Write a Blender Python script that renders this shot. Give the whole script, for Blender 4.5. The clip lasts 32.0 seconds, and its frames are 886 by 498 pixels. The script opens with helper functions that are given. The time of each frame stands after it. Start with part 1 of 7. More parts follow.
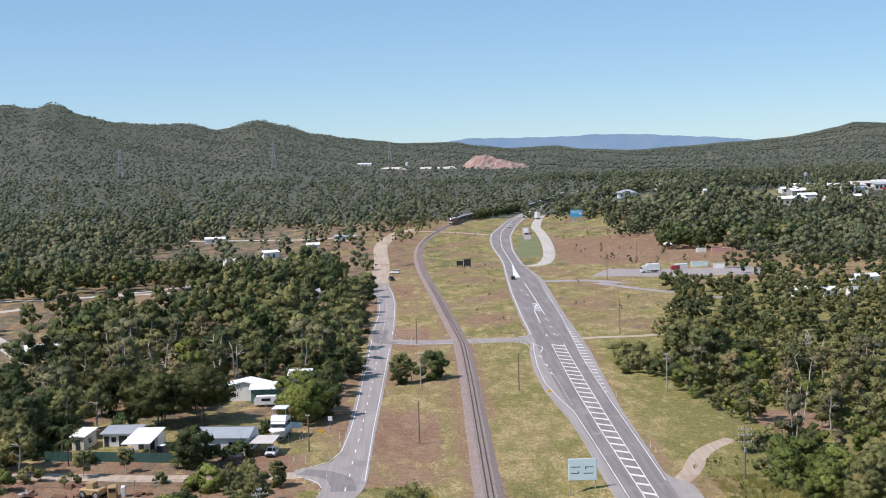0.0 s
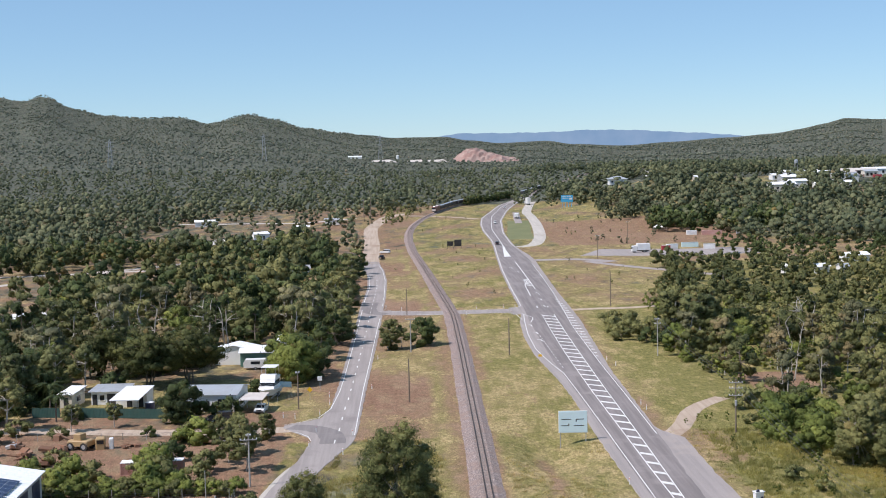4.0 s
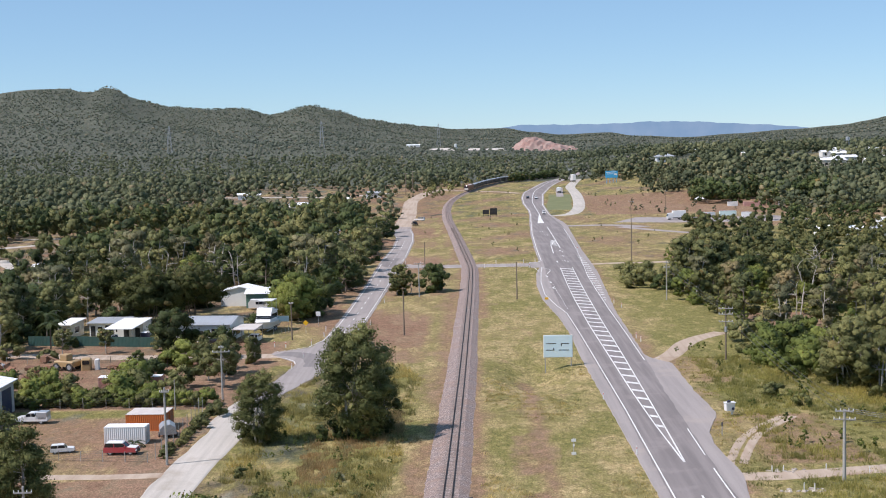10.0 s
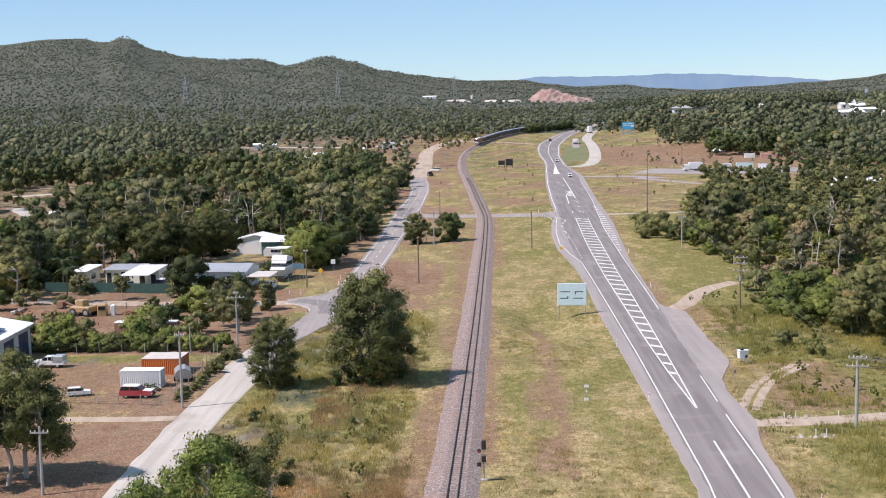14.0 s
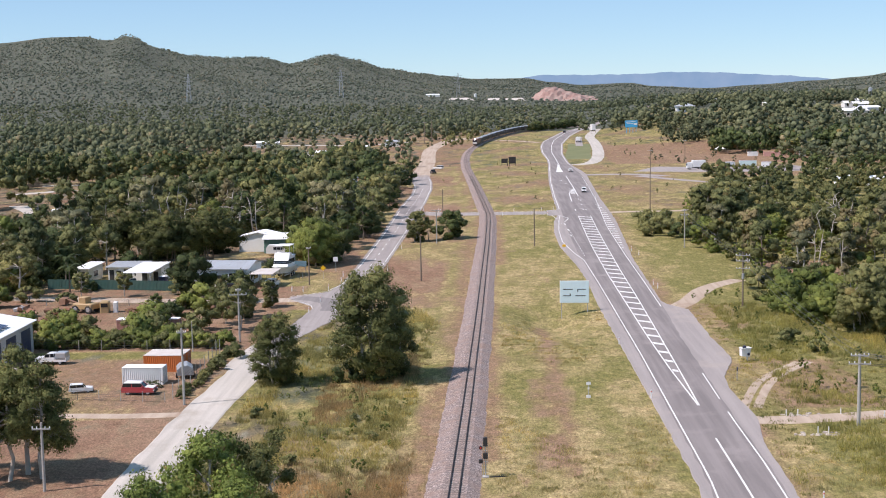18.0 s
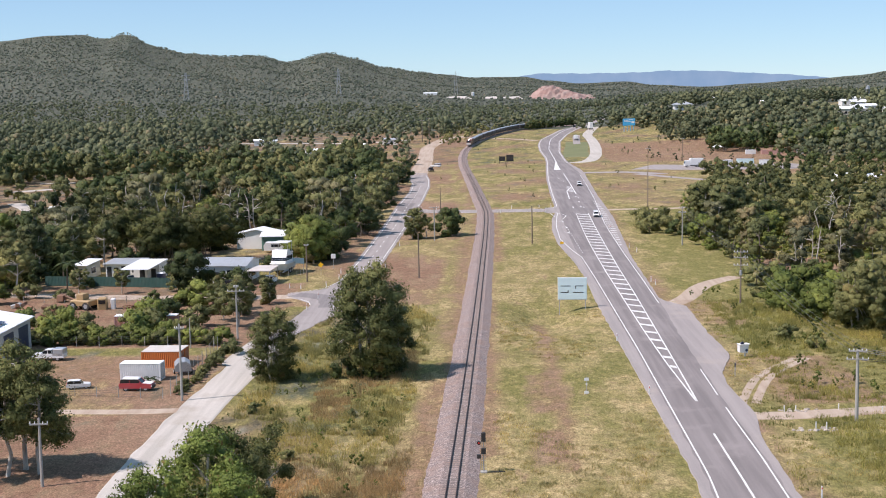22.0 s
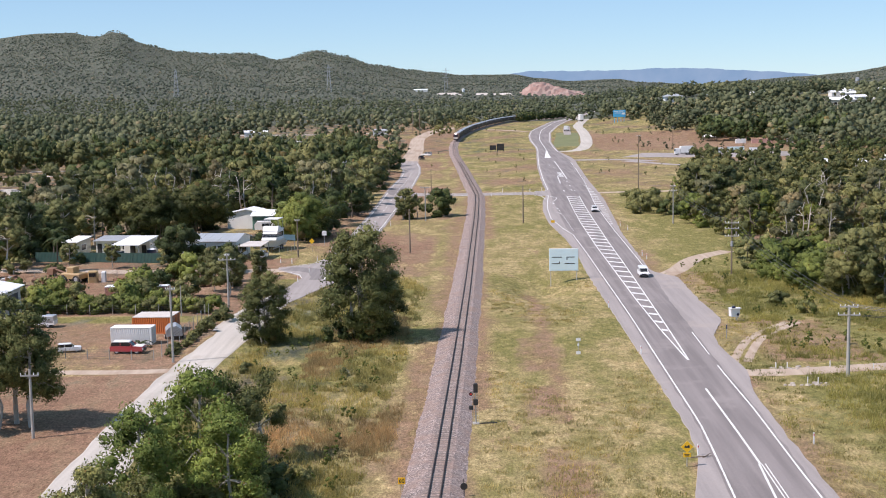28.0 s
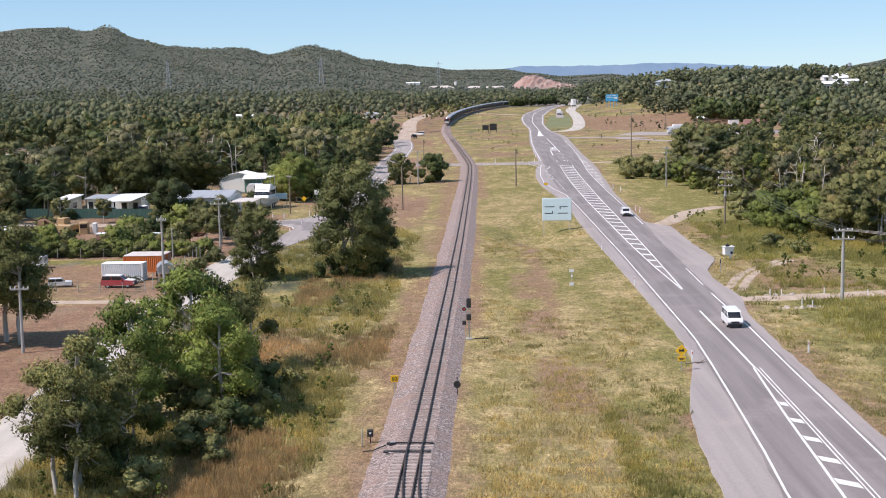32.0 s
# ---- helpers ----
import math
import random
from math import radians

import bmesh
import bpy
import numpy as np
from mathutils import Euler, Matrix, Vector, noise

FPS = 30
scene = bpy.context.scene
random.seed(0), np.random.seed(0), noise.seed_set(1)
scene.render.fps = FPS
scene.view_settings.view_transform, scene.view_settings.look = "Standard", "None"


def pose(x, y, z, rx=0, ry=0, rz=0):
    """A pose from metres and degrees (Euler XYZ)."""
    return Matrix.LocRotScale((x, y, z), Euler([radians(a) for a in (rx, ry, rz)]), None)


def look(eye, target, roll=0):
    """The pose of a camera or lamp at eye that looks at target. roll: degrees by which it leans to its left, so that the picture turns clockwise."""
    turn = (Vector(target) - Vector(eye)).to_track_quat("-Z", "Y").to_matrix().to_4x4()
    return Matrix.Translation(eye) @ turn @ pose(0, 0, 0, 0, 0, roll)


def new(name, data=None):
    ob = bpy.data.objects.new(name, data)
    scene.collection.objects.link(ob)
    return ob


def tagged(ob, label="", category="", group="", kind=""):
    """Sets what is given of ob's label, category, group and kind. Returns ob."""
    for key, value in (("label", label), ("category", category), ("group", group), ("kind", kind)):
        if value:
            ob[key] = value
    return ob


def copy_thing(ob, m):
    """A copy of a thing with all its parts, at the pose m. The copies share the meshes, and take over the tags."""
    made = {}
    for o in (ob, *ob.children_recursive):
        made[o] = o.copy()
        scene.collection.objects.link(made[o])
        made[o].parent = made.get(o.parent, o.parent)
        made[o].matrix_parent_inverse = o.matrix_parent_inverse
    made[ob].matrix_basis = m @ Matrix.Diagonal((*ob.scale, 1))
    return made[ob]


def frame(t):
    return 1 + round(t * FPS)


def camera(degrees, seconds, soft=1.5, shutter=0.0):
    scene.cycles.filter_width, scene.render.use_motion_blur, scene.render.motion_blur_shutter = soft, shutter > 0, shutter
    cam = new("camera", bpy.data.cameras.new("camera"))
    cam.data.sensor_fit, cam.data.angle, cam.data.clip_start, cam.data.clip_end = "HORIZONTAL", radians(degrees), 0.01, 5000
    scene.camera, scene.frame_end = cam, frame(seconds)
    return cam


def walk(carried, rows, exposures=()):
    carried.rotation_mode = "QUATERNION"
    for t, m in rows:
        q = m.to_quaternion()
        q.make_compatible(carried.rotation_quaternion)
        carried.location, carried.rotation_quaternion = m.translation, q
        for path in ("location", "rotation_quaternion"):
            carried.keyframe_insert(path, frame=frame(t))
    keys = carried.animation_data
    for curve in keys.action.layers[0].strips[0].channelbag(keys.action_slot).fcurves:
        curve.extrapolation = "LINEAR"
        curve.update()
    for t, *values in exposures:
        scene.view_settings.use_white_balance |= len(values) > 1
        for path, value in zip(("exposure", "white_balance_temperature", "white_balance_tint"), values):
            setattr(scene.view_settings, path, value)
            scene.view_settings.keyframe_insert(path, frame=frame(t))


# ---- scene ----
cam = camera(36.7, 32.0, soft=1.0)
PATH = [
    (0, (-9.479, 10.092, 64.244), (-9.015, 30.092, 62.666), -1.6),
    (1, (-9.463, 10.388, 60.763), (-8.969, 30.388, 59.177), -1.5),
    (2, (-9.719, 10.619, 57.685), (-9.184, 30.619, 56.07), -1.4),
    (3, (-9.822, 10.441, 57.054), (-9.226, 30.441, 55.43), -1.4),
    (3.5, (-9.752, 10.544, 56.646), (-9.156, 30.544, 55.024), -1.4),
    (5.5, (-9.851, 10.05, 51.727), (-9.175, 30.05, 50.082), -1.2),
    (6, (-9.13, 10.072, 50.856), (-8.466, 30.072, 49.194), -1.2),
    (6.5, (-7.919, 9.973, 49.801), (-7.3, 29.973, 48.142), -1.1),
    (7, (-6.196, 10.249, 48.413), (-5.683, 30.249, 46.739), -1.2),
    (7.5, (-4.044, 10.448, 47.189), (-3.94, 30.448, 45.519), -1.3),
    (8, (-1.68, 10.63, 46.154), (-1.764, 30.63, 44.478), -1.2),
    (8.5, (0.625, 10.96, 44.699), (0.502, 30.96, 43.028), -1.2),
    (9, (2.837, 11.318, 43.122), (2.546, 31.318, 41.446), -1.1),
    (9.5, (4.332, 11.477, 41.905), (4.026, 31.477, 40.234), -1.2),
    (10, (4.726, 11.651, 41.759), (4.358, 31.651, 40.088), -1.3),
    (11, (4.85, 11.72, 41.678), (4.382, 31.72, 40.028), -1.2),
    (11.5, (4.783, 11.628, 41.485), (4.275, 31.628, 39.724), -1.1),
    (12, (4.86, 11.664, 41.32), (4.31, 31.664, 39.286), -1.1),
    (12.5, (4.86, 11.534, 41.346), (4.28, 31.534, 39.028), -1.1),
    (13, (4.939, 11.568, 41.164), (4.328, 31.568, 38.754), -1.1),
    (14, (4.943, 11.528, 40.904), (4.322, 31.528, 38.516), -1.1),
    (17, (4.999, 11.543, 40.968), (4.327, 31.543, 38.549), -1.0),
    (19, (5.124, 11.579, 40.48), (4.462, 31.579, 38.072), -1.1),
    (21, (4.981, 11.498, 40.429), (4.339, 31.498, 38.001), -1.0),
    (23, (5.032, 11.702, 40.326), (4.42, 31.702, 37.889), -1.1),
    (25, (4.963, 11.504, 40.926), (4.392, 31.504, 38.467), -1.1),
    (25.5, (5.082, 11.599, 40.878), (4.51, 31.599, 38.409), -1.1),
    (27.5, (4.896, 11.365, 36.856), (4.395, 31.365, 34.411), -1.1),
    (28, (4.802, 11.141, 35.351), (4.312, 31.141, 32.901), -1.1),
    (28.5, (4.776, 11.124, 33.67), (4.306, 31.124, 31.216), -1.0),
    (29, (4.59, 10.998, 31.975), (4.151, 30.998, 29.527), -1.1),
    (29.5, (4.627, 10.98, 30.301), (4.188, 30.98, 27.838), -1.1),
    (30, (4.54, 10.808, 28.606), (4.111, 30.808, 26.139), -1.0),
    (30.5, (4.513, 10.81, 27.326), (4.104, 30.81, 24.842), -1.1),
    (31, (4.61, 11.057, 26.848), (4.211, 31.057, 24.366), -1.1),
    (31.5, (4.656, 11.016, 26.717), (4.257, 31.016, 24.236), -1.2),
    (32, (4.608, 10.902, 26.652), (4.229, 30.902, 24.161), -1.1),
]
walk(cam, [(t, look(eye, target, roll)) for t, eye, target, roll in PATH],
     exposures=[(0, -0.14, 6260, 19.5), (11.4, -0.1, 6330, 21), (13, 0.0, 6450, 23), (32, 0.0, 6450, 23)])

# ---- light ----
SUN_TO = Vector((0.92, 0.36, 0)).normalized()          # the way the shadows fall
SUN_UP = radians(52)
world = bpy.data.worlds.new("sky")
scene.world = world
world.use_nodes = True
_n = world.node_tree.nodes
_sky = _n.new("ShaderNodeTexSky")
_sky.sky_type, _sky.sun_disc = "NISHITA", False
_sky.sun_elevation = SUN_UP
_sky.sun_rotation = math.atan2(-SUN_TO.x, -SUN_TO.y)
_sky.altitude, _sky.air_density, _sky.dust_density, _sky.ozone_density = 300, 0.7, 0.0, 1.3
_bg = _n["Background"]
_bg.inputs["Strength"].default_value = 0.113
_tint = _n.new("ShaderNodeMix")
_tint.data_type, _tint.blend_type = "RGBA", "MULTIPLY"
_tint.inputs[0].default_value, _tint.inputs[7].default_value = 1.0, (0.85, 1.03, 1.07, 1)
world.node_tree.links.new(_sky.outputs[0], _tint.inputs[6])
_even = _n.new("ShaderNodeMix")
_even.data_type = "RGBA"
_even.inputs[0].default_value, _even.inputs[7].default_value = 0.4, (3.45, 6.0, 7.9, 1)
world.node_tree.links.new(_tint.outputs[2], _even.inputs[6])
world.node_tree.links.new(_even.outputs[2], _bg.inputs[0])
_sun = new("sun", bpy.data.lights.new("sun", "SUN"))
_sun.data.energy, _sun.data.angle, _sun.data.color = 5.4, radians(0.5), (1.0, 0.95, 0.87)
_down = Vector((SUN_TO.x * math.cos(SUN_UP), SUN_TO.y * math.cos(SUN_UP), -math.sin(SUN_UP)))
_sun.matrix_world = Matrix.Translation((0, 0, 200)) @ _down.to_track_quat("-Z", "Y").to_matrix().to_4x4()

# ---- materials ----
def nodes_of(name, rough=0.8, metal=0.0):
    m = bpy.data.materials.new(name)
    m.use_nodes = True
    t = m.node_tree
    b = t.nodes["Principled BSDF"]
    b.inputs["Roughness"].default_value, b.inputs["Metallic"].default_value = rough, metal
    return m, t, b


def noise_node(t, scale, detail=4.0, rough=0.6, where=None):
    n = t.nodes.new("ShaderNodeTexNoise")
    n.inputs["Scale"].default_value, n.inputs["Detail"].default_value, n.inputs["Roughness"].default_value = scale, detail, rough
    if where is None:
        where = t.nodes.new("ShaderNodeTexCoord").outputs["Object"]
    t.links.new(where, n.inputs["Vector"])
    return n.outputs["Fac"]


def ramp_node(t, value, lo, hi, a=(0, 0, 0, 1), b=(1, 1, 1, 1)):
    r = t.nodes.new("ShaderNodeValToRGB")
    r.color_ramp.elements[0].position, r.color_ramp.elements[1].position = lo, hi
    r.color_ramp.elements[0].color, r.color_ramp.elements[1].color = a, b
    t.links.new(value, r.inputs[0])
    return r.outputs[0]


def mix_node(t, fac, a, b, blend="MIX"):
    m = t.nodes.new("ShaderNodeMix")
    m.data_type, m.blend_type = "RGBA", blend
    for socket, v in ((m.inputs[0], fac), (m.inputs[6], a), (m.inputs[7], b)):
        if isinstance(v, (int, float)):
            socket.default_value = v
        elif isinstance(v, tuple):
            socket.default_value = (*v, 1) if len(v) == 3 else v
        else:
            t.links.new(v, socket)
    return m.outputs[2]


def bump_node(t, b, height, strength=0.3, distance=0.05):
    n = t.nodes.new("ShaderNodeBump")
    n.inputs["Strength"].default_value, n.inputs["Distance"].default_value = strength, distance
    t.links.new(height, n.inputs["Height"])
    t.links.new(n.outputs[0], b.inputs["Normal"])


def painted(name, color, rough=0.5, metal=0.0, wear=0.25, scale=3.0, dirt=(0.25, 0.2, 0.15), each=0.0, bump=0.0):
    """A plain surface with stains at two scales; each: how much single objects differ."""
    m, t, b = nodes_of(name, rough, metal)
    big = ramp_node(t, noise_node(t, scale * 0.3), 0.42, 0.75)
    fine = noise_node(t, scale * 6, 6)
    c = mix_node(t, big, color, tuple(v * (1 - wear) + d * wear for v, d in zip(color, dirt)))
    c = mix_node(t, 0.35 * min(1, wear * 2), c, ramp_node(t, fine, 0.3, 0.7, (0.55, 0.55, 0.55, 1), (1.15, 1.15, 1.15, 1)), "MULTIPLY")
    if each:
        info = t.nodes.new("ShaderNodeObjectInfo").outputs["Random"]
        c = mix_node(t, each, c, ramp_node(t, info, 0, 1, (0.5, 0.5, 0.5, 1), (1.5, 1.5, 1.5, 1)), "MULTIPLY")
    t.links.new(c, b.inputs["Base Color"])
    if bump:
        bump_node(t, b, fine, bump)
    return m


def leafy(name, dark, light, brown=(0.16, 0.12, 0.05), thin_share=0.2):
    m, t, b = nodes_of(name, 0.55)
    geo = t.nodes.new("ShaderNodeNewGeometry").outputs["Random Per Island"]
    c = ramp_node(t, geo, 0.0, 1.0, (*dark, 1), (*light, 1))
    c = mix_node(t, ramp_node(t, geo, 0.955, 0.97), c, brown)
    info = t.nodes.new("ShaderNodeObjectInfo").outputs["Random"]
    c = mix_node(t, 0.55, c, ramp_node(t, info, 0, 1, (0.6, 0.62, 0.5, 1), (1.35, 1.3, 1.2, 1)), "MULTIPLY")
    place = t.nodes.new("ShaderNodeNewGeometry").outputs["Position"]
    c = mix_node(t, 0.8, c, ramp_node(t, noise_node(t, 0.085, 2, 0.5, place), 0.34, 0.66, (0.56, 0.64, 0.6, 1), (1.62, 1.52, 1.36, 1)), "MULTIPLY")
    c = mix_node(t, 0.7, c, ramp_node(t, noise_node(t, 0.014, 3, 0.55, place), 0.38, 0.62, (0.78, 0.84, 0.82, 1), (1.3, 1.22, 1.15, 1)), "MULTIPLY")
    c = mix_node(t, 0.75, c, ramp_node(t, noise_node(t, 1.6, 5, 0.75, place), 0.34, 0.66, (0.5, 0.52, 0.5, 1), (1.5, 1.48, 1.4, 1)), "MULTIPLY")
    t.links.new(c, b.inputs["Base Color"])
    b.inputs["Specular IOR Level"].default_value = 0.2
    bump_node(t, b, noise_node(t, 2.6, 5, 0.75, place), 0.7, 0.4)
    thin = t.nodes.new("ShaderNodeBsdfTranslucent")
    t.links.new(c, thin.inputs["Color"])
    both = t.nodes.new("ShaderNodeMixShader")
    both.inputs[0].default_value = thin_share
    t.links.new(b.outputs[0], both.inputs[1])
    t.links.new(thin.outputs[0], both.inputs[2])
    t.links.new(both.outputs[0], t.nodes["Material Output"].inputs["Surface"])
    return m


def ground_material():
    """Soil, straw and green growth, shared out by the ground's own zones."""
    m, t, b = nodes_of("ground", 0.95)
    b.inputs["Specular IOR Level"].default_value = 0.1
    att = t.nodes.new("ShaderNodeVertexColor")
    att.layer_name = "zone"
    sep = t.nodes.new("ShaderNodeSeparateColor")
    t.links.new(att.outputs["Color"], sep.inputs[0])
    lie = t.nodes.new("ShaderNodeMapping")
    lie.inputs["Scale"].default_value = (1.0, 0.42, 1.0)
    t.links.new(t.nodes.new("ShaderNodeTexCoord").outputs["Object"], lie.inputs[0])
    lie = lie.outputs[0]
    big, mid, fine = noise_node(t, 0.035, 5, 0.6, lie), noise_node(t, 0.22, 6, 0.7, lie), noise_node(t, 1.5, 8, 0.75, lie)
    tiny = noise_node(t, 4.5, 5, 0.75, lie)
    straw = mix_node(t, ramp_node(t, fine, 0.34, 0.66), (0.19, 0.14, 0.066), (0.54, 0.43, 0.235))
    straw = mix_node(t, ramp_node(t, mid, 0.4, 0.64), straw, (0.205, 0.18, 0.07))
    straw = mix_node(t, ramp_node(t, noise_node(t, 0.33, 5, 0.65, lie), 0.57, 0.7), straw, (0.28, 0.19, 0.12))
    green = mix_node(t, ramp_node(t, fine, 0.3, 0.7), (0.092, 0.094, 0.034), (0.3, 0.264, 0.1))
    green = mix_node(t, ramp_node(t, noise_node(t, 0.28, 6, 0.7, lie), 0.52, 0.64), green, (0.34, 0.275, 0.13))
    soil = mix_node(t, ramp_node(t, fine, 0.3, 0.7), (0.15, 0.086, 0.06), (0.325, 0.2, 0.138))
    soil = mix_node(t, ramp_node(t, mid, 0.46, 0.68), soil, (0.3, 0.215, 0.14))
    soil = mix_node(t, ramp_node(t, big, 0.5, 0.75), soil, (0.3, 0.2, 0.145))

    def share(channel):
        add = t.nodes.new("ShaderNodeMath")
        add.operation = "ADD"
        t.links.new(sep.outputs[channel], add.inputs[0])
        jig = t.nodes.new("ShaderNodeMath")
        jig.operation = "MULTIPLY_ADD"
        jig.inputs[1].default_value, jig.inputs[2].default_value = 1.5, -0.75
        t.links.new(mid, jig.inputs[0])
        t.links.new(jig.outputs[0], add.inputs[1])
        return ramp_node(t, add.outputs[0], 0.32, 0.68)
    c = mix_node(t, share(1), straw, green)
    c = mix_node(t, share(0), c, soil)
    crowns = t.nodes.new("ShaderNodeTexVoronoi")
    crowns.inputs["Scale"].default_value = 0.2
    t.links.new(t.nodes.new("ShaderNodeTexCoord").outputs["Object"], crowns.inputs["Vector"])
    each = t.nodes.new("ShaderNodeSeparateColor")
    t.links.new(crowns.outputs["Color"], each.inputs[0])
    # Scrub tones are cooled to blue-grey for the haze over the hills.
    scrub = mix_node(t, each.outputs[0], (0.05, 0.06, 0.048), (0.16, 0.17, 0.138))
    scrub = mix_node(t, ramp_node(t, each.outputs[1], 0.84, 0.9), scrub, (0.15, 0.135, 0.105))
    # Shade between the crowns is painted in: bright cell middles, dark gaps.
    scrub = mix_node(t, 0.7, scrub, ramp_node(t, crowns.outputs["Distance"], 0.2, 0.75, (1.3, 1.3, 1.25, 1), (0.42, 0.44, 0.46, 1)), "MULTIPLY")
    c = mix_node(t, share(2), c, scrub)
    c = mix_node(t, 0.8, c, ramp_node(t, tiny, 0.32, 0.68, (0.36, 0.36, 0.34, 1), (1.62, 1.6, 1.55, 1)), "MULTIPLY")
    c = mix_node(t, 0.5, c, ramp_node(t, noise_node(t, 0.55, 6, 0.8), 0.36, 0.64, (0.52, 0.6, 0.5, 1), (1.38, 1.3, 1.24, 1)), "MULTIPLY")
    t.links.new(c, b.inputs["Base Color"])
    bump_node(t, b, fine, 0.7, 0.25)
    return m


def asphalt(name, a, b_, patch):
    m, t, b = nodes_of(name, 0.9)
    st = t.nodes.new("ShaderNodeMapping")
    st.inputs["Scale"].default_value = (1.1, 0.04, 1)
    t.links.new(t.nodes.new("ShaderNodeTexCoord").outputs["Object"], st.inputs[0])
    lane = noise_node(t, 0.9, 3, 0.5, st.outputs[0])
    c = mix_node(t, ramp_node(t, lane, 0.35, 0.65), a, b_)
    c = mix_node(t, ramp_node(t, noise_node(t, 0.11, 5), 0.55, 0.72), c, patch)
    c = mix_node(t, 0.3, c, ramp_node(t, noise_node(t, 7, 5, 0.7), 0.3, 0.7, (0.6, 0.6, 0.6, 1), (1.35, 1.35, 1.35, 1)), "MULTIPLY")
    t.links.new(c, b.inputs["Base Color"])
    bump_node(t, b, noise_node(t, 25, 3), 0.3, 0.02)
    return m


def gravelly(name, dark, light, dust):
    """Crushed stone: cells of differing grey, with dust in patches."""
    m, t, b = nodes_of(name, 0.95)
    cell = t.nodes.new("ShaderNodeTexVoronoi")
    cell.inputs["Scale"].default_value = 7.0
    t.links.new(t.nodes.new("ShaderNodeTexCoord").outputs["Object"], cell.inputs["Vector"])
    sep = t.nodes.new("ShaderNodeSeparateColor")
    t.links.new(cell.outputs["Color"], sep.inputs[0])
    c = mix_node(t, sep.outputs[0], dark, light)
    c = mix_node(t, ramp_node(t, sep.outputs[1], 0.86, 0.9), c, tuple(v * 1.3 for v in light))
    c = mix_node(t, ramp_node(t, noise_node(t, 0.35, 6, 0.7), 0.42, 0.66, (0, 0, 0, 1), (0.8, 0.8, 0.8, 1)), c, dust)
    t.links.new(c, b.inputs["Base Color"])
    bump_node(t, b, cell.outputs["Distance"], 0.8, 0.08)
    return m


M_GROUND = ground_material()
M_ROAD = asphalt("asphalt", (0.184, 0.16, 0.152), (0.256, 0.224, 0.213), (0.29, 0.252, 0.238))
M_SHOULDER = asphalt("shoulder", (0.285, 0.252, 0.237), (0.34, 0.3, 0.281), (0.375, 0.318, 0.28))
M_STREET = asphalt("street_asphalt", (0.28, 0.247, 0.23), (0.345, 0.306, 0.285), (0.24, 0.21, 0.197))
M_DARKROAD = asphalt("worn_asphalt", (0.185, 0.164, 0.157), (0.235, 0.21, 0.2), (0.25, 0.222, 0.21))
M_GRAVEL = asphalt("gravel", (0.42, 0.385, 0.335), (0.52, 0.475, 0.42), (0.38, 0.33, 0.27))
M_DIRT = asphalt("dirt_road", (0.38, 0.29, 0.215), (0.47, 0.375, 0.29), (0.32, 0.225, 0.155))
M_LINE = painted("line_paint", (0.78, 0.77, 0.74), 0.6, wear=0.3, scale=1.5)
M_BALLAST = gravelly("ballast", (0.12, 0.096, 0.086), (0.36, 0.288, 0.262), (0.28, 0.19, 0.15))
M_SLEEPER = painted("sleeper", (0.2, 0.165, 0.145), 0.9, wear=0.4, scale=2, each=0.5)
M_TIE = painted("concrete_sleeper", (0.36, 0.31, 0.285), 0.9, wear=0.4, scale=2, each=0.4)
M_RAIL = painted("rail_steel", (0.07, 0.05, 0.045), 0.55, 0.4, wear=0.5, scale=2)
M_BARK = painted("bark", (0.17, 0.135, 0.105), 0.95, wear=0.5, scale=1.5, bump=0.5)
M_PALEBARK = painted("pale_bark", (0.50, 0.46, 0.40), 0.9, wear=0.5, scale=1.5, dirt=(0.2, 0.15, 0.1), bump=0.4)
M_LEAF = leafy("leaf_olive", (0.093, 0.104, 0.042), (0.222, 0.223, 0.104))
M_LEAF_GREY = leafy("leaf_grey", (0.1, 0.1, 0.058), (0.215, 0.205, 0.128))
M_LEAF_DARK = leafy("leaf_dark", (0.037, 0.055, 0.022), (0.094, 0.121, 0.046))
M_LEAF_BRIGHT = leafy("leaf_bright", (0.098, 0.124, 0.03), (0.2, 0.23, 0.066))
# Colour raised to offset the deep shade inside the near crowns.
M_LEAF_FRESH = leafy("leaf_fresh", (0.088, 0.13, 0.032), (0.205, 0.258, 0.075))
M_LEAF_GUM = leafy("leaf_gum", (0.09, 0.104, 0.04), (0.22, 0.226, 0.095))
M_LEAF_SHADE = leafy("leaf_shade", (0.05, 0.058, 0.021), (0.125, 0.13, 0.046))
M_LEAF_DRY = leafy("leaf_dry", (0.16, 0.13, 0.075), (0.26, 0.22, 0.135))
M_GRASS = leafy("grass_straw", (0.42, 0.34, 0.16), (0.6, 0.5, 0.26), (0.34, 0.24, 0.12), 0.5)
M_GRASS_GREEN = leafy("grass_green", (0.27, 0.255, 0.088), (0.46, 0.41, 0.165), (0.5, 0.42, 0.22), 0.5)
M_GRASS_OLIVE = leafy("grass_olive", (0.25, 0.225, 0.09), (0.46, 0.39, 0.175), (0.42, 0.31, 0.17), 0.5)
M_GRASS_RED = leafy("grass_red", (0.39, 0.26, 0.155), (0.58, 0.42, 0.25), (0.44, 0.36, 0.2), 0.5)
M_FAR = leafy("far_leaf", (0.063, 0.079, 0.048), (0.136, 0.153, 0.094), (0.18, 0.16, 0.105))
# Distance haze is painted in: hill leaves lightened and shifted to blue-grey.
M_HILL = leafy("hazy_hill_leaf", (0.1, 0.118, 0.1), (0.19, 0.205, 0.18), (0.24, 0.21, 0.17))


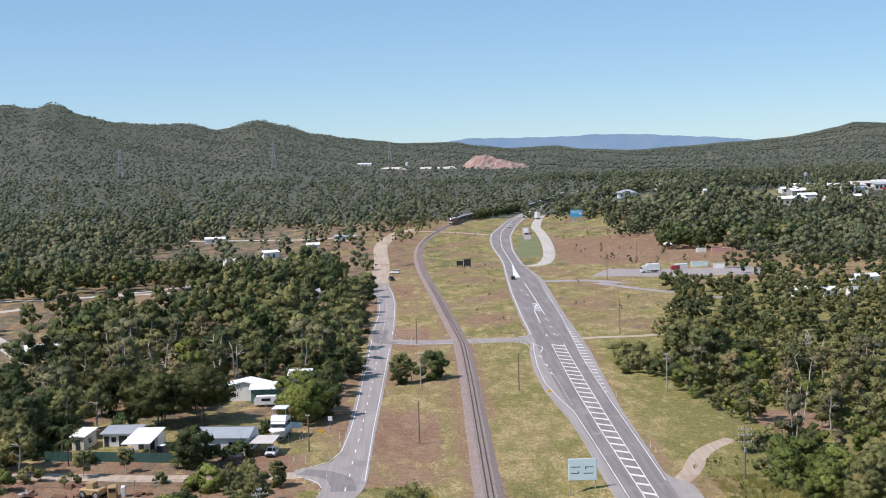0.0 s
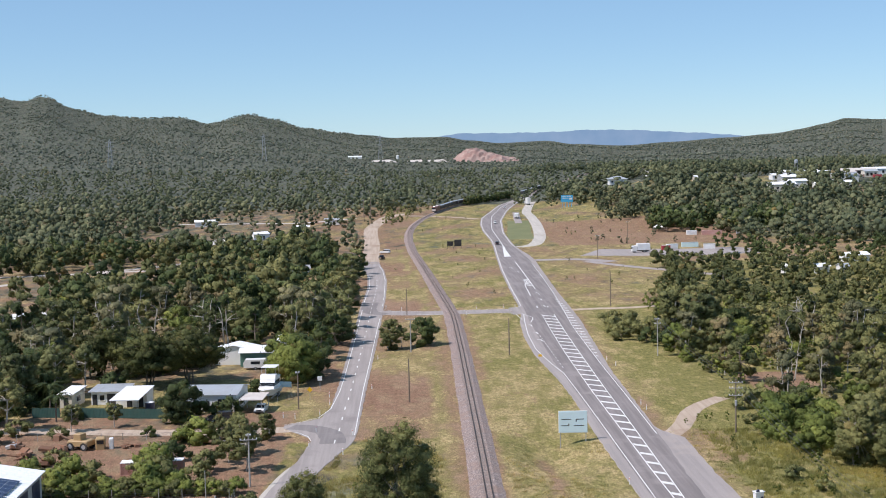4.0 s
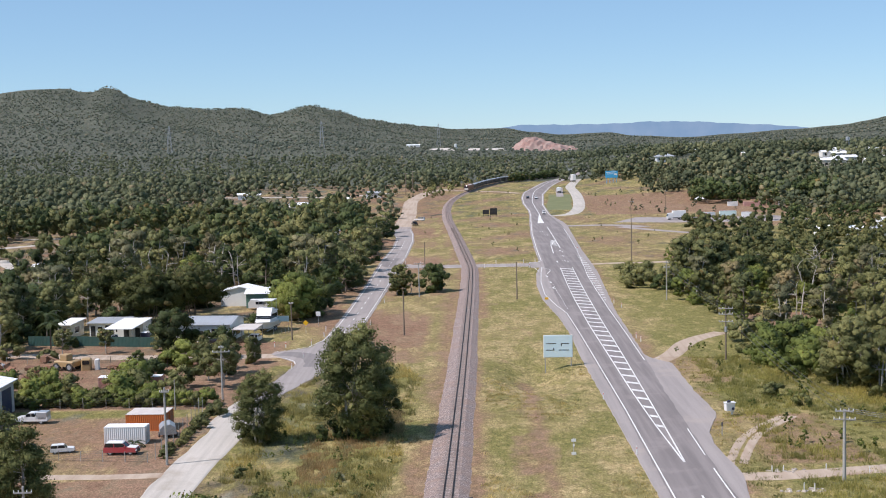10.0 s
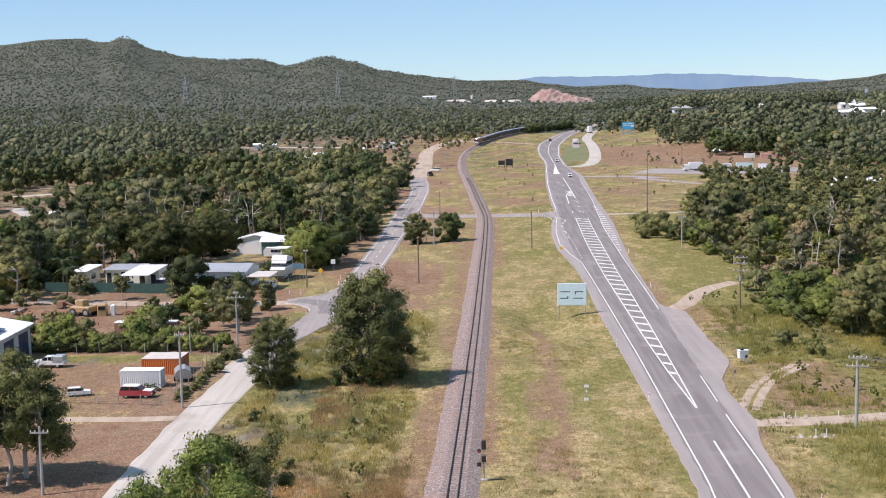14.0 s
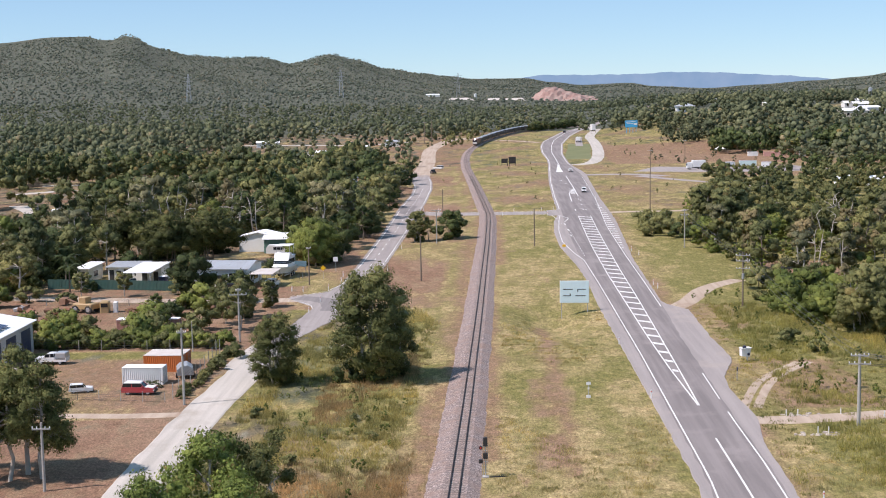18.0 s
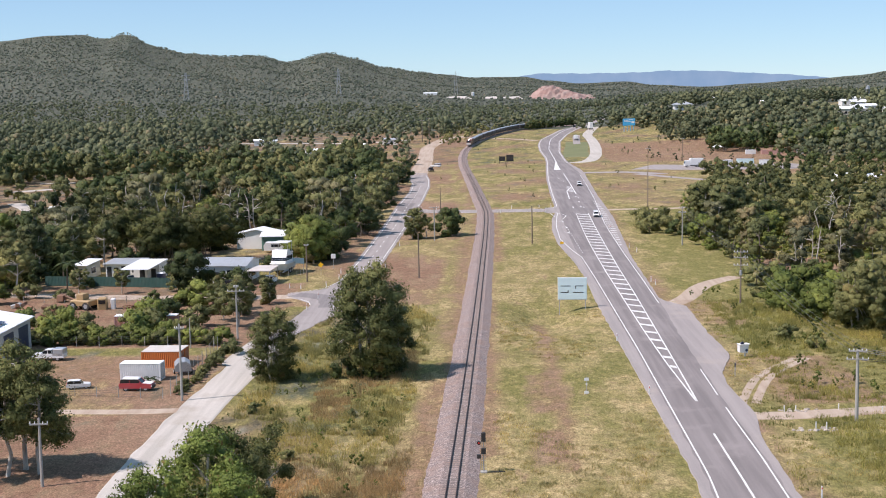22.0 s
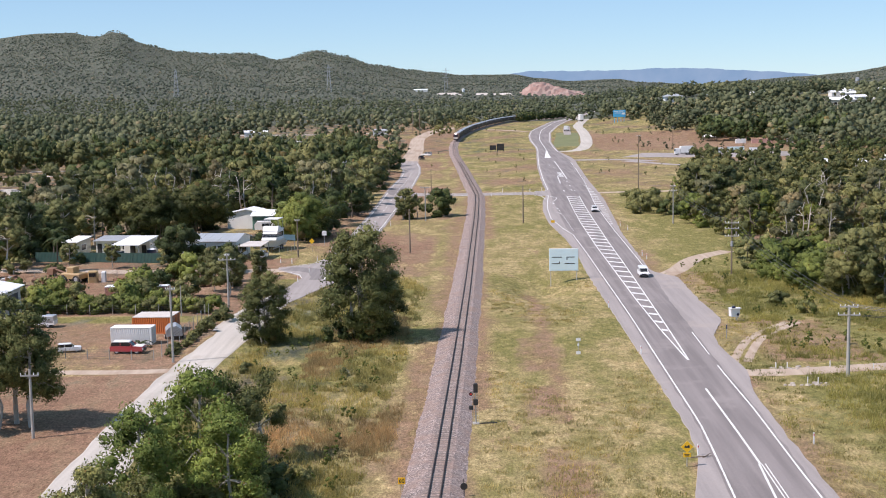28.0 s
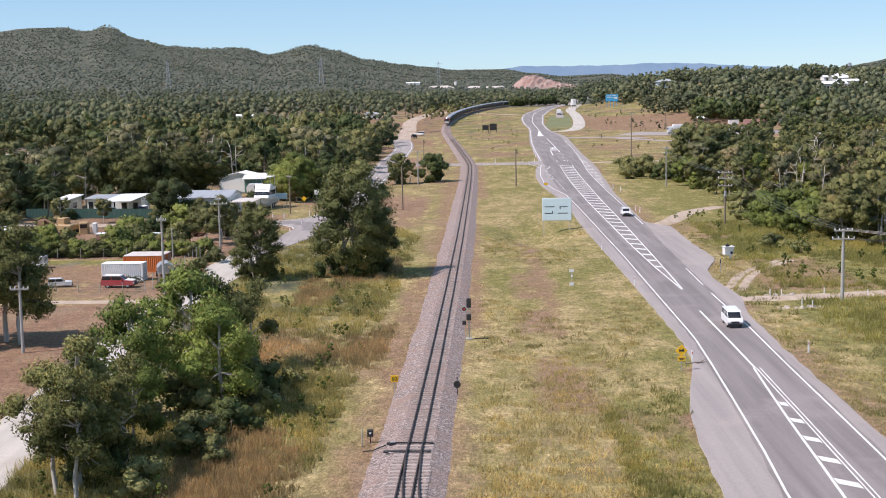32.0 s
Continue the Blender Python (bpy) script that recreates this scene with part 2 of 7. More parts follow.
# ---- lie of the land ----
def smooth(a, b, v):
    u = min(1.0, max(0.0, (v - a) / (b - a)))
    return u * u * (3 - 2 * u)


RIDGE = [(-0.6, 165), (-0.42, 179), (-0.36, 190), (-0.32, 204), (-0.294, 204), (-0.28, 189), (-0.264, 206), (-0.24, 164), (-0.218, 144), (-0.188, 135), (-0.165, 136), (-0.144, 115), (-0.113, 142),
         (-0.095, 125), (-0.071, 96), (-0.043, 80), (-0.03, 73), (-0.005, 62), (0.03, 62), (0.05, 49), (0.073, 38), (0.107, 42), (0.128, 29),
         (0.166, 21), (0.2, 29), (0.243, 39), (0.28, 48), (0.297, 59), (0.318, 75), (0.333, 89), (0.358, 83), (0.6, 94)]


def ridge_height(az):
    for (a, h), (b, k) in zip(RIDGE, RIDGE[1:]):
        if a <= az <= b:
            return h + (k - h) * smooth(a, b, az)
    return RIDGE[0][1] if az < RIDGE[0][0] else RIDGE[-1][1]


def land(x, y):
    """Height of the ground."""
    z = 0.9 * smooth(330, 430, y) + 0.4 * smooth(430, 620, y) + 6.7 * smooth(640, 1000, y)
    z += 17.0 * smooth(75, 190, x) * smooth(700, 1050, y)
    z -= 2.0 * math.exp(-((x - 14.0) / 4.5) ** 2 - ((y - 213) / 14) ** 2)
    if y > 1150:
        r = math.hypot(x, y)
        az = x / y
        far = 4150 + 150 * math.sin(az * 9)
        u = (r - 1400) / (far - 1400)
        up = 0.25 * u + 0.75 * u * abs(u) if r < far else 1 - 0.85 * smooth(far, far + 700, r)
        z = z * (1 - smooth(1250, 2200, r)) + ridge_height(az) * max(up, 0)
        z += smooth(1400, 2200, r) * up * (1 - smooth(3300, 4100, r)) * (14 * math.sin(x * 0.008 + 1.3) * math.sin(y * 0.005) + 9 * math.sin(x * 0.017 + y * 0.011))
    return z


# ---- building helpers ----
class Shape:
    """Collects corners and faces of one mesh."""

    def __init__(self):
        self.v, self.f = [], []

    def add(self, verts, faces, m=None):
        n = len(self.v)
        self.v += [tuple(m @ Vector(p)) for p in verts] if m is not None else [tuple(p) for p in verts]
        self.f += [tuple(i + n for i in f) for f in faces]
        return self

    def box(self, x0, y0, z0, x1, y1, z1, m=None, bevel=0.0):
        """A box; bevel takes its upright and top edges off."""
        if bevel <= 0:
            c = [(x, y, z) for z in (z0, z1) for x, y in ((x0, y0), (x1, y0), (x1, y1), (x0, y1))]
            return self.add(c, [(3, 2, 1, 0), (4, 5, 6, 7), (0, 1, 5, 4), (1, 2, 6, 5), (2, 3, 7, 6), (3, 0, 4, 7)], m)
        k = bevel
        ring = [(x0 + k, y0), (x1 - k, y0), (x1, y0 + k), (x1, y1 - k), (x1 - k, y1), (x0 + k, y1), (x0, y1 - k), (x0, y0 + k)]
        cx, cy = (x0 + x1) / 2, (y0 + y1) / 2
        sx, sy = 1 - 2 * k / max(x1 - x0, 1e-6), 1 - 2 * k / max(y1 - y0, 1e-6)
        top = [(cx + (x - cx) * sx, cy + (y - cy) * sy) for x, y in ring]
        c = [(*p, z0) for p in ring] + [(*p, z1 - k) for p in ring] + [(*p, z1) for p in top]
        f = [tuple(range(7, -1, -1)), tuple(range(16, 24))]
        for a in (0, 8):
            f += [(a + i, a + (i + 1) % 8, a + 8 + (i + 1) % 8, a + 8 + i) for i in range(8)]
        return self.add(c, f, m)

    def tube(self, p, q, r0, r1, sides=6, caps=True):
        p, q = Vector(p), Vector(q)
        d = (q - p).normalized()
        a = d.orthogonal().normalized()
        b = d.cross(a)
        ring = [a * math.cos(2 * math.pi * i / sides) + b * math.sin(2 * math.pi * i / sides) for i in range(sides)]
        c = [p + e * r0 for e in ring] + [q + e * r1 for e in ring]
        f = [(i, (i + 1) % sides, sides + (i + 1) % sides, sides + i) for i in range(sides)]
        if caps:
            f += [tuple(range(sides - 1, -1, -1)), tuple(range(sides, 2 * sides))]
        return self.add(c, f)

    def pipe(self, points, r, sides=4):
        """One tube along a line of points."""
        n = len(self.v)
        for p in points:
            self.v += [tuple(Vector(p) + Vector((r * math.cos(6.283 * i / sides), 0, r * math.sin(6.283 * i / sides)))) for i in range(sides)]
        for j in range(len(points) - 1):
            a = n + j * sides
            self.f += [(a + i, a + (i + 1) % sides, a + sides + (i + 1) % sides, a + sides + i) for i in range(sides)]
        return self

    def prism(self, outline, y0, y1, m=None):
        """An outline in x and z, drawn out along y."""
        n = len(outline)
        c = [(x, y0, z) for x, z in outline] + [(x, y1, z) for x, z in outline]
        f = [tuple(range(n)), tuple(range(2 * n - 1, n - 1, -1))]
        f += [((i + 1) % n, i, n + i, n + (i + 1) % n) for i in range(n)]
        return self.add(c, f, m)

    def mesh(self, name, material, flat=True):
        me = bpy.data.meshes.new(name)
        me.from_pydata(self.v, [], self.f)
        me.materials.append(material)
        if not flat:
            me.shade_smooth()
        return me


def part(name, shape, material, parent, label="", flat=True):
    """One mesh under a thing or under a part."""
    ob = new(name, shape.mesh(name, material, flat) if isinstance(shape, Shape) else shape)
    ob.parent = parent
    if label:
        ob["label"] = label
    return ob


def thing(name, at, label, category, group="", turn=0.0, kind=""):
    """An empty at a thing's base, to carry its parts; at: x, y, and z or None for the ground."""
    ob = new(name)
    z = land(at[0], at[1]) if len(at) < 3 else at[2]
    ob.matrix_world = pose(at[0], at[1], z, 0, 0, turn)
    return tagged(ob, label, category, group, kind)


def big_mesh(name, verts, faces, material):
    """A mesh from number arrays; all faces have the same number of corners."""
    me = bpy.data.meshes.new(name)
    k = faces.shape[1]
    me.vertices.add(len(verts))
    me.vertices.foreach_set("co", np.asarray(verts, np.float32).ravel())
    me.loops.add(faces.size)
    me.loops.foreach_set("vertex_index", np.asarray(faces, np.int32).ravel())
    me.polygons.add(len(faces))
    me.polygons.foreach_set("loop_start", np.arange(0, faces.size, k, dtype=np.int32))
    me.update(calc_edges=True)
    me.materials.append(material)
    return me


def between(table, v):
    """A value read off rows of (v, value), evenly between them."""
    for (a, p), (b, q) in zip(table, table[1:]):
        if v <= b:
            return p + (q - p) * max(0.0, (v - a) / (b - a))
    return table[-1][1]


def wobble(x, y, k=1.0):
    return math.sin(x * 0.31 * k + 1.7 * math.sin(y * 0.11 * k)) * 0.5 + math.sin(y * 0.23 * k + 2.1 * math.sin(x * 0.17 * k)) * 0.5


# The roads and the railway run away from the camera: each edge is x by y.
RAIL_X = [(-200, -1.6), (80, 0.2), (93, 0.55), (117, 1.1), (153, 1.85), (200, 2.7), (218, 3.0), (272, 3.8), (320, 4.5), (365, 4.95),
          (385, 4.95), (398, 4.5), (445, 2.7), (500, 0.7), (555, -1.5), (625, -4.3), (695, -5.8), (735, -5.7), (770, -4.6), (800, -2.5), (825, 0.2),
          (850, 3.4), (884, 9.5), (917, 15.5), (975, 28), (1010, 38), (1080, 64), (1200, 118), (1500, 270)]
ROAD_L = [(-200, 15), (79, 17.5), (90, 18.1), (98, 18.8), (105, 20.0), (115, 21.9), (124, 22.4), (160, 22.4), (227, 22.3), (254, 22.7), (275, 22.4),
          (310, 20.9), (340, 21.2), (368, 22.6), (384, 24.4), (403, 25.2), (447, 26.2), (520, 28.5), (604, 32.2), (650, 34.5), (690, 35.7), (752, 35.5),
          (800, 36.9), (846, 40.3), (905, 50), (976, 60.5), (1009, 67), (1080, 80), (1200, 106)]
ROAD_R = [(-200, 28.6), (79, 29.4), (90, 29.7), (120, 30.3), (138, 31.0), (147, 32.4), (153, 32.2), (163, 32.0), (169, 32.8), (179, 35.6), (195, 35.4),
          (219, 36.0), (222, 34.4), (226, 32.8), (287, 34.7), (308, 36.0), (368, 39.2), (434, 40.8), (495, 43.3), (530, 44.6), (560, 46.0), (589, 46.2), (620, 45.2),
          (655, 44.9), (735, 46.5), (795, 50), (822, 51.5), (901, 61), (1018, 78.5), (1080, 91), (1200, 117)]
STREET_L = [(188, -28.5), (200, -27.0), (212, -25.2), (226, -24.2), (236, -30), (238, -29.8), (243, -23.9), (253, -22.6), (285, -22.2), (344, -22.1),
            (408, -22.0), (466, -21.3), (512, -22.5), (545, -25.6), (575, -27)]
STREET_R = [(188, -24.2), (193, -24.4), (202, -21.9), (214, -19.4), (221, -17.6), (230, -16.9), (272, -16.5), (310, -16.0), (362, -15.3), (400, -15.0), (434, -14.6), (491, -14.9), (530, -16.4), (555, -18.2), (575, -19.6)]


def zones(x, y):
    """Shares of bare soil, green growth and dark scrub on the ground."""
    soil = green = scrub = 0.0
    rx = between(RAIL_X, y)
    hl, hr = between(ROAD_L, y), between(ROAD_R, y)
    w, w2 = wobble(x, y), wobble(x + 30, y * 0.8, 0.5)
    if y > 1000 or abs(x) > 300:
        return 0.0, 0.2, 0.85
    if y > 640:
        soil, green, scrub = 0.34 + 0.34 * w2, 0.6 + 0.24 * w, 0.3 + 0.2 * w + 0.2 * smooth(60, 140, abs(x - 30))
        if 66 < x < 170 and y < 800:
            soil, scrub = 0.72 + 0.1 * w, 0.0
        if x < rx:
            soil = 0.62 + 0.2 * w2
    elif rx - 2 < x < hl + 1:
        green = 0.44 + 0.24 * w2 + 0.14 * w + 0.5 * smooth(112, 96, y) * smooth(12, 16, x) * smooth(60, 75, y)
        soil = 0.14 + 0.16 * wobble(x, y, 2.3)
        if y < 215 and abs(x - 11.4 - 0.01 * (y - 140)) < 1.5 + 0.5 * w:
            soil = 0.62
        if y < 98:
            soil = 0.36 + 0.25 * w2
        if x - rx < 3.6:
            soil = 0.62
        if y > 400:
            soil, green, scrub = 0.36 + 0.36 * w2, 0.56 + 0.3 * w, 0.18 + 0.26 * wobble(x, y, 1.4)
    elif -30 < x <= rx - 2:
        d = rx - x
        if y < 225:
            soil = 0.22 + 0.26 * w2 + 0.26 * smooth(7, 4, d)
            green = 0.6 + 0.25 * w + 0.2 * smooth(6, 14, d)
            scrub = (0.36 + 0.22 * wobble(x, y, 1.7)) * smooth(7, 12, d)
        else:
            soil = (0.62 if y < 330 else 0.54) + 0.34 * w2 if d > 7 else 0.34 + 0.2 * w
            green = 0.5 + 0.2 * w if d <= 7 else 0.42 + 0.3 * w
        if d < 4.6:
            soil = 0.62
    elif x > hr - 1:
        d = x - hr
        green = 0.56 + 0.26 * w + 0.34 * smooth(3, 12, d)
        scrub = 0.3 * smooth(16, 24, d)
        soil = 0.46 * smooth(6, 1, d) + 0.1 * w2
        if y > 395 and x < 66 + (y - 395) * 0.25:
            soil, green, scrub = 0.42 + 0.22 * w2, 0.5 + 0.24 * w, 0.2 + 0.2 * wobble(x, y, 1.4)
        elif y > 530:
            soil, green, scrub = 0.5 + 0.26 * w, 0.42, 0.26 + 0.14 * w2
        if abs(x - 43) < 7 and 150 < y < 180:
            soil = 0.55
        if 200 < y < 226 and d < 9:
            soil = 0.5
        if 59 < x < 71 and 257 < y < 279:
            soil, scrub = 0.95, 0.0
    else:
        soil, green, scrub = 0.34 + 0.24 * w, 0.55, 0.32 + 0.14 * w2
        if y < 150:
            soil, green, scrub = 1.0, 0.1, 0.22
        elif y < 183:
            soil, green, scrub = 0.62 + 0.2 * w2, 0.5, 0.25
        elif y < 190:
            soil, green = 0.12, 0.8
        elif y < 233:
            soil, green, scrub = 1.0 + 0.2 * w, 0.4, 0.22 + 0.16 * w2
        elif y < 252:
            soil, green = 0.8 + 0.2 * w, 0.4
        elif y > 288:
            soil, green, scrub = 0.6 + 0.25 * w, 0.5, 0.42 + 0.1 * w2
    return soil, green, scrub


def axis(stops):
    """Positions from rows of (start, step), the last row ending them."""
    out = []
    for (a, step), (b, _) in zip(stops, stops[1:]):
        out += list(np.arange(a, b, step))
    return out + [stops[-1][0]]


gx = axis([(-2600, 90), (-1800, 36), (-600, 24), (-200, 12), (-90, 2.5), (70, 4), (150, 12), (300, 24), (700, 36), (1700, 90), (2600, 1)])
gy = axis([(-400, 60), (40, 2.5), (330, 5), (700, 14), (1200, 40), (4900, 1)])
verts = np.array([(x, y, land(x, y)) for y in gy for x in gx])
nx = len(gx)
faces = np.array([(j * nx + i, j * nx + i + 1, (j + 1) * nx + i + 1, (j + 1) * nx + i) for j in range(len(gy) - 1) for i in range(nx - 1)])
me = big_mesh("ground", verts, faces, M_GROUND)
me.shade_smooth()
layer = me.color_attributes.new("zone", "FLOAT_COLOR", "POINT")
layer.data.foreach_set("color", np.array([(*zones(v[0], v[1]), 1.0) for v in verts], np.float32).ravel())
ground = tagged(new("ground", me), "dry grass, red soil and scrub ground reaching to the hills", "ground", kind="structure")

# The far blue range, beyond the hills; its haze and daylight are put into a glow.
RANGE = [(-0.05, 10), (0.0, 45), (0.03, 74), (0.045, 81), (0.075, 78), (0.115, 78), (0.138, 83), (0.172, 79), (0.2, 69), (0.228, 61), (0.255, 48), (0.29, 25), (0.34, 10)]
s = Shape()
cols = 120
for i in range(cols + 1):
    az = -0.05 + 0.39 * i / cols
    top = between(RANGE, az) / 1.123 + 0.9 * math.sin(i * 0.9 + 1) + 0.6 * math.sin(i * 2.3)
    s.v += [(az * 4360, 4360, -20), (az * 4360, 4360, top)]
s.f = [(2 * i, 2 * i + 2, 2 * i + 3, 2 * i + 1) for i in range(cols)]
m_blue, t_, b_ = nodes_of("range_haze_glow", 1.0)
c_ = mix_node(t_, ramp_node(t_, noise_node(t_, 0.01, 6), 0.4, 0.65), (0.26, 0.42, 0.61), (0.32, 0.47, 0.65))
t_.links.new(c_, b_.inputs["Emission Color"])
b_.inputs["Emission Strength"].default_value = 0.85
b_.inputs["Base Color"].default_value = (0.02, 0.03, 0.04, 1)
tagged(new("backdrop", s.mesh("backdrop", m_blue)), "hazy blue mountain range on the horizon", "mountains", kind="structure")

# ---- roads ----
def strip(left, right, y0, y1, step, lift, thick=0.25):
    """A slab between two edges, with sides that reach into the ground."""
    s = Shape()
    n = max(1, round((y1 - y0) / step))
    for i in range(n + 1):
        y = y0 + (y1 - y0) * i / n
        xl, xr = between(left, y), between(right, y)
        jl, jr = 0.12 * wobble(y * 3, 7), 0.12 * wobble(y * 3, 31)
        zl, zr = land(xl, y) + lift, land(xr, y) + lift
        s.v += [(xl + jl - 0.15, y, zl - thick), (xl + jl, y, zl), (xr + jr, y, zr), (xr + jr + 0.15, y, zr - thick)]
    for i in range(n):
        a = 4 * i
        s.f += [(a + k, a + k + 1, a + k + 5, a + k + 4) for k in range(3)]
    return s


def line_on(points, width, lift=0.105, shape=None):
    """A painted line along points (x, y)."""
    s = shape or Shape()
    n = len(s.v)
    for i, (x, y) in enumerate(points):
        (ax, ay), (bx, by) = points[max(i - 1, 0)], points[min(i + 1, len(points) - 1)]
        k = math.hypot(bx - ax, by - ay)
        ox, oy = -(by - ay) / k * width / 2, (bx - ax) / k * width / 2
        s.v += [(x + ox, y + oy, land(x, y) + lift), (x - ox, y - oy, land(x, y) + lift)]
    s.f += [(n + 2 * i + 1, n + 2 * i + 3, n + 2 * i + 2, n + 2 * i) for i in range(len(points) - 1)]
    return s


def along(table, y0, y1, step):
    n = max(1, round((y1 - y0) / step))
    return [(between(table, y0 + (y1 - y0) * i / n), y0 + (y1 - y0) * i / n) for i in range(n + 1)]


LINE_L = [(-100, 14), (79, 20.9), (88, 21.6), (101, 22.4), (115, 23.2), (125, 23.7), (155, 24.0), (183, 24.3), (216, 24.4), (254, 24.5), (284, 24.4)]
LINE_R = [(-100, 26), (79, 28.0), (86, 28.25), (95, 28.5), (111, 28.9), (130, 29.5), (147, 29.7), (170, 30.3), (196, 31.0), (215, 31.9), (246, 32.7), (292, 33.7), (358, 35.6), (434, 39.2), (495, 41.6), (560, 43.6)]
HATCH_L = [(153, 27.1), (173, 26.75), (196, 26.7), (227, 26.95), (261, 27.2), (309, 28.0), (381, 30.0)]
HATCH_R = [(153, 27.2), (176, 27.9), (205, 28.7), (234, 29.45), (269, 30.2), (320, 31.6), (381, 33.4)]
CENTRE = [(112, 26.2), (123, 26.4), (139, 26.6)]
NEAR_L = [(40, 21.5), (79, 23.85), (86, 24.3), (95, 24.85), (102, 25.35), (112, 26.1)]
NEAR_R = [(40, 24.2), (79, 25.4), (87, 25.6), (95, 25.85), (103, 26.05), (112, 26.3)]

road = tagged(new("road", strip(ROAD_L, ROAD_R, 30, 1190, 3, 0.075).mesh("road", M_SHOULDER)), "grey bitumen highway with sealed shoulders", "road", kind="structure")
TRAVEL_L = [(y, x - 0.15) for y, x in LINE_L] + [(300, 24.2), (368, 25.4), (384, 26.0), (403, 26.6), (447, 27.6), (520, 29.9), (604, 33.6), (650, 35.9), (690, 37.1), (752, 36.9), (800, 38.3), (846, 41.7), (905, 51.5), (976, 62), (1009, 68.5), (1080, 81.5), (1200, 107.5)]
TRAVEL_R = [(y, x + 0.15) for y, x in LINE_R] + [(620, 43.8), (655, 43.5), (735, 45.1), (795, 48.6), (822, 50), (901, 59.5), (1018, 77), (1080, 89.5), (1200, 115.5)]
part("carriageway", strip(TRAVEL_L, TRAVEL_R, 30, 1190, 3, 0.085, 0.005), M_ROAD, road, "worn grey bitumen running lanes")
part("edge_line", line_on(along(LINE_L, 40, 284, 4), 0.16), M_LINE, road)
part("edge_line", line_on([(24.4, 284), (23.2, 297), (22.0, 319), (22.6, 345), (23.9, 368), (25, 383)], 0.16), M_LINE, road)
part("edge_line", line_on([(x, y) for x, y in along([(y, x + 0.7) for y, x in ROAD_L], 402, 1060, 8)], 0.2), M_LINE, road)
part("edge_line", line_on(along(LINE_R, 40, 150, 4), 0.16), M_LINE, road)
part("edge_line", line_on(along(LINE_R, 222, 545, 6), 0.16), M_LINE, road)
part("edge_line", line_on(along(LINE_R, 156, 170, 5), 0.14), M_LINE, road)
part("median_line", line_on(along(HATCH_L, 153, 381, 5), 0.18), M_LINE, road)
part("median_line", line_on(along(HATCH_R, 153, 381, 5), 0.18), M_LINE, road)
part("centre_line", line_on(along(CENTRE, 112, 139, 5), 0.2), M_LINE, road)
part("median_line", line_on(along(NEAR_L, 40, 112, 4), 0.18), M_LINE, road)
part("median_line", line_on(along(NEAR_R, 40, 112, 4), 0.1), M_LINE, road)
part("median_line", line_on([(x + 0.28, y) for x, y in along(NEAR_R, 40, 112, 4)], 0.1), M_LINE, road)


part("edge_line", line_on(along([(y, x - 0.8) for y, x in ROAD_R], 640, 1060, 8), 0.2), M_LINE, road)
part("centre_line", line_on(along([(613, 37.8), (640, 39.2), (686, 40.2), (761, 41.4), (816, 44.6), (857, 47.8), (904, 54.5), (952, 61), (1057, 79)], 622, 1050, 8), 0.32), M_LINE, road)


def bars(left, right, y0, y1, gap, width, slant):
    y = y0
    while y < y1:
        xl, xr = between(left, y), between(right, y)
        if xr - xl > 0.55:
            xl, xr = xl + 0.15, xr - 0.15
            yr = y - slant * (xr - xl)
            corners = [(xl, y - width / 2), (xr, yr - width / 2), (xr, yr + width / 2), (xl, y + width / 2)]
            part("hatch_stripe", Shape().add([(a, b, land(a, b) + 0.1) for a, b in corners], [(0, 1, 2, 3)]), M_LINE, road)
        y += gap


s = Shape().add([(39.3, 655, 0), (34.7, 583, 0), (37.6, 583, 0)], [(0, 1, 2)])
s.v = [(x, y, land(x, y) + 0.105) for x, y, z in s.v]
part("painted_island", s, M_LINE, road)
part("turn_line", line_on([(37.2, 556), (35.6, 482), (34.7, 448)], 0.3), M_LINE, road)
part("turn_line", line_on([(35.5, 482), (32.5, 461), (31.3, 430), (30.3, 396)], 0.3), M_LINE, road)
part("turn_line", line_on([(34.3, 433), (33.4, 396)], 0.2), M_LINE, road)
for k in range(5):
    part("hatch_stripe", line_on([(32.9 + 0.25 * k, 462 + 5 * k), (34.6 + 0.2 * k, 458 + 5 * k)], 0.9), M_LINE, road)
for x, y in ((33.5, 436), (33.0, 416), (32.3, 400), (33.2, 528), (34.0, 510), (24.6, 360), (24.7, 346), (24.5, 333)):
    part("arrow", line_on([(x - 0.5, y + 1.5), (x + 0.3, y + 1.5), (x + 0.5, y - 1.5)], 0.35), M_LINE, road)
for k in range(12):
    y = 291 + 4.4 * k
    part("dash", line_on([(25.1 + 0.02 * k, y), (25.1 + 0.02 * k, y + 1.6)], 0.16), M_LINE, road)
part("give_way_line", line_on([(25.3, 366), (26.5, 372), (26.9, 376), (24.5, 384)], 0.2), M_LINE, road)
bars(HATCH_L, HATCH_R, 172, 380, 6.1, 1.35, 0.9)
bars(NEAR_L, NEAR_R, 45, 106, 4.6, 1.1, 0.9)
OUT_L = [(300, 34.0), (342, 35.2), (358, 35.6), (395, 36.9), (420, 37.6)]
OUT_R = [(300, 34.6), (309, 35.2), (342, 37.2), (395, 38.9), (420, 38.6)]
bars(OUT_L, OUT_R, 306, 418, 5.2, 1.0, 0.5)


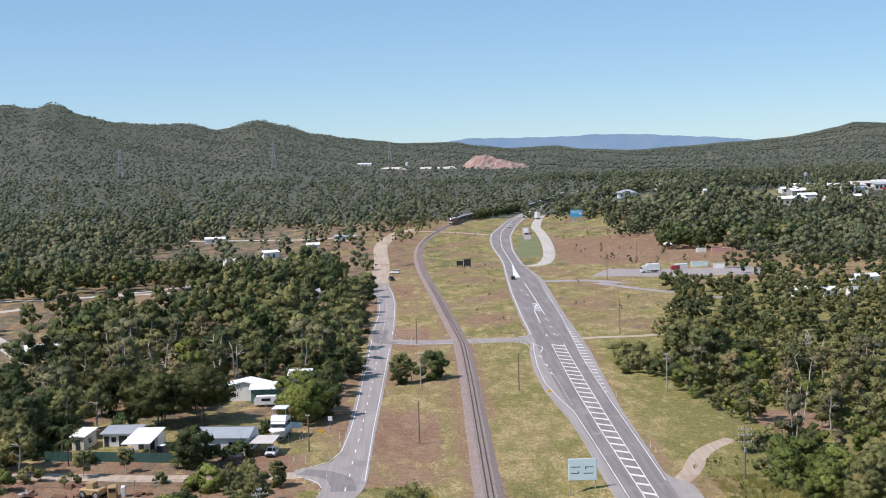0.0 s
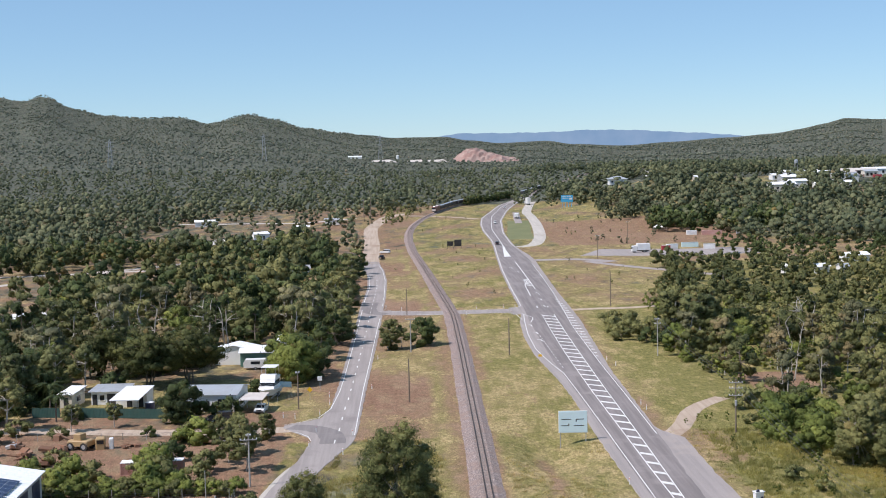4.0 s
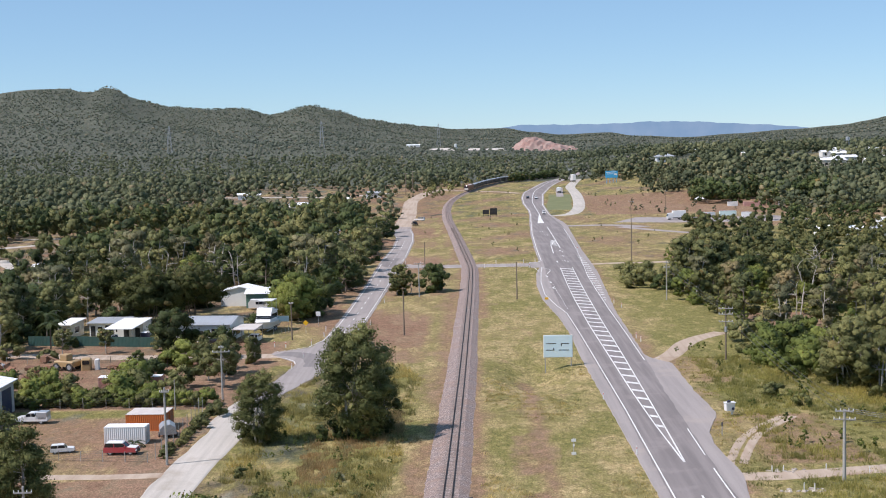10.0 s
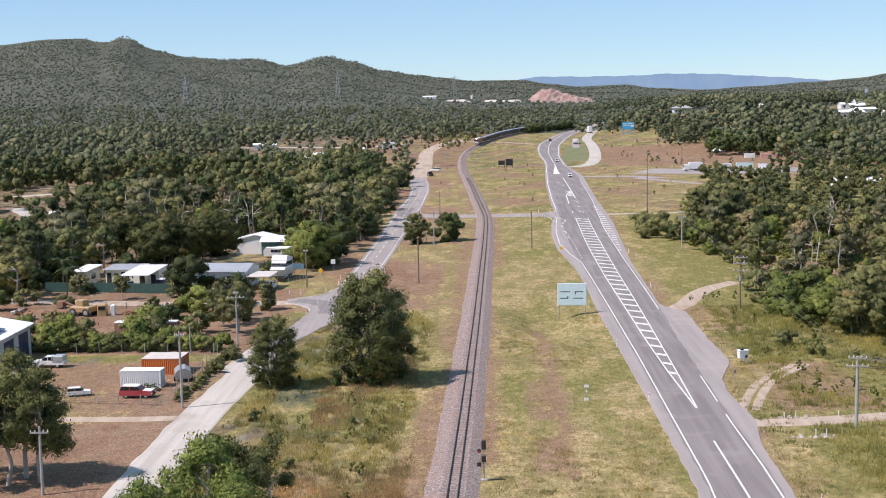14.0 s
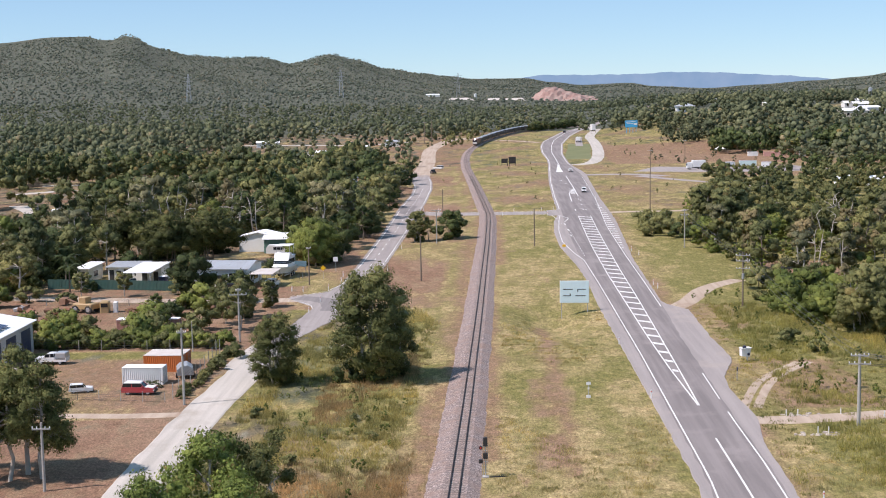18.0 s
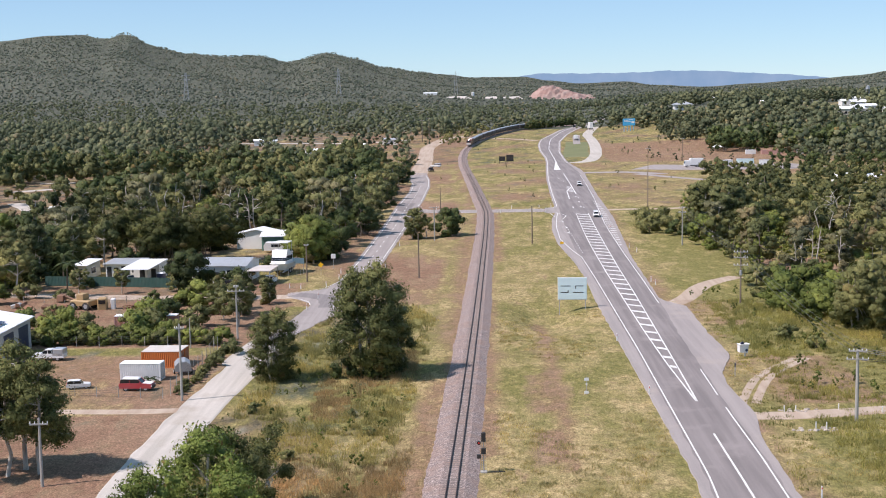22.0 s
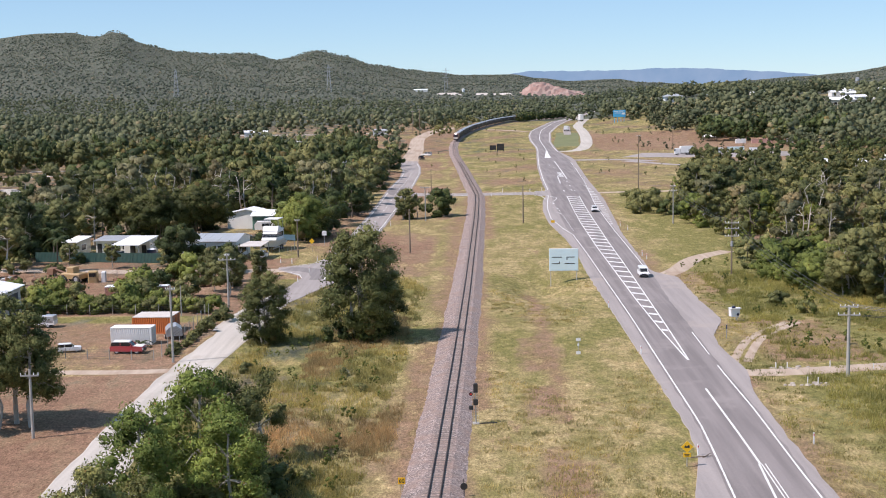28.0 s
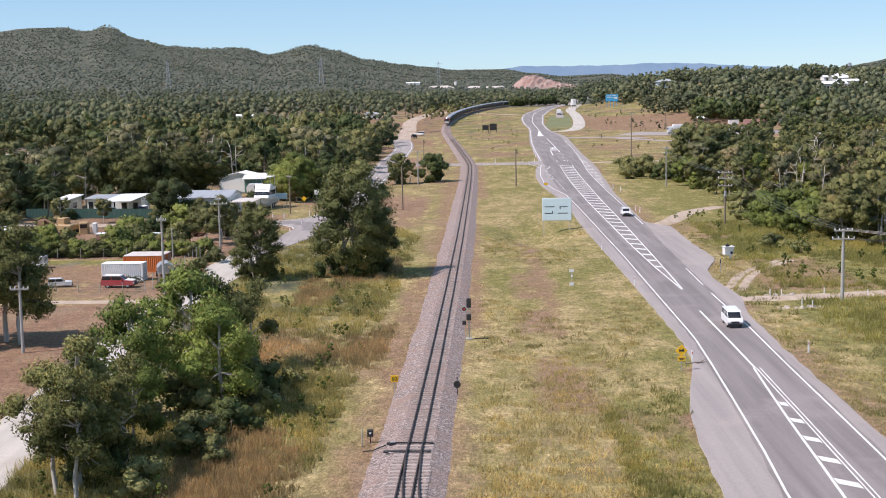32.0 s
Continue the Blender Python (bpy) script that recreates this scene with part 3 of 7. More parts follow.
def track(points, width, material, name, label, lift=0.05, step=4.0, category="road"):
    """A road laid along a smooth line through points."""
    fine = []
    for i in range(len(points) - 1):
        p0, p1, p2, p3 = (Vector(points[min(max(i + k, 0), len(points) - 1)]) for k in (-1, 0, 1, 2))
        n = max(1, round((p2 - p1).length / step))
        for j in range(n):
            u = j / n
            q = 0.5 * (2 * p1 + (p2 - p0) * u + (2 * p0 - 5 * p1 + 4 * p2 - p3) * u * u + (3 * p1 - p0 - 3 * p2 + p3) * u ** 3)
            fine.append((q.x, q.y))
    fine.append(tuple(points[-1]))
    s = Shape()
    for i, (x, y) in enumerate(fine):
        (ax, ay), (bx, by) = fine[max(i - 1, 0)], fine[min(i + 1, len(fine) - 1)]
        k = math.hypot(bx - ax, by - ay)
        for side in (-1, 1):
            w = side * width / 2 * (1 + 0.1 * wobble(i * 7 + 50 * side, side * 9))
            px, py = x - (by - ay) / k * w, y + (bx - ax) / k * w
            s.v.append((px, py, land(px, py) + lift))
        for side in (-1, 1):
            w = side * (width / 2 + 0.5)
            px, py = x - (by - ay) / k * w, y + (bx - ax) / k * w
            s.v.append((px, py, land(px, py) - 0.1))
    for i in range(len(fine) - 1):
        a, b = 4 * i, 4 * i + 4
        s.f += [(a, a + 1, b + 1, b), (a + 1, a + 3, b + 3, b + 1), (a + 2, a, b, b + 2)]
    return tagged(new(name, s.mesh(name, material)), label, category, kind="structure")


street = tagged(new("road", strip(STREET_L, STREET_R, 188, 575, 2.0, 0.06).mesh("road", M_STREET)), "pale grey bitumen street beside the railway", "road", kind="structure")
part("edge_line", line_on([(-30, 238.2), (-26.5, 241), (-24.2, 244), (-22.5, 252), (-21.7, 270), (-21.5, 285), (-21.3, 344), (-21.2, 402)], 0.15, 0.085), M_LINE, street)
part("edge_line", line_on([(-21.2, 420), (-20.6, 466), (-21.3, 500), (-23, 520)], 0.15, 0.085), M_LINE, street)
part("edge_line", line_on([(-17.3, 228), (-17.1, 272), (-16.6, 310), (-16.0, 362), (-15.6, 384)], 0.15, 0.085), M_LINE, street)
part("edge_line", line_on([(-15.3, 410), (-15.2, 434), (-15.5, 491), (-17.0, 530), (-18.6, 552)], 0.15, 0.085), M_LINE, street)
part("edge_line", line_on([(-29.5, 233.3), (-27, 231.4), (-25, 228), (-24.3, 224.5)], 0.15, 0.085), M_LINE, street)
y = 222.0
while y < 500:
    x = (between(STREET_L, max(y, 250)) + between(STREET_R, y)) / 2 - 0.1
    part("dash", line_on([(x, y), (x, y + 2.6)], 0.2, 0.085), M_LINE, street)
    y += 9.6
track([(-27.3, 176), (-26.9, 186), (-25.8, 196), (-24.0, 206)], 4.6, M_GRAVEL, "road", "pale gravel end of the street", 0.03)
track([(-25.6, 60), (-25.6, 84), (-26.6, 110), (-27.3, 137), (-27.0, 158), (-26.3, 172), (-26.2, 184), (-25.4, 197)], 4.7, M_GRAVEL, "road", "pale grey gravel road along the railway", 0.05)
track([(-27.5, 234.6), (-40, 234.4), (-54, 235.6), (-70, 239.0), (-92, 242)], 4.4, M_DIRT, "road", "pale dirt side street past the houses", 0.05)
track([(-29.5, 151.5), (-36, 151.2), (-43, 151.6), (-60, 152.5)], 1.9, M_DIRT, "driveway", "sandy driveway into the bare lot", 0.04)
track([(-22.6, 566), (-23.5, 600), (-24.5, 680), (-26.5, 740), (-27, 790), (-22, 850), (-16, 885), (-5, 905)], 7.5, M_DIRT, "road", "wide pale dirt road beside the railway", 0.06)
track([(-18, 888), (0, 880), (22, 862), (38, 840)], 4.0, M_DIRT, "track", "dirt track across the railway", 0.07)
track([(26.5, 391.5), (12, 391.6), (4.8, 391.4), (-6, 391.8), (-16.5, 396)], 7.8, M_STREET, "road", "bitumen crossroad over the railway", 0.07, 3)
side_road = track([(26.0, 391.4), (22, 391.4)], 15.0, M_STREET, "road", "flared mouth of the bitumen crossroad", 0.068, 2)
part("edge_line", line_on([(25.9, 402), (24.6, 398.5), (21.8, 396.6), (12.4, 395.6), (7.5, 395.2)], 0.16, 0.11), M_LINE, side_road)
part("edge_line", line_on([(2.5, 395.4), (-4.2, 395.6), (-12, 397.5), (-15, 403)], 0.16, 0.11), M_LINE, side_road)
part("edge_line", line_on([(23.6, 372), (22.8, 383.5), (20, 386.4), (15, 387.4), (8.2, 387.6)], 0.16, 0.11), M_LINE, side_road)
part("edge_line", line_on([(2.5, 387.6), (-4.3, 388), (-13, 387.6)], 0.16, 0.11), M_LINE, side_road)
track([(33.0, 219), (36.0, 224.5), (38.6, 231), (41.2, 239), (45, 246), (50, 252)], 3.0, M_DIRT, "track", "sandy track leaving the highway", 0.06)
track([(31.4, 146.6), (35.5, 146.4), (45.8, 148.5), (62, 152), (90, 158)], 2.9, M_DIRT, "track", "sandy farm track beside the pole", 0.06)
for off in (-0.75, 0.75):
    track([(32.6 + off, 152), (34.2 + off, 157.5), (36.6 + off, 164.5), (39.8 + off, 170.5), (44 + off, 176.5)], 0.75, M_DIRT, "wheel_track", "bare wheel track worn in the grass", 0.04, 2)
track([(38.5, 390), (48, 391.5), (57, 391.5), (75, 398)], 3.0, M_DIRT, "track", "sandy track into the scrub", 0.06)
track([(44.5, 562), (56, 562), (66, 559), (76, 545)], 7.0, M_SHOULDER, "road", "bitumen entrance off the highway", 0.075)
track([(66, 549), (80, 520), (92, 500), (104, 480)], 4.5, M_SHOULDER, "road", "pale lane behind the verge", 0.06)
track([(74, 596), (96, 588), (122, 584), (146, 590)], 36.0, M_SHOULDER, "yard", "pale gravel truck yard", 0.05)
track([(45.0, 640), (54, 652), (61, 690), (66, 740), (70, 800), (72, 850), (74, 900), (88, 1010)], 6.0, M_GRAVEL, "road", "pale gravel loop road of the rest area", 0.07)
track([(60, 800), (63, 850), (66, 890)], 4.0, M_SHOULDER, "parking_bay", "pale parking bay of the rest area", 0.085)
for pts in ([(-175, 545), (-140, 553), (-115, 560), (-93, 560), (-80, 556)], [(-140, 553), (-112, 580), (-100, 600)], [(-170, 498), (-154, 518)], [(-150, 445), (-136, 418), (-119, 383), (-118, 360)], [(-150, 858), (-110, 850), (-70, 845), (-40, 872)]):
    track(pts, 5.5, M_GRAVEL, "track", "pale dirt lane among the trees", 0.05, 6)

track([(-13.5, 391.8), (-17.5, 394.5), (-19.3, 403), (-19.0, 420)], 4.6, M_DARKROAD, "road_patch", "dark worn bitumen where traffic turns", 0.078, 2)
track([(-28.5, 236.6), (-24.5, 234.5), (-21.5, 230.0), (-20.6, 222)], 4.2, M_DARKROAD, "road_patch", "dark worn bitumen at the street corner", 0.068, 2)
track([(27.5, 391.2), (32.0, 391.6), (36.8, 392.4)], 6.5, M_DARKROAD, "road_patch", "dark worn bitumen across the highway", 0.096, 2)

# ---- railway ----
rng_rail = random.Random(2)

def rail_dir(y):
    return math.atan2(between(RAIL_X, y + 2) - between(RAIL_X, y - 2), 4.0)


s = Shape()
for i, y in enumerate(np.append(np.arange(30, 300, 1.0), np.arange(300, 1500, 4.0))):
    y = float(y)
    x = between(RAIL_X, y)
    w = 0.1 * wobble(y, 3) + rng_rail.uniform(-0.08, 0.08)
    z = land(x, y)
    s.v += [(x - 2.7 - w, y, z - 0.05), (x - 1.1, y, z + 0.415), (x + 1.1, y, z + 0.415), (x + 2.3 + w, y, z - 0.05)]
    if i:
        a = 4 * (i - 1)
        s.f += [(a + k, a + k + 1, a + k + 5, a + k + 4) for k in range(3)]
ballast = tagged(new("ballast", s.mesh("ballast", M_BALLAST)), "grey-brown crushed stone railway bed", "railway", kind="structure")
for side in (-0.445, 0.445):
    s = Shape()
    ys = np.arange(30, 1500, 4.0)
    for i, y in enumerate(ys):
        y = float(y)
        x = between(RAIL_X, y) + side
        z = land(x, y) + 0.44
        s.v += [(x - 0.065, y, z), (x - 0.032, y, z + 0.15), (x + 0.032, y, z + 0.15), (x + 0.065, y, z)]
        if i:
            a = 4 * (i - 1)
            s.f += [(a + k, a + k + 1, a + k + 5, a + k + 4) for k in range(3)]
    part("rail", s, M_RAIL, ballast, "dark rusty steel rail")

# the turnout that leaves the line towards the camera
for side in (-0.445, 0.445):
    s = Shape()
    for i, y in enumerate(np.arange(40, 91.5, 1.5)):
        y = float(y)
        x = between(RAIL_X, y) + side + 0.42 * max(0.0, (91 - y) / 12.5) ** 2
        z = land(x, y) + 0.44
        s.v += [(x - 0.06, y, z), (x - 0.03, y, z + 0.145), (x + 0.03, y, z + 0.145), (x + 0.06, y, z)]
        if i:
            a = 4 * (i - 1)
            s.f += [(a + k, a + k + 1, a + k + 5, a + k + 4) for k in range(3)]
    part("rail", s, M_RAIL, ballast, "dark rail of the turnout")
tie = Shape().box(-0.88, -0.1, 0.3, 0.88, 0.1, 0.425, bevel=0.02).mesh("sleeper", M_SLEEPER)
long_tie = Shape().box(-1.2, -0.1, 0.3, 1.15, 0.1, 0.45, bevel=0.02).mesh("sleeper", M_TIE)
for k in range(300):
    y = 66 + 0.68 * k
    ob = part("sleeper", long_tie if y < 90.2 else tie, None, ballast)
    ob.matrix_basis = pose(between(RAIL_X, y) + (0.1 if y < 85 else 0), y, land(between(RAIL_X, y), y) + rng_rail.uniform(-0.01, 0.01), 0, 0, -math.degrees(rail_dir(y)))
s = Shape()
y = 66 + 0.68 * 300
while y < 560:
    x = between(RAIL_X, y)
    s.box(-0.88, -0.1, 0.3, 0.88, 0.1, 0.43, pose(x, y, land(x, y), 0, 0, -math.degrees(rail_dir(y))))
    y += 0.68
far_ties = part("sleepers", s, M_SLEEPER, ballast)
far_ties["kind"] = "stuff"

# ---- trees ----
G = (1 + 5 ** 0.5) / 2
KNOT = np.array([(-1, G, 0), (1, G, 0), (-1, -G, 0), (1, -G, 0), (0, -1, G), (0, 1, G), (0, -1, -G), (0, 1, -G), (G, 0, -1), (G, 0, 1), (-G, 0, -1), (-G, 0, 1)]) / 1.902
KNOT_FACES = np.array([(0, 11, 5), (0, 5, 1), (0, 1, 7), (0, 7, 10), (0, 10, 11), (1, 5, 9), (5, 11, 4), (11, 10, 2), (10, 7, 6), (7, 1, 8),
                       (3, 9, 4), (3, 4, 2), (3, 2, 6), (3, 6, 8), (3, 8, 9), (4, 9, 5), (2, 4, 11), (6, 2, 10), (8, 6, 7), (9, 8, 1)])


def leaf_cloud(rng, centres, per, size, core=0.7, slim=0.5):
    """Leaves scattered over clumps, each round an uneven knot of inner foliage: corners, normals and three-cornered faces."""
    out, turn, tris, n = [], [], [], 0
    middle = np.mean([c[:3] for c in centres], axis=0) - (0, 0, 0.12 * max(c[2] for c in centres))
    for cx, cy, cz, r, flat in centres:
        d = rng.normal(size=(per, 3))
        d /= np.linalg.norm(d, axis=1)[:, None]
        p = d * (r * (0.6 + 0.62 * rng.random(per)))[:, None] * (1, 1, flat) + (cx, cy, cz)
        a = rng.normal(size=(per, 3)) * (1, 1, 1.3)
        a -= d * (a * d).sum(1)[:, None] * 0.7
        a /= np.linalg.norm(a, axis=1)[:, None]
        b = np.cross(a, d + rng.normal(size=(per, 3)) * 0.5)
        b /= np.linalg.norm(b, axis=1)[:, None]
        b *= np.sign((np.cross(a, b) * -d).sum(1))[:, None]
        k = size * (0.55 + 0.9 * rng.random(per))[:, None]
        leaves = np.stack([p - a * k, p + b * k * slim, p + a * k, p - b * k * slim], 1).reshape(-1, 3)
        t = rng.random() * 6.283
        q = KNOT * (r * core * (0.72 + 0.56 * rng.random(12)))[:, None]
        knot = np.stack([q[:, 0] * math.cos(t) - q[:, 1] * math.sin(t), q[:, 0] * math.sin(t) + q[:, 1] * math.cos(t), q[:, 2] * flat], 1) + (cx, cy, cz)
        v = np.concatenate([leaves, knot])
        near, far = v - (cx, cy, cz), v - middle
        w = 0.7 * near / np.linalg.norm(near, axis=1)[:, None] + 0.55 * far / np.linalg.norm(far, axis=1)[:, None]
        w[:len(leaves)] += np.repeat(np.cross(b, a), 4, 0) * 0.5
        turn.append(w / np.linalg.norm(w, axis=1)[:, None])
        first = n + 4 * np.arange(per)[:, None]
        tris += [first + (0, 1, 2), first + (0, 2, 3), n + 4 * per + KNOT_FACES]
        out.append(v)
        n += len(v)
    return np.concatenate(out), np.concatenate(turn), np.concatenate(tris)


def leaf_mesh(name, v, normals, f, material):
    me = big_mesh(name, v, f, material)
    layer = me.attributes.new("custom_normal", "FLOAT_VECTOR", "POINT")
    layer.data.foreach_set("vector", np.asarray(normals, np.float32).ravel())
    return me


def boughs(rng, count, spread, height, base, flat, small=1.0):
    """Clumps gathered on the outer sides of a few boughs: rows of x, y, z, radius and flatness."""
    rows = []
    lobes = max(min(count, 6), round(count / 8))
    for i in range(lobes):
        z = base + (0.84 - base) * ((i + rng.random()) / lobes) ** 0.85
        w = math.sin(math.pi * min(1.0, 0.2 + 0.74 * (z - base) / (1 - base))) ** 0.7
        ang = 2.4 * i + rng.normal() * 0.5
        rad, big = spread * w * (0.24 + 0.5 * math.sqrt(rng.random())), spread * (0.32 + 0.16 * rng.random())
        if i == lobes - 1:
            rad *= 0.4
        rows.append((math.cos(ang) * rad, math.sin(ang) * rad, height * z, big * 0.85, flat))
        for _ in range(count // lobes - 1):
            d = rng.normal(size=3)
            d[2] = abs(d[2]) * 1.1 - 0.35
            d /= np.linalg.norm(d)
            k = big * (0.45 + 0.45 * rng.random())
            rows.append((math.cos(ang) * rad + d[0] * k, math.sin(ang) * rad + d[1] * k, height * z + d[2] * k * 0.9, big * (0.4 + 0.24 * rng.random()) * small, flat))
    return rows


def tree_meshes(seed, height, spread, base, clumps, per, leaf, bark, foliage, flat=0.75, trunks=1, lean=0.0, core=0.7, full=1.0):
    """Trunk and crown of one kind of tree: base is the crown's lowest share of the height."""
    rng = np.random.default_rng(seed)
    wood = Shape()
    centres = []
    tips = []
    for k in range(trunks):
        ang = rng.random() * 6.28
        foot = Vector((math.cos(ang), math.sin(ang), 0)) * (0.5 * (trunks > 1))
        top = foot * 3 + Vector((rng.normal() * lean, rng.normal() * lean, height * 0.72))
        prev, r = foot - Vector((0, 0, 0.3)), height * 0.019 * (1.15 - 0.1 * trunks)
        for j in range(1, 5):
            q = foot.lerp(top, j / 4) + Vector((rng.normal(), rng.normal(), 0)) * height * 0.012
            wood.tube(prev, q, r, r * 0.8, 7, False)
            prev, r = q, r * 0.8
            if j > 1:
                tips.append(q)
    for i, c in enumerate(boughs(rng, clumps, spread, height, base, flat, full)):
        centres.append(c)
        if i % 3 == 0:
            near = min(tips, key=lambda p: (p - Vector(c[:3])).length + 2 * max(0, p.z - c[2]))
            mid = near.lerp(Vector(c[:3]), 0.5) + Vector((0, 0, height * 0.02))
            wood.tube(near, mid, height * 0.008, height * 0.005, 5, False)
            wood.tube(mid, c[:3], height * 0.005, height * 0.002, 4, False)
    v, n, f = leaf_cloud(rng, centres, per, leaf, core)
    return wood.mesh("trunk", bark, False), leaf_mesh("crown", v, n, f, foliage)


KINDS = {}


def kind(name, label, category, *args, **more):
    KINDS[name] = (*tree_meshes(*args, **more), label, category)


kind("gum", "tall olive-green gum tree with pale trunk", "tree", 1, 13, 4.2, 0.24, 76, 56, 0.18, M_PALEBARK, M_LEAF, lean=0.5, full=1.12)
kind("near_gum", "tall olive-green gum tree with pale trunk", "tree", 1, 13, 4.2, 0.2, 66, 140, 0.128, M_PALEBARK, M_LEAF_GUM, lean=0.5, core=0.46)
kind("near_loose", "olive-green eucalyptus tree with loose crown", "tree", 2, 12, 4.6, 0.22, 54, 140, 0.134, M_PALEBARK, M_LEAF_GUM, lean=0.8, core=0.46)
kind("lone", "dense dark grey-green gum with several pale trunks", "tree", 3, 14.6, 5.6, 0.03, 180, 150, 0.13, M_PALEBARK, M_LEAF_GUM, trunks=4, lean=0.6, core=0.48)
kind("near_twin", "dense grey-green gum tree with pale trunks", "tree", 3, 13.8, 5.0, 0.02, 120, 105, 0.138, M_PALEBARK, M_LEAF, trunks=3, lean=0.6, core=0.46, full=1.15)
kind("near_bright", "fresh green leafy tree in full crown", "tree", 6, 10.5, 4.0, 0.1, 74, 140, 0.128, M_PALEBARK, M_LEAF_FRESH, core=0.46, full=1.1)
kind("gum_loose", "olive-green eucalyptus tree with loose crown", "tree", 2, 12, 4.6, 0.26, 64, 56, 0.19, M_PALEBARK, M_LEAF, lean=0.8, full=1.12)
kind("gum_twin", "dense grey-green gum tree with pale trunks", "tree", 3, 13.8, 5.0, 0.03, 120, 50, 0.195, M_PALEBARK, M_LEAF, trunks=3, lean=0.6, full=1.12)
kind("shade", "broad dark green shade tree with spreading limbs", "tree", 4, 11, 7.6, 0.34, 210, 70, 0.17, M_BARK, M_LEAF_SHADE, flat=0.7, trunks=3, lean=1.5, core=0.5)
kind("mango", "dense dark green round tree", "tree", 5, 9, 4.8, 0.03, 90, 48, 0.215, M_BARK, M_LEAF_DARK, full=1.2)
kind("bright", "bright green leafy tree in full crown", "tree", 6, 9, 4.9, 0.03, 96, 52, 0.2, M_BARK, M_LEAF_BRIGHT, full=1.2)
kind("slim", "olive-green gum tree with open crown", "tree", 11, 13, 4.2, 0.14, 34, 34, 0.26, M_PALEBARK, M_LEAF, lean=0.7, full=1.25)
kind("slim_b", "grey-green gum tree with uneven crown", "tree", 12, 11.5, 4.9, 0.08, 36, 34, 0.26, M_BARK, M_LEAF, lean=0.9, full=1.25)
kind("slim_c", "tall grey-green gum tree with airy crown", "tree", 13, 14, 4.6, 0.2, 34, 34, 0.26, M_PALEBARK, M_LEAF_GREY, trunks=2, lean=0.9, full=1.25)
kind("round", "dark green round-crowned tree", "tree", 14, 9, 5.2, 0.03, 38, 34, 0.26, M_BARK, M_LEAF_DARK, full=1.25)
kind("fresh", "fresh green leafy tree of middle size", "tree", 15, 8.5, 4.6, 0.03, 36, 34, 0.26, M_BARK, M_LEAF_BRIGHT, full=1.25)
kind("dry", "thin brownish tree with sparse dry leaves", "tree", 7, 10, 3.8, 0.30, 26, 20, 0.28, M_PALEBARK, M_LEAF_DRY, lean=0.8)
kind("bare", "bare grey tree with leafless branches", "tree", 17, 11, 4.2, 0.30, 46, 2, 0.12, M_PALEBARK, M_LEAF_DRY, lean=0.8, trunks=2, core=0.05)
kind("bush", "low olive-green bush in the grass", "bush", 8, 2.9, 2.5, 0.0, 24, 26, 0.17, M_BARK, M_LEAF, full=1.4)
kind("bush_dark", "dense dark green bush", "bush", 18, 2.9, 2.5, 0.0, 24, 26, 0.17, M_BARK, M_LEAF_DARK, full=1.4)
kind("bush_bright", "low bright green bush in the grass", "bush", 9, 2.9, 2.5, 0.0, 24, 26, 0.17, M_BARK, M_LEAF_BRIGHT, full=1.4)


def plant(what, x, y, size=1.0, turn=None, label="", group="trees along the railway", tall=1.0):
    trunk, crown, lab, cat = KINDS[what]
    ob = thing("bush" if cat == "bush" else "tree", (x, y), label or lab, cat, group, turn if turn is not None else (x * 57 + y * 31) % 360)
    ob.scale = (size, size, size * tall)
    part("trunk", trunk, None, ob)
    part("crown", crown, None, ob)
    return ob


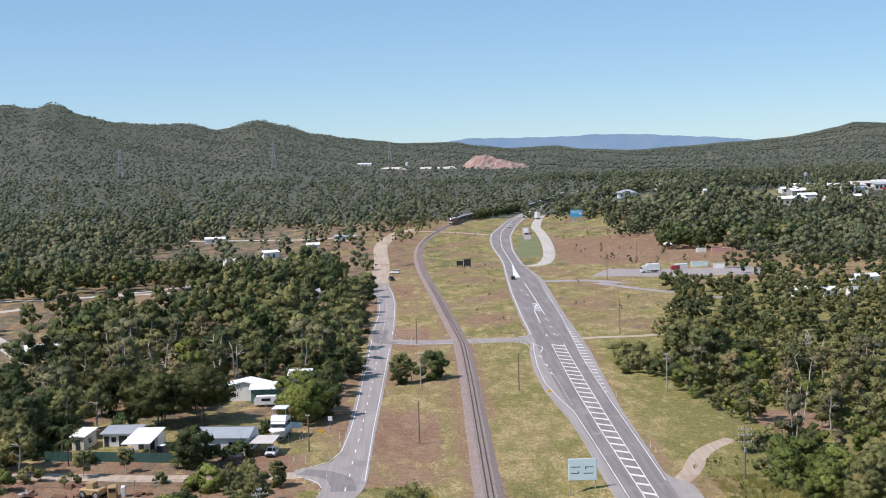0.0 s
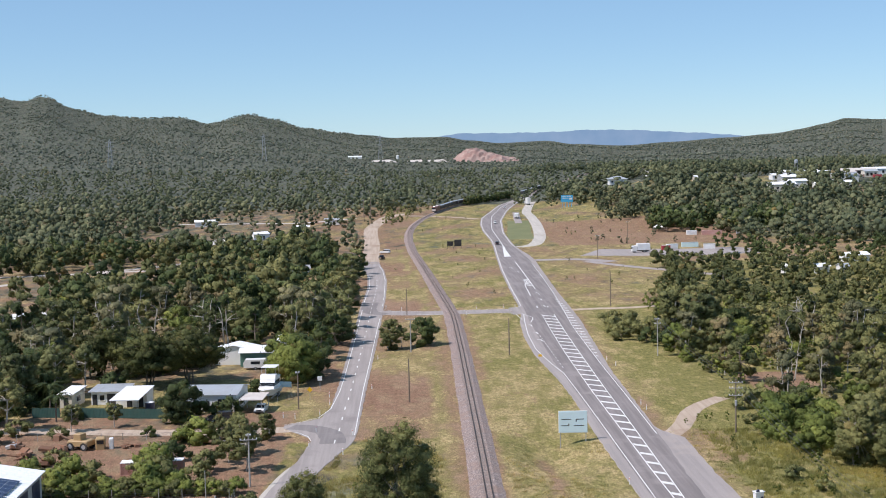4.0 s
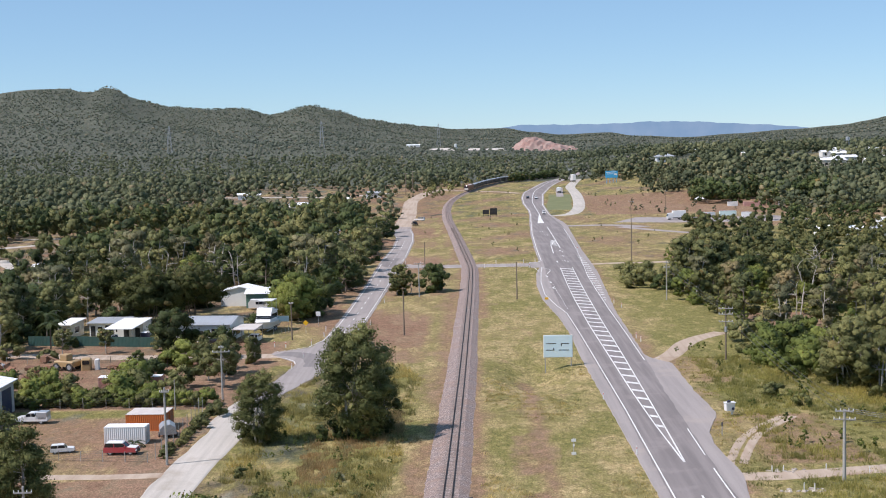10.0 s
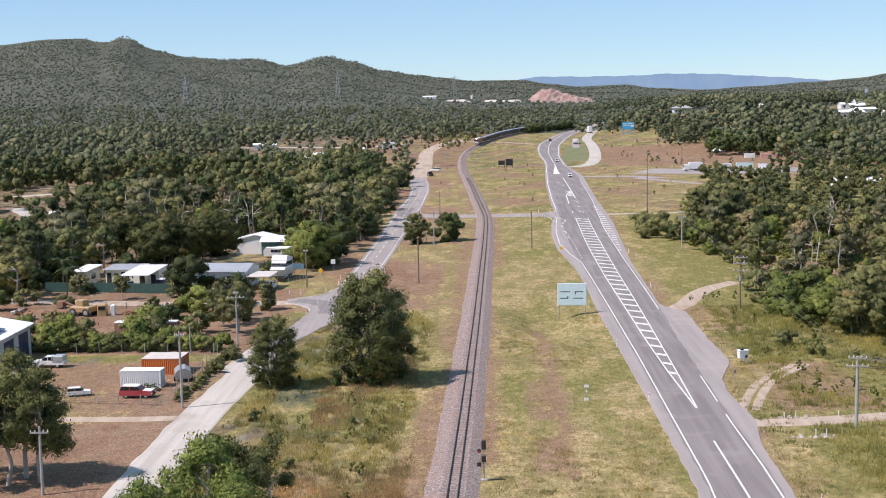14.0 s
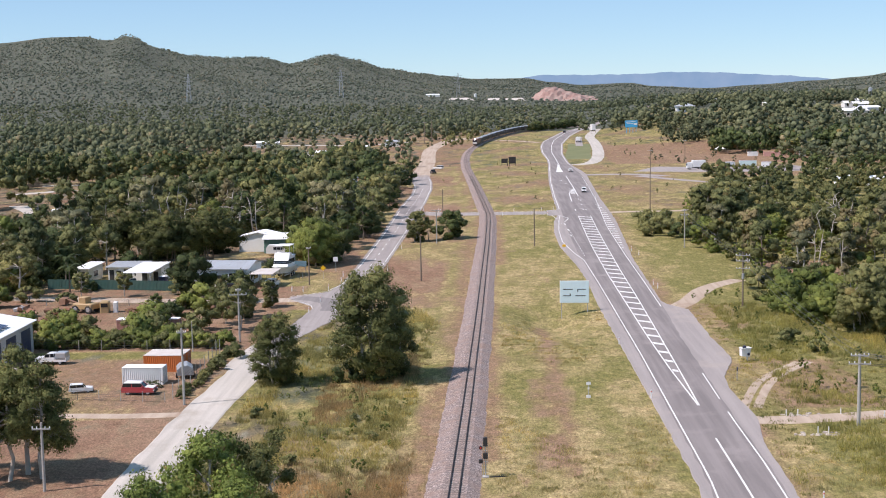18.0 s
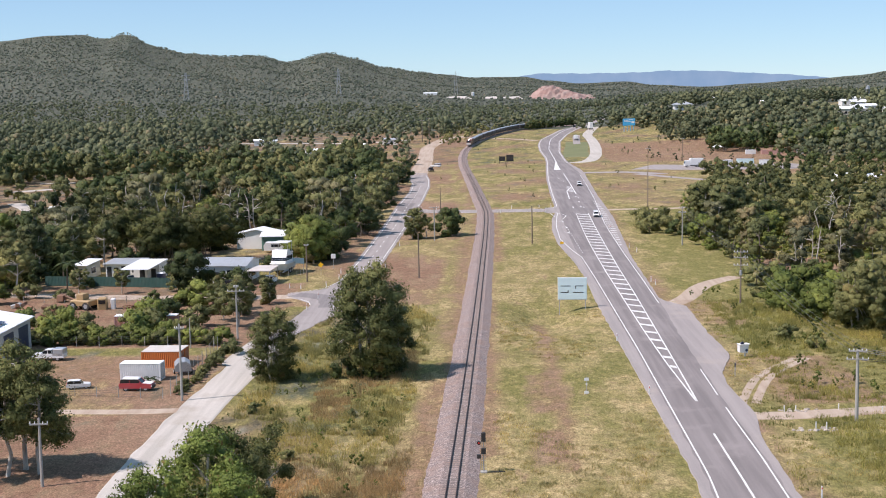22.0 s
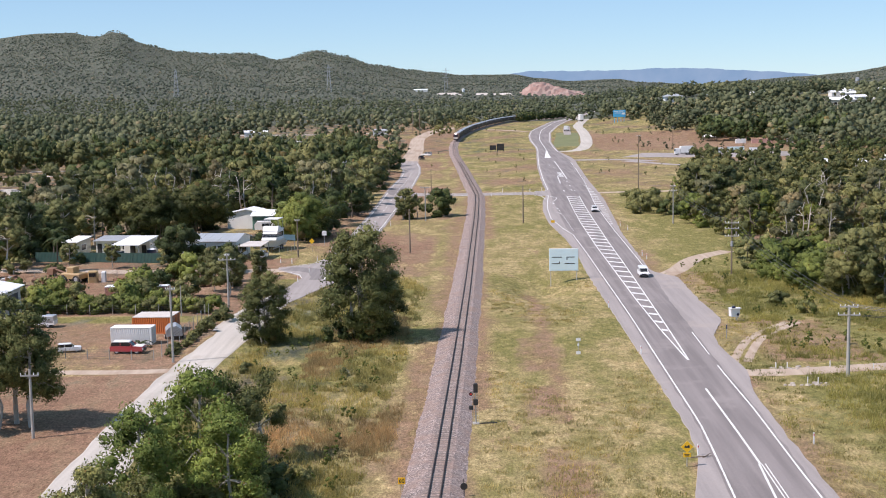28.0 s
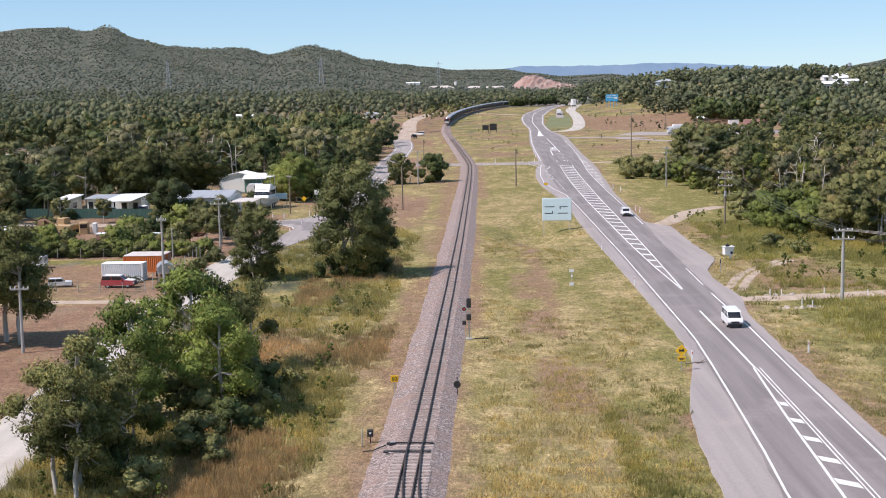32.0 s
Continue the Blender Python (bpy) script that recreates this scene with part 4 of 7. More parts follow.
NEAR_TREES = [
    ("lone", -10.0, 168.6, 1.0), ("near_twin", -7.0, 170.8, 0.6), ("lone", -21.3, 166.6, 0.63), ("gum_twin", -12.4, 325.0, 0.58), ("gum_loose", -9.6, 327.0, 0.5), ("mango", -4.4, 331, 0.8),
    ("near_gum", -38.4, 128.6, 1.02), ("near_loose", -39.4, 126.4, 0.94), ("near_gum", -36.6, 127.2, 0.9), ("near_loose", -40.5, 125.5, 0.8), ("near_gum", -42.5, 129.5, 0.8),
    ("near_bright", -19.0, 97.6, 0.9), ("near_bright", -16.2, 104.6, 1.02), ("near_bright", -13.2, 99.2, 0.82), ("near_loose", -13.6, 115.0, 0.66), ("near_gum", -18.4, 82.6, 0.74), ("near_loose", -19.4, 81.4, 0.66), ("near_gum", -17.8, 79.8, 0.6), ("near_loose", -16.8, 86.5, 0.62),
    ("near_loose", -15.0, 108.5, 0.74), ("near_gum", -20.6, 88.0, 0.6), ("near_bright", -17.4, 91.0, 0.6), ("gum_twin", -86, 256, 0.8), ("mango", -90, 270, 1.0), ("gum_loose", -92, 250, 0.9), ("mango", -80, 268, 0.8),
    ("shade", -61.5, 283, 1.0), ("shade", -53.5, 285.5, 1.05), ("shade", -74, 296, 0.95), ("bright", -30.6, 280, 1.05), ("mango", -27.6, 288, 0.85), ("bright", -34.5, 284, 0.8),
    ("mango", -48.0, 243.5, 0.86), ("gum_twin", -34.0, 216, 0.5), ("gum_loose", -38.5, 221, 0.5), ("mango", -70, 306, 0.95), ("mango", -66, 299, 1.0), ("mango", -84, 285, 1.0), ("mango", -58, 306, 1.0), ("gum_loose", -32.6, 205.0, 0.62), ("gum_loose", -36.0, 211, 0.5), ("gum_twin", -31.6, 227.0, 0.36), ("gum_loose", -35.0, 222, 0.36), ("mango", -42.6, 246.0, 0.36),
    ("gum", -66.5, 238.0, 0.42), ("gum", -59.7, 241.0, 0.38), ("gum_loose", -78, 240, 0.85), ("gum", -84, 246, 0.95), ("gum_twin", -82, 262, 0.85), ("gum", -78, 272, 0.9), ("gum_loose", -74, 280, 0.85),
    ("fresh", -34.0, 357, 1.15), ("fresh", -28.4, 322, 0.9), ("round", -28.2, 345, 0.85), ("slim", -28.0, 372, 0.7), ("round", -27.4, 395, 0.8), ("slim_b", -26.8, 416, 0.75), ("slim_b", -26.6, 438, 0.8), ("slim", -26.2, 459, 0.7), ("bare", -70, 330, 1.3), ("bare", -58, 338, 1.3), ("bare", -52, 333, 1.15), ("bare", -84, 345, 1.3), ("bare", 78, 300, 0.9), ("bare", 68, 268, 0.8), ("bare", 86.5, 328, 1.05), ("bare", 90, 331, 0.9),
]
for what, x, y, size in NEAR_TREES:
    plant(what, x, y, size)
LOW = [("bush_bright", -58.4, 196, 1.1), ("bush_bright", -54.5, 194.5, 1.0), ("bush", -61.5, 199, 1.0), ("bush_bright", -51.5, 195.5, 0.7), ("bush", -48.5, 194, 0.8), ("bush_bright", -45.5, 195.5, 1.3), ("bush", -44.0, 200, 1.35),
       ("bush_bright", -41.0, 194.5, 0.95), ("bush", -39.2, 198, 0.9), ("bush", -47.0, 202, 1.0), ("bush", -50.5, 243, 0.7), ("bush", -45.0, 229, 1.0), ("bush_bright", -45.5, 226, 0.9), ("bush", -63, 214, 0.8), ("bush", -67, 232, 0.8),
       ("bush", 45.0, 190, 0.7), ("bush", 47.5, 183, 0.6), ("bush_bright", 52, 206, 1.0), ("bush", 56, 200, 1.1), ("bush_bright", 50.5, 214, 0.8), ("bush", 44, 330, 1.3), ("bush", 47, 335, 1.6), ("bush", 44, 344, 1.5), ("bush", 50, 350, 1.6), ("bush", 46, 356, 1.4), ("bush", 53, 340, 1.5),
       ("bush_bright", 57, 170, 0.8), ("bush", 60, 176, 1.0), ("bush", -29.3, 184, 0.75), ("bush", -30.2, 176, 0.5), ("bush", -10, 148, 0.3), ("bush", -7.6, 140, 0.3), ("bush", -14.5, 131, 0.35), ("bush", -21, 150, 0.4)]
LOW += [("bush_dark", -12.0, 104, 1.0), ("bush", -14.5, 99, 1.0), ("bush", -11.2, 99.5, 0.8), ("bush_dark", -11.8, 94.5, 0.8), ("bush", -13.6, 90, 0.9), ("bush", -16.5, 101, 1.0), ("bush_dark", -17.5, 84.5, 0.9), ("bush", -14.6, 80.5, 0.8), ("bush_dark", -20.5, 90.5, 0.9),
        ("bush_dark", -15.5, 112, 1.1), ("bush", -18.5, 113, 1.0), ("bush_dark", -20.5, 101, 1.0), ("bush", -11.8, 87.5, 0.6), ("bush", -9.8, 108, 0.5), ("bush_dark", -9.2, 168, 0.8), ("bush_dark", -12.5, 168, 0.8), ("bush_dark", -7.6, 171, 0.75), ("bush", -20.6, 168.5, 0.8), ("bush_dark", -23.0, 169, 0.6),
        ("bush_bright", -66.5, 196, 1.1), ("bush", -70.5, 200, 1.3), ("bush_bright", -63.8, 202, 1.2), ("bush_bright", -58.0, 203, 1.2), ("bush", -54.5, 201, 1.1), ("bush_bright", -46.5, 206, 1.4), ("bush_dark", -44.6, 213, 1.1), ("bush", -49.0, 213, 0.8), ("bush", -38.6, 205, 1.2),
        ("bush_dark", -74, 210, 1.3), ("bush", -77, 218, 1.3), ("bush_bright", -78.5, 230, 1.2), ("bush", -75, 236, 1.0), ("bush_dark", -52, 232.5, 0.6), ("bush_bright", -42.5, 226, 1.4), ("bush", -37, 232, 1.3), ("bush_dark", -47.5, 250, 0.8), ("bush_dark", -40.8, 249.5, 1.1), ("bush", -52.0, 249.0, 0.9), ("bush_dark", -68, 250, 0.6),
        ("bush_dark", -38.0, 270, 1.0), ("bush_dark", -68, 276, 1.4), ("bush_dark", -77, 266, 1.4), ("bush_dark", -80, 256, 1.5), ("bush_bright", -83, 248, 1.4)]
for what, x, y, size in LOW:
    plant(what, x, y, size, group="bushes in the grass")

rng = random.Random(5)
KEEP_FREE = [(84, 112, 820, 912), (59, 71, 257, 279), (-132, -98, 474, 502), (228, 262, 866, 900), (280, 296, 878, 900), (258, 352, 958, 998), (300, 350, 900, 1000), (225, 260, 900, 1000), (135, 172, 930, 1008), (-58, -30, 301, 332), (-152, -86, 500, 566), (-175, -140, 455, 540), (-150, -112, 340, 450), (-82, -30, 238, 292), (-54, -36, 292, 324), (-140, -92, 548, 562), (-40, -26, 560, 640)]


def wood(inside, x0, x1, y0, y1, n, kinds, lo, hi, group, gap=4.0):
    placed = []
    for _ in range(n * 12):
        if len(placed) >= n:
            break
        x, y = rng.uniform(x0, x1), rng.uniform(y0, y1)
        if not inside(x, y) or any(a < x < b and c < y < d for a, b, c, d in KEEP_FREE):
            continue
        if all((x - a) ** 2 + (y - b) ** 2 > gap * gap for a, b in placed):
            placed.append((x, y))
            plant(rng.choice(kinds), x, y, rng.uniform(lo, hi), group=group, tall=rng.uniform(0.9, 1.15))


SETTLEMENT = ["slim", "slim_b", "round", "slim_c", "round", "round", "fresh", "dry", "slim", "round"]
wood(lambda x, y: x > -0.36 * y - 20 and x < -28.5, -160, -28, 292, 390, 92, SETTLEMENT, 0.85, 1.2, "trees of the settlement", 5.5)
wood(lambda x, y: x < -24.5 - 0.012 * max(0, y - 400), -33, -24, 330, 560, 34, ["round", "slim_b", "round", "slim"], 0.7, 0.95, "trees along the street", 4.5)
WOOD_EDGE = [(150, 64), (178, 60), (194, 56), (213, 56), (240, 58), (261, 56), (280, 51), (307, 51), (350, 53), (395, 60), (440, 72), (520, 84)]
wood(lambda x, y: x > between(WOOD_EDGE, y) and x < 0.36 * y + 20, 48, 150, 172, 330, 140, ["slim", "slim_b", "slim_c", "bush", "dry", "slim_b", "bush_bright", "fresh"], 0.48, 0.92, "trees of the bush", 3.8)
plant("gum", 58.3, 333, 1.1, group="trees of the bush")
plant("gum_loose", 61.5, 329, 1.0, group="trees of the bush")
for what, x, y, size in (("gum_twin", 56.5, 197, 0.74), ("gum_twin", 59.5, 189, 0.72), ("gum_twin", 57.0, 330, 0.95), ("gum", 61.5, 321, 1.05), ("gum_twin", 66.0, 336, 1.0), ("mango", 70, 322, 0.95), ("gum_twin", 64, 307, 0.7), ("gum_twin", 61, 204, 0.7), ("mango", 64, 194, 0.75), ("bright", 60, 216, 0.5), ("bush_bright", 54.5, 208, 1.1), ("bush_bright", 57.5, 221, 1.3), ("bush", 49, 228, 0.6), ("bush_dark", 52.5, 318, 1.3), ("bush_dark", 49.5, 326, 1.2), ("bush", 55.5, 300, 1.1), ("bush_bright", 58.5, 282, 1.2), ("bush_bright", 50.0, 218, 1.3), ("bush_bright", 52.6, 224, 1.5), ("bush_bright", 55.8, 214, 1.5), ("bush_bright", 54.0, 233, 1.4), ("bush_bright", 57.2, 229, 1.6), ("bush_bright", 60.5, 222, 1.6), ("bush", 51.5, 241, 1.3), ("bush_bright", 61.5, 236, 1.5), ("bush", 58.0, 246, 1.5), ("gum_twin", 63.5, 208, 0.72), ("gum_twin", 67.0, 200, 0.75)):
    plant(what, x, y, size, group="trees of the bush")


# Far woods, joined into a few meshes.
def far_wood(n, place, size, material, name, label, clumps, per, leaf, seed, low=0.1, core=0.8):
    """Many small crowns from a handful of patterns, as one mesh."""
    rg = np.random.default_rng(seed)
    spots = place(rg, n)
    out, turned, tris, first = [], [], [], 0
    for k in range(7):
        some = spots[k::7]
        if clumps > 2:
            centres = boughs(rg, clumps, 0.44, 1.0, low, 0.8, 1.1)
        else:
            centres = [(0.12 * j, 0.1 * j, 0.34 - 0.1 * j, 0.44 - 0.1 * j, 0.85) for j in range(clumps)]
        base, lie, f = leaf_cloud(rg, centres, per, leaf, core)
        h = (size[0] + (size[1] - size[0]) * rg.random(len(some)) ** 1.4)[:, None, None]
        turn = rg.random(len(some)) * 6.283
        c, sn = np.cos(turn)[:, None], np.sin(turn)[:, None]
        v = np.stack([base[:, 0] * c - base[:, 1] * sn, base[:, 0] * sn + base[:, 1] * c, np.broadcast_to(base[:, 2], (len(some), len(base)))], -1)
        out.append((v * h + some[:, None, :]).reshape(-1, 3))
        turned.append(np.stack([lie[:, 0] * c - lie[:, 1] * sn, lie[:, 0] * sn + lie[:, 1] * c, np.broadcast_to(lie[:, 2], (len(some), len(lie)))], -1).reshape(-1, 3))
        tris.append((f[None] + (first + len(base) * np.arange(len(some)))[:, None, None]).reshape(-1, 3))
        first += len(base) * len(some)
    v = np.concatenate(out)
    return tagged(new(name, leaf_mesh(name, v, np.concatenate(turned), np.concatenate(tris), material)), label, "woods", kind="stuff")


def hill_spots(rg, n):
    r = 1900 + 2170 * rg.random(n) ** 0.72
    az = -0.40 + 0.76 * rg.random(n)
    y = r / np.sqrt(1 + az * az)
    return np.array([(a * b, b, land(a * b, b)) for a, b in zip(az, y)])


def plain_spots(y0, y1):
    def spots(rg, n):
        out = []
        while len(out) < n:
            y = y0 + (y1 - y0) * rg.random()
            x = (-0.39 + 0.76 * rg.random()) * y
            rx, hr = between(RAIL_X, y), between(ROAD_R, y)
            if rx - 22 < x < hr + 34 and y < 960 or 55 < x < 155 and 560 < y < 735 or 80 < x < 125 and 700 < y < 912 or hr - 4 > x > rx - 9 and y < 1150:
                continue
            if any(a < x < b and c < y < d for a, b, c, d in KEEP_FREE):
                continue
            if rg.random() < 0.86 and (rx - 150 < x < rx and 650 < y < 930 or hr < x < hr + 90 and 640 < y < 860):
                continue
            out.append((x, y, land(x, y)))
        return np.array(out)
    return spots


def within(x0, x1, y0, y1, inside):
    def spots(rg, n):
        out = []
        while len(out) < n:
            x, y = x0 + (x1 - x0) * rg.random(), y0 + (y1 - y0) * rg.random()
            if inside(x, y) and not any(a < x < b and c < y < d for a, b, c, d in KEEP_FREE):
                out.append((x, y, land(x, y) + 0.4))
        return np.array(out)
    return spots


far_wood(200, within(-230, -31, 385, 620, lambda x, y: x > -0.36 * y - 20 and x < -31), (6.5, 14.5), M_LEAF, "settlement_trees", "olive-green trees of the settlement", 14, 18, 0.055, 24)
far_wood(230, within(-230, -31, 385, 640, lambda x, y: x > -0.36 * y - 20 and x < -31), (6.5, 14), M_LEAF_DARK, "dark_settlement_trees", "dark green trees of the settlement", 14, 16, 0.055, 25)
far_wood(330, within(50, 220, 290, 520, lambda x, y: x > between(WOOD_EDGE, y) + 3 and x < 0.36 * y + 20), (4.5, 8.5), M_LEAF, "bush_trees", "olive-green scrub trees of the bush", 12, 18, 0.06, 26)
far_wood(46, within(132, 240, 520, 600, lambda x, y: x < 0.36 * y + 20), (5, 8), M_LEAF_DARK, "dark_bush_trees", "dark green trees behind the bush", 18, 20, 0.055, 27)
far_wood(60, within(125, 200, 690, 760, lambda x, y: y > 700 - (x - 125) * 0.1), (8, 14), M_LEAF_DARK, "dark_hill_trees", "dense dark trees over the red soil", 18, 18, 0.055, 28)
far_wood(420, within(78, 380, 770, 1100, lambda x, y: x > between(ROAD_R, y) + 26 and x < 0.36 * y + 10 and (x > 128 or y > 916)), (7, 13), M_FAR, "rise_trees", "olive-green trees on the rise", 9, 10, 0.07, 29)
far_wood(44, within(106, 140, 790, 930, lambda x, y: x > 108 + 0.1 * (y - 790)), (5, 10), M_FAR, "slope_trees", "olive-green trees on the slope by the billboard", 12, 12, 0.065, 43)
far_wood(330, within(-150, -31, 289, 420, lambda x, y: x > -0.36 * y - 20 and x < -31), (2.2, 4.6), M_LEAF_DARK, "undergrowth", "dark undergrowth below the settlement trees", 8, 10, 0.09, 41, 0.0)
far_wood(480, within(52, 160, 185, 400, lambda x, y: x > between(WOOD_EDGE, y) + 1 and x < 0.36 * y + 20), (2.0, 4.2), M_LEAF_BRIGHT, "bush_undergrowth", "yellow-green undergrowth below the scrub trees", 8, 10, 0.09, 42, 0.0)
far_wood(120, within(-34, 110, 400, 950, lambda x, y: abs(x - between(RAIL_X, y)) > 7 and not between(ROAD_L, y) - 3 < x < between(ROAD_R, y) + 5 and not (44 < x < 75 and 640 < y < 1000) and not -34 < x < -13), (0.6, 1.7), M_LEAF, "open_scrub", "low scattered scrub on the open grass", 5, 6, 0.12, 30, 0.0)
far_wood(22, within(76, 135, 640, 860, lambda x, y: x > between(ROAD_R, y) + 30 and not 590 < y < 640), (1.6, 4.5), M_FAR, "slope_scrub", "scattered scrub on the red slope", 6, 6, 0.1, 37, 0.0)
# Placed on the camera's line of sight to screen the train's tail.
far_wood(105, within(31, 88, 984, 1150, lambda x, y: between(RAIL_X, y) + 4.0 < x < between(RAIL_X, y) + 9.5), (5, 7.5), M_LEAF_DARK, "cutting_trees", "dark trees beside the far railway, placed to hide the train's tail", 12, 12, 0.06, 34)
far_wood(70, within(-20, 30, 800, 1010, lambda x, y: x < between(RAIL_X, y) - 9), (2, 6), M_LEAF, "cutting_scrub", "olive scrub behind the railway curve", 12, 10, 0.07, 35)
far_wood(1250, plain_spots(600, 960), (5, 15.5), M_FAR, "mid_woods", "grey-green gum woods on the plain", 8, 7, 0.075, 21, 0.02)
far_wood(3400, plain_spots(940, 1950), (7, 13), M_FAR, "far_woods", "grey-green gum woods below the hills", 4, 2, 0.11, 22, 0.05)
far_wood(20000, hill_spots, (4, 8), M_HILL, "hill_woods", "grey-green eucalyptus woods on the hills, haze painted into their colour", 1, 0, 0.2, 23, 0.02, 0.8)


far_wood(200, within(-24, -4, 74, 195, lambda x, y: x < between(RAIL_X, y) - 6.5 and (x > -21 or y < 160) and wobble(x * 1.7, y * 0.9, 1.3) > -0.25), (0.3, 1.0), M_LEAF_BRIGHT, "weeds", "low green weeds between road and railway", 5, 12, 0.12, 44, 0.0)
far_wood(130, within(34, 62, 140, 235, lambda x, y: x > between(ROAD_R, y) + 5 and not 143 < y < 156 and wobble(x * 1.3, y, 1.1) > 0.0), (0.4, 1.5), M_LEAF_BRIGHT, "verge_weeds", "low yellow-green weeds on the verge", 5, 12, 0.12, 45, 0.0)


def grass(n, pick, material, name, label, tall, blades, seed):
    """Clumps of fine upright blades."""
    rg = np.random.default_rng(seed)
    spots = []
    while len(spots) < n:
        y = 74 + 150 * rg.random() ** 1.4
        x = -27 + 92 * rg.random()
        rx, hl, hr = between(RAIL_X, y), between(ROAD_L, y), between(ROAD_R, y)
        if rx - 4.4 < x < rx + 3.6 or hl - 0.3 < x < hr + 0.5 or x < between(STREET_R, y) + 0.6 and y > 188 or x < -24 and y < 195:
            continue
        if pick(x, y, rg.random()):
            spots.append((x, y, land(x, y)))
    spots = np.array(spots)
    a = rg.random((n, blades)) * 6.283
    foot = np.stack([np.cos(a), np.sin(a), 0 * a], -1) * (0.6 * np.sqrt(rg.random((n, blades))))[..., None]
    h = tall * (0.5 + 0.7 * rg.random((n, blades)))[..., None] * (0.6 + 0.8 * rg.random((n, 1, 1)))
    w = rg.random((n, blades)) * 6.283
    side = np.stack([np.cos(w), np.sin(w), 0 * w], -1) * 0.03
    tip = foot + np.concatenate([rg.normal(size=(n, blades, 2)) * 0.3, np.ones((n, blades, 1))], -1) * h
    v = np.stack([foot - side, foot + side, tip], 2) + spots[:, None, None, :]
    v = v.reshape(-1, 3)
    return tagged(new(name, big_mesh(name, v, np.arange(len(v)).reshape(-1, 3), material)), label, "grass", kind="stuff")


def patch(x, y, k=0.6):
    return wobble(x * 1.3, y * 0.7, k) + 0.6 * wobble(x + 40, y * 0.6, 1.9 * k)


grass(2000, lambda x, y, u: x > between(RAIL_X, y) and patch(x, y) > 0.1 and u < 0.9, M_GRASS, "dry_grass", "fine straw-coloured dry grass", 0.24, 26, 31)
grass(1500, lambda x, y, u: (x > 27 and u < 0.7 or y < 106 and x > 13) and patch(x, y) < 0.3, M_GRASS_GREEN, "green_grass", "fine yellow-green grass on the verges", 0.3, 26, 32)
grass(1700, lambda x, y, u: -23 < x < between(RAIL_X, y) - 6 and patch(x, y, 0.8) < 0.1, M_GRASS_OLIVE, "verge_grass", "tall olive-green grass between road and railway", 0.62, 30, 36)
grass(1700, lambda x, y, u: -15 < x < between(RAIL_X, y) - 4.5 and y < 185 and u < 0.1 + patch(x, y, 0.8), M_GRASS_RED, "red_grass", "reddish-brown seeding grass beside the railway", 0.5, 28, 33)
grass(380, lambda x, y, u: between(RAIL_X, y) + 3.6 < x < 19 and u < (0.4 + 0.5 * patch(x, y, 0.7)) * (118 - y) / 38, M_GRASS, "rail_grass", "straw-coloured grass tufts on the rail verge", 0.34, 26, 39)
grass(160, lambda x, y, u: 13 < x < 19 and y < 100 and u < 0.2 + 0.6 * patch(x, y, 0.7), M_GRASS_GREEN, "green_grass", "yellow-green grass beside the road edge", 0.34, 26, 40)
grass(1500, lambda x, y, u: x > 38 + 0.02 * (y - 140) and 122 < y < 235 and not 145 < y < 153 and patch(x, y, 0.5) > -0.5, M_GRASS_GREEN, "tall_grass", "tall yellow-green grass beside the bush", 0.7, 30, 38)

# ---- paints of the things ----
def glossy(name, color, rough=0.3, metal=0.0, wear=0.12):
    return painted(name, color, rough, metal, wear, 2.0)


M_WHITE = painted("white_paint", (0.78, 0.78, 0.76), 0.5, wear=0.18, scale=1.2)
M_CREAM = painted("cream_wall", (0.62, 0.58, 0.48), 0.7, wear=0.25, scale=0.8)
M_GREYROOF = painted("zinc_roof", (0.50, 0.52, 0.54), 0.45, 0.3, wear=0.25, scale=0.8)
M_WHITEROOF = painted("white_roof", (0.86, 0.87, 0.87), 0.45, wear=0.1, scale=0.6)
M_GREENWALL = painted("green_sheet", (0.10, 0.22, 0.18), 0.5, wear=0.2, scale=1)
M_FENCE = painted("dark_green_sheet", (0.035, 0.095, 0.08), 0.5, wear=0.2, scale=1)
M_DARK = painted("doorway_shade", (0.02, 0.022, 0.025), 0.7, wear=0.2)
M_BLUEDOOR = painted("navy_roller_door", (0.025, 0.035, 0.085), 0.45, wear=0.2, scale=1)
M_CONCRETE = painted("concrete_wall", (0.52, 0.5, 0.47), 0.85, wear=0.3, scale=0.7)
M_SOLAR = painted("solar_cell", (0.012, 0.02, 0.07), 0.15, wear=0.1)
M_ORANGE = painted("orange_steel", (0.62, 0.17, 0.035), 0.5, wear=0.3, scale=1)
M_PINK = painted("faded_red_steel", (0.56, 0.31, 0.26), 0.6, wear=0.35, scale=1, dirt=(0.5, 0.42, 0.38))
M_PALE = painted("pale_roof_steel", (0.62, 0.57, 0.52), 0.6, wear=0.4, scale=1, dirt=(0.35, 0.24, 0.17))
M_RUST = painted("rusty_scrap", (0.21, 0.10, 0.055), 0.85, wear=0.5, scale=2, each=0.6, bump=0.3)
M_YELLOWSCRAP = painted("faded_yellow_paint", (0.42, 0.28, 0.13), 0.6, wear=0.4, scale=2)
M_RED = glossy("faded_red_car", (0.42, 0.05, 0.06), 0.35, wear=0.2)
M_CARWHITE = glossy("white_car", (0.80, 0.80, 0.79), 0.25)
M_CARDARK = glossy("dark_car", (0.03, 0.035, 0.045), 0.25)
M_SILVER = glossy("silver_car", (0.42, 0.44, 0.46), 0.3, 0.3)
M_GLASS = glossy("dark_glass", (0.015, 0.018, 0.022), 0.06)
M_TYRE = painted("tyre", (0.025, 0.025, 0.026), 0.85, wear=0.3)
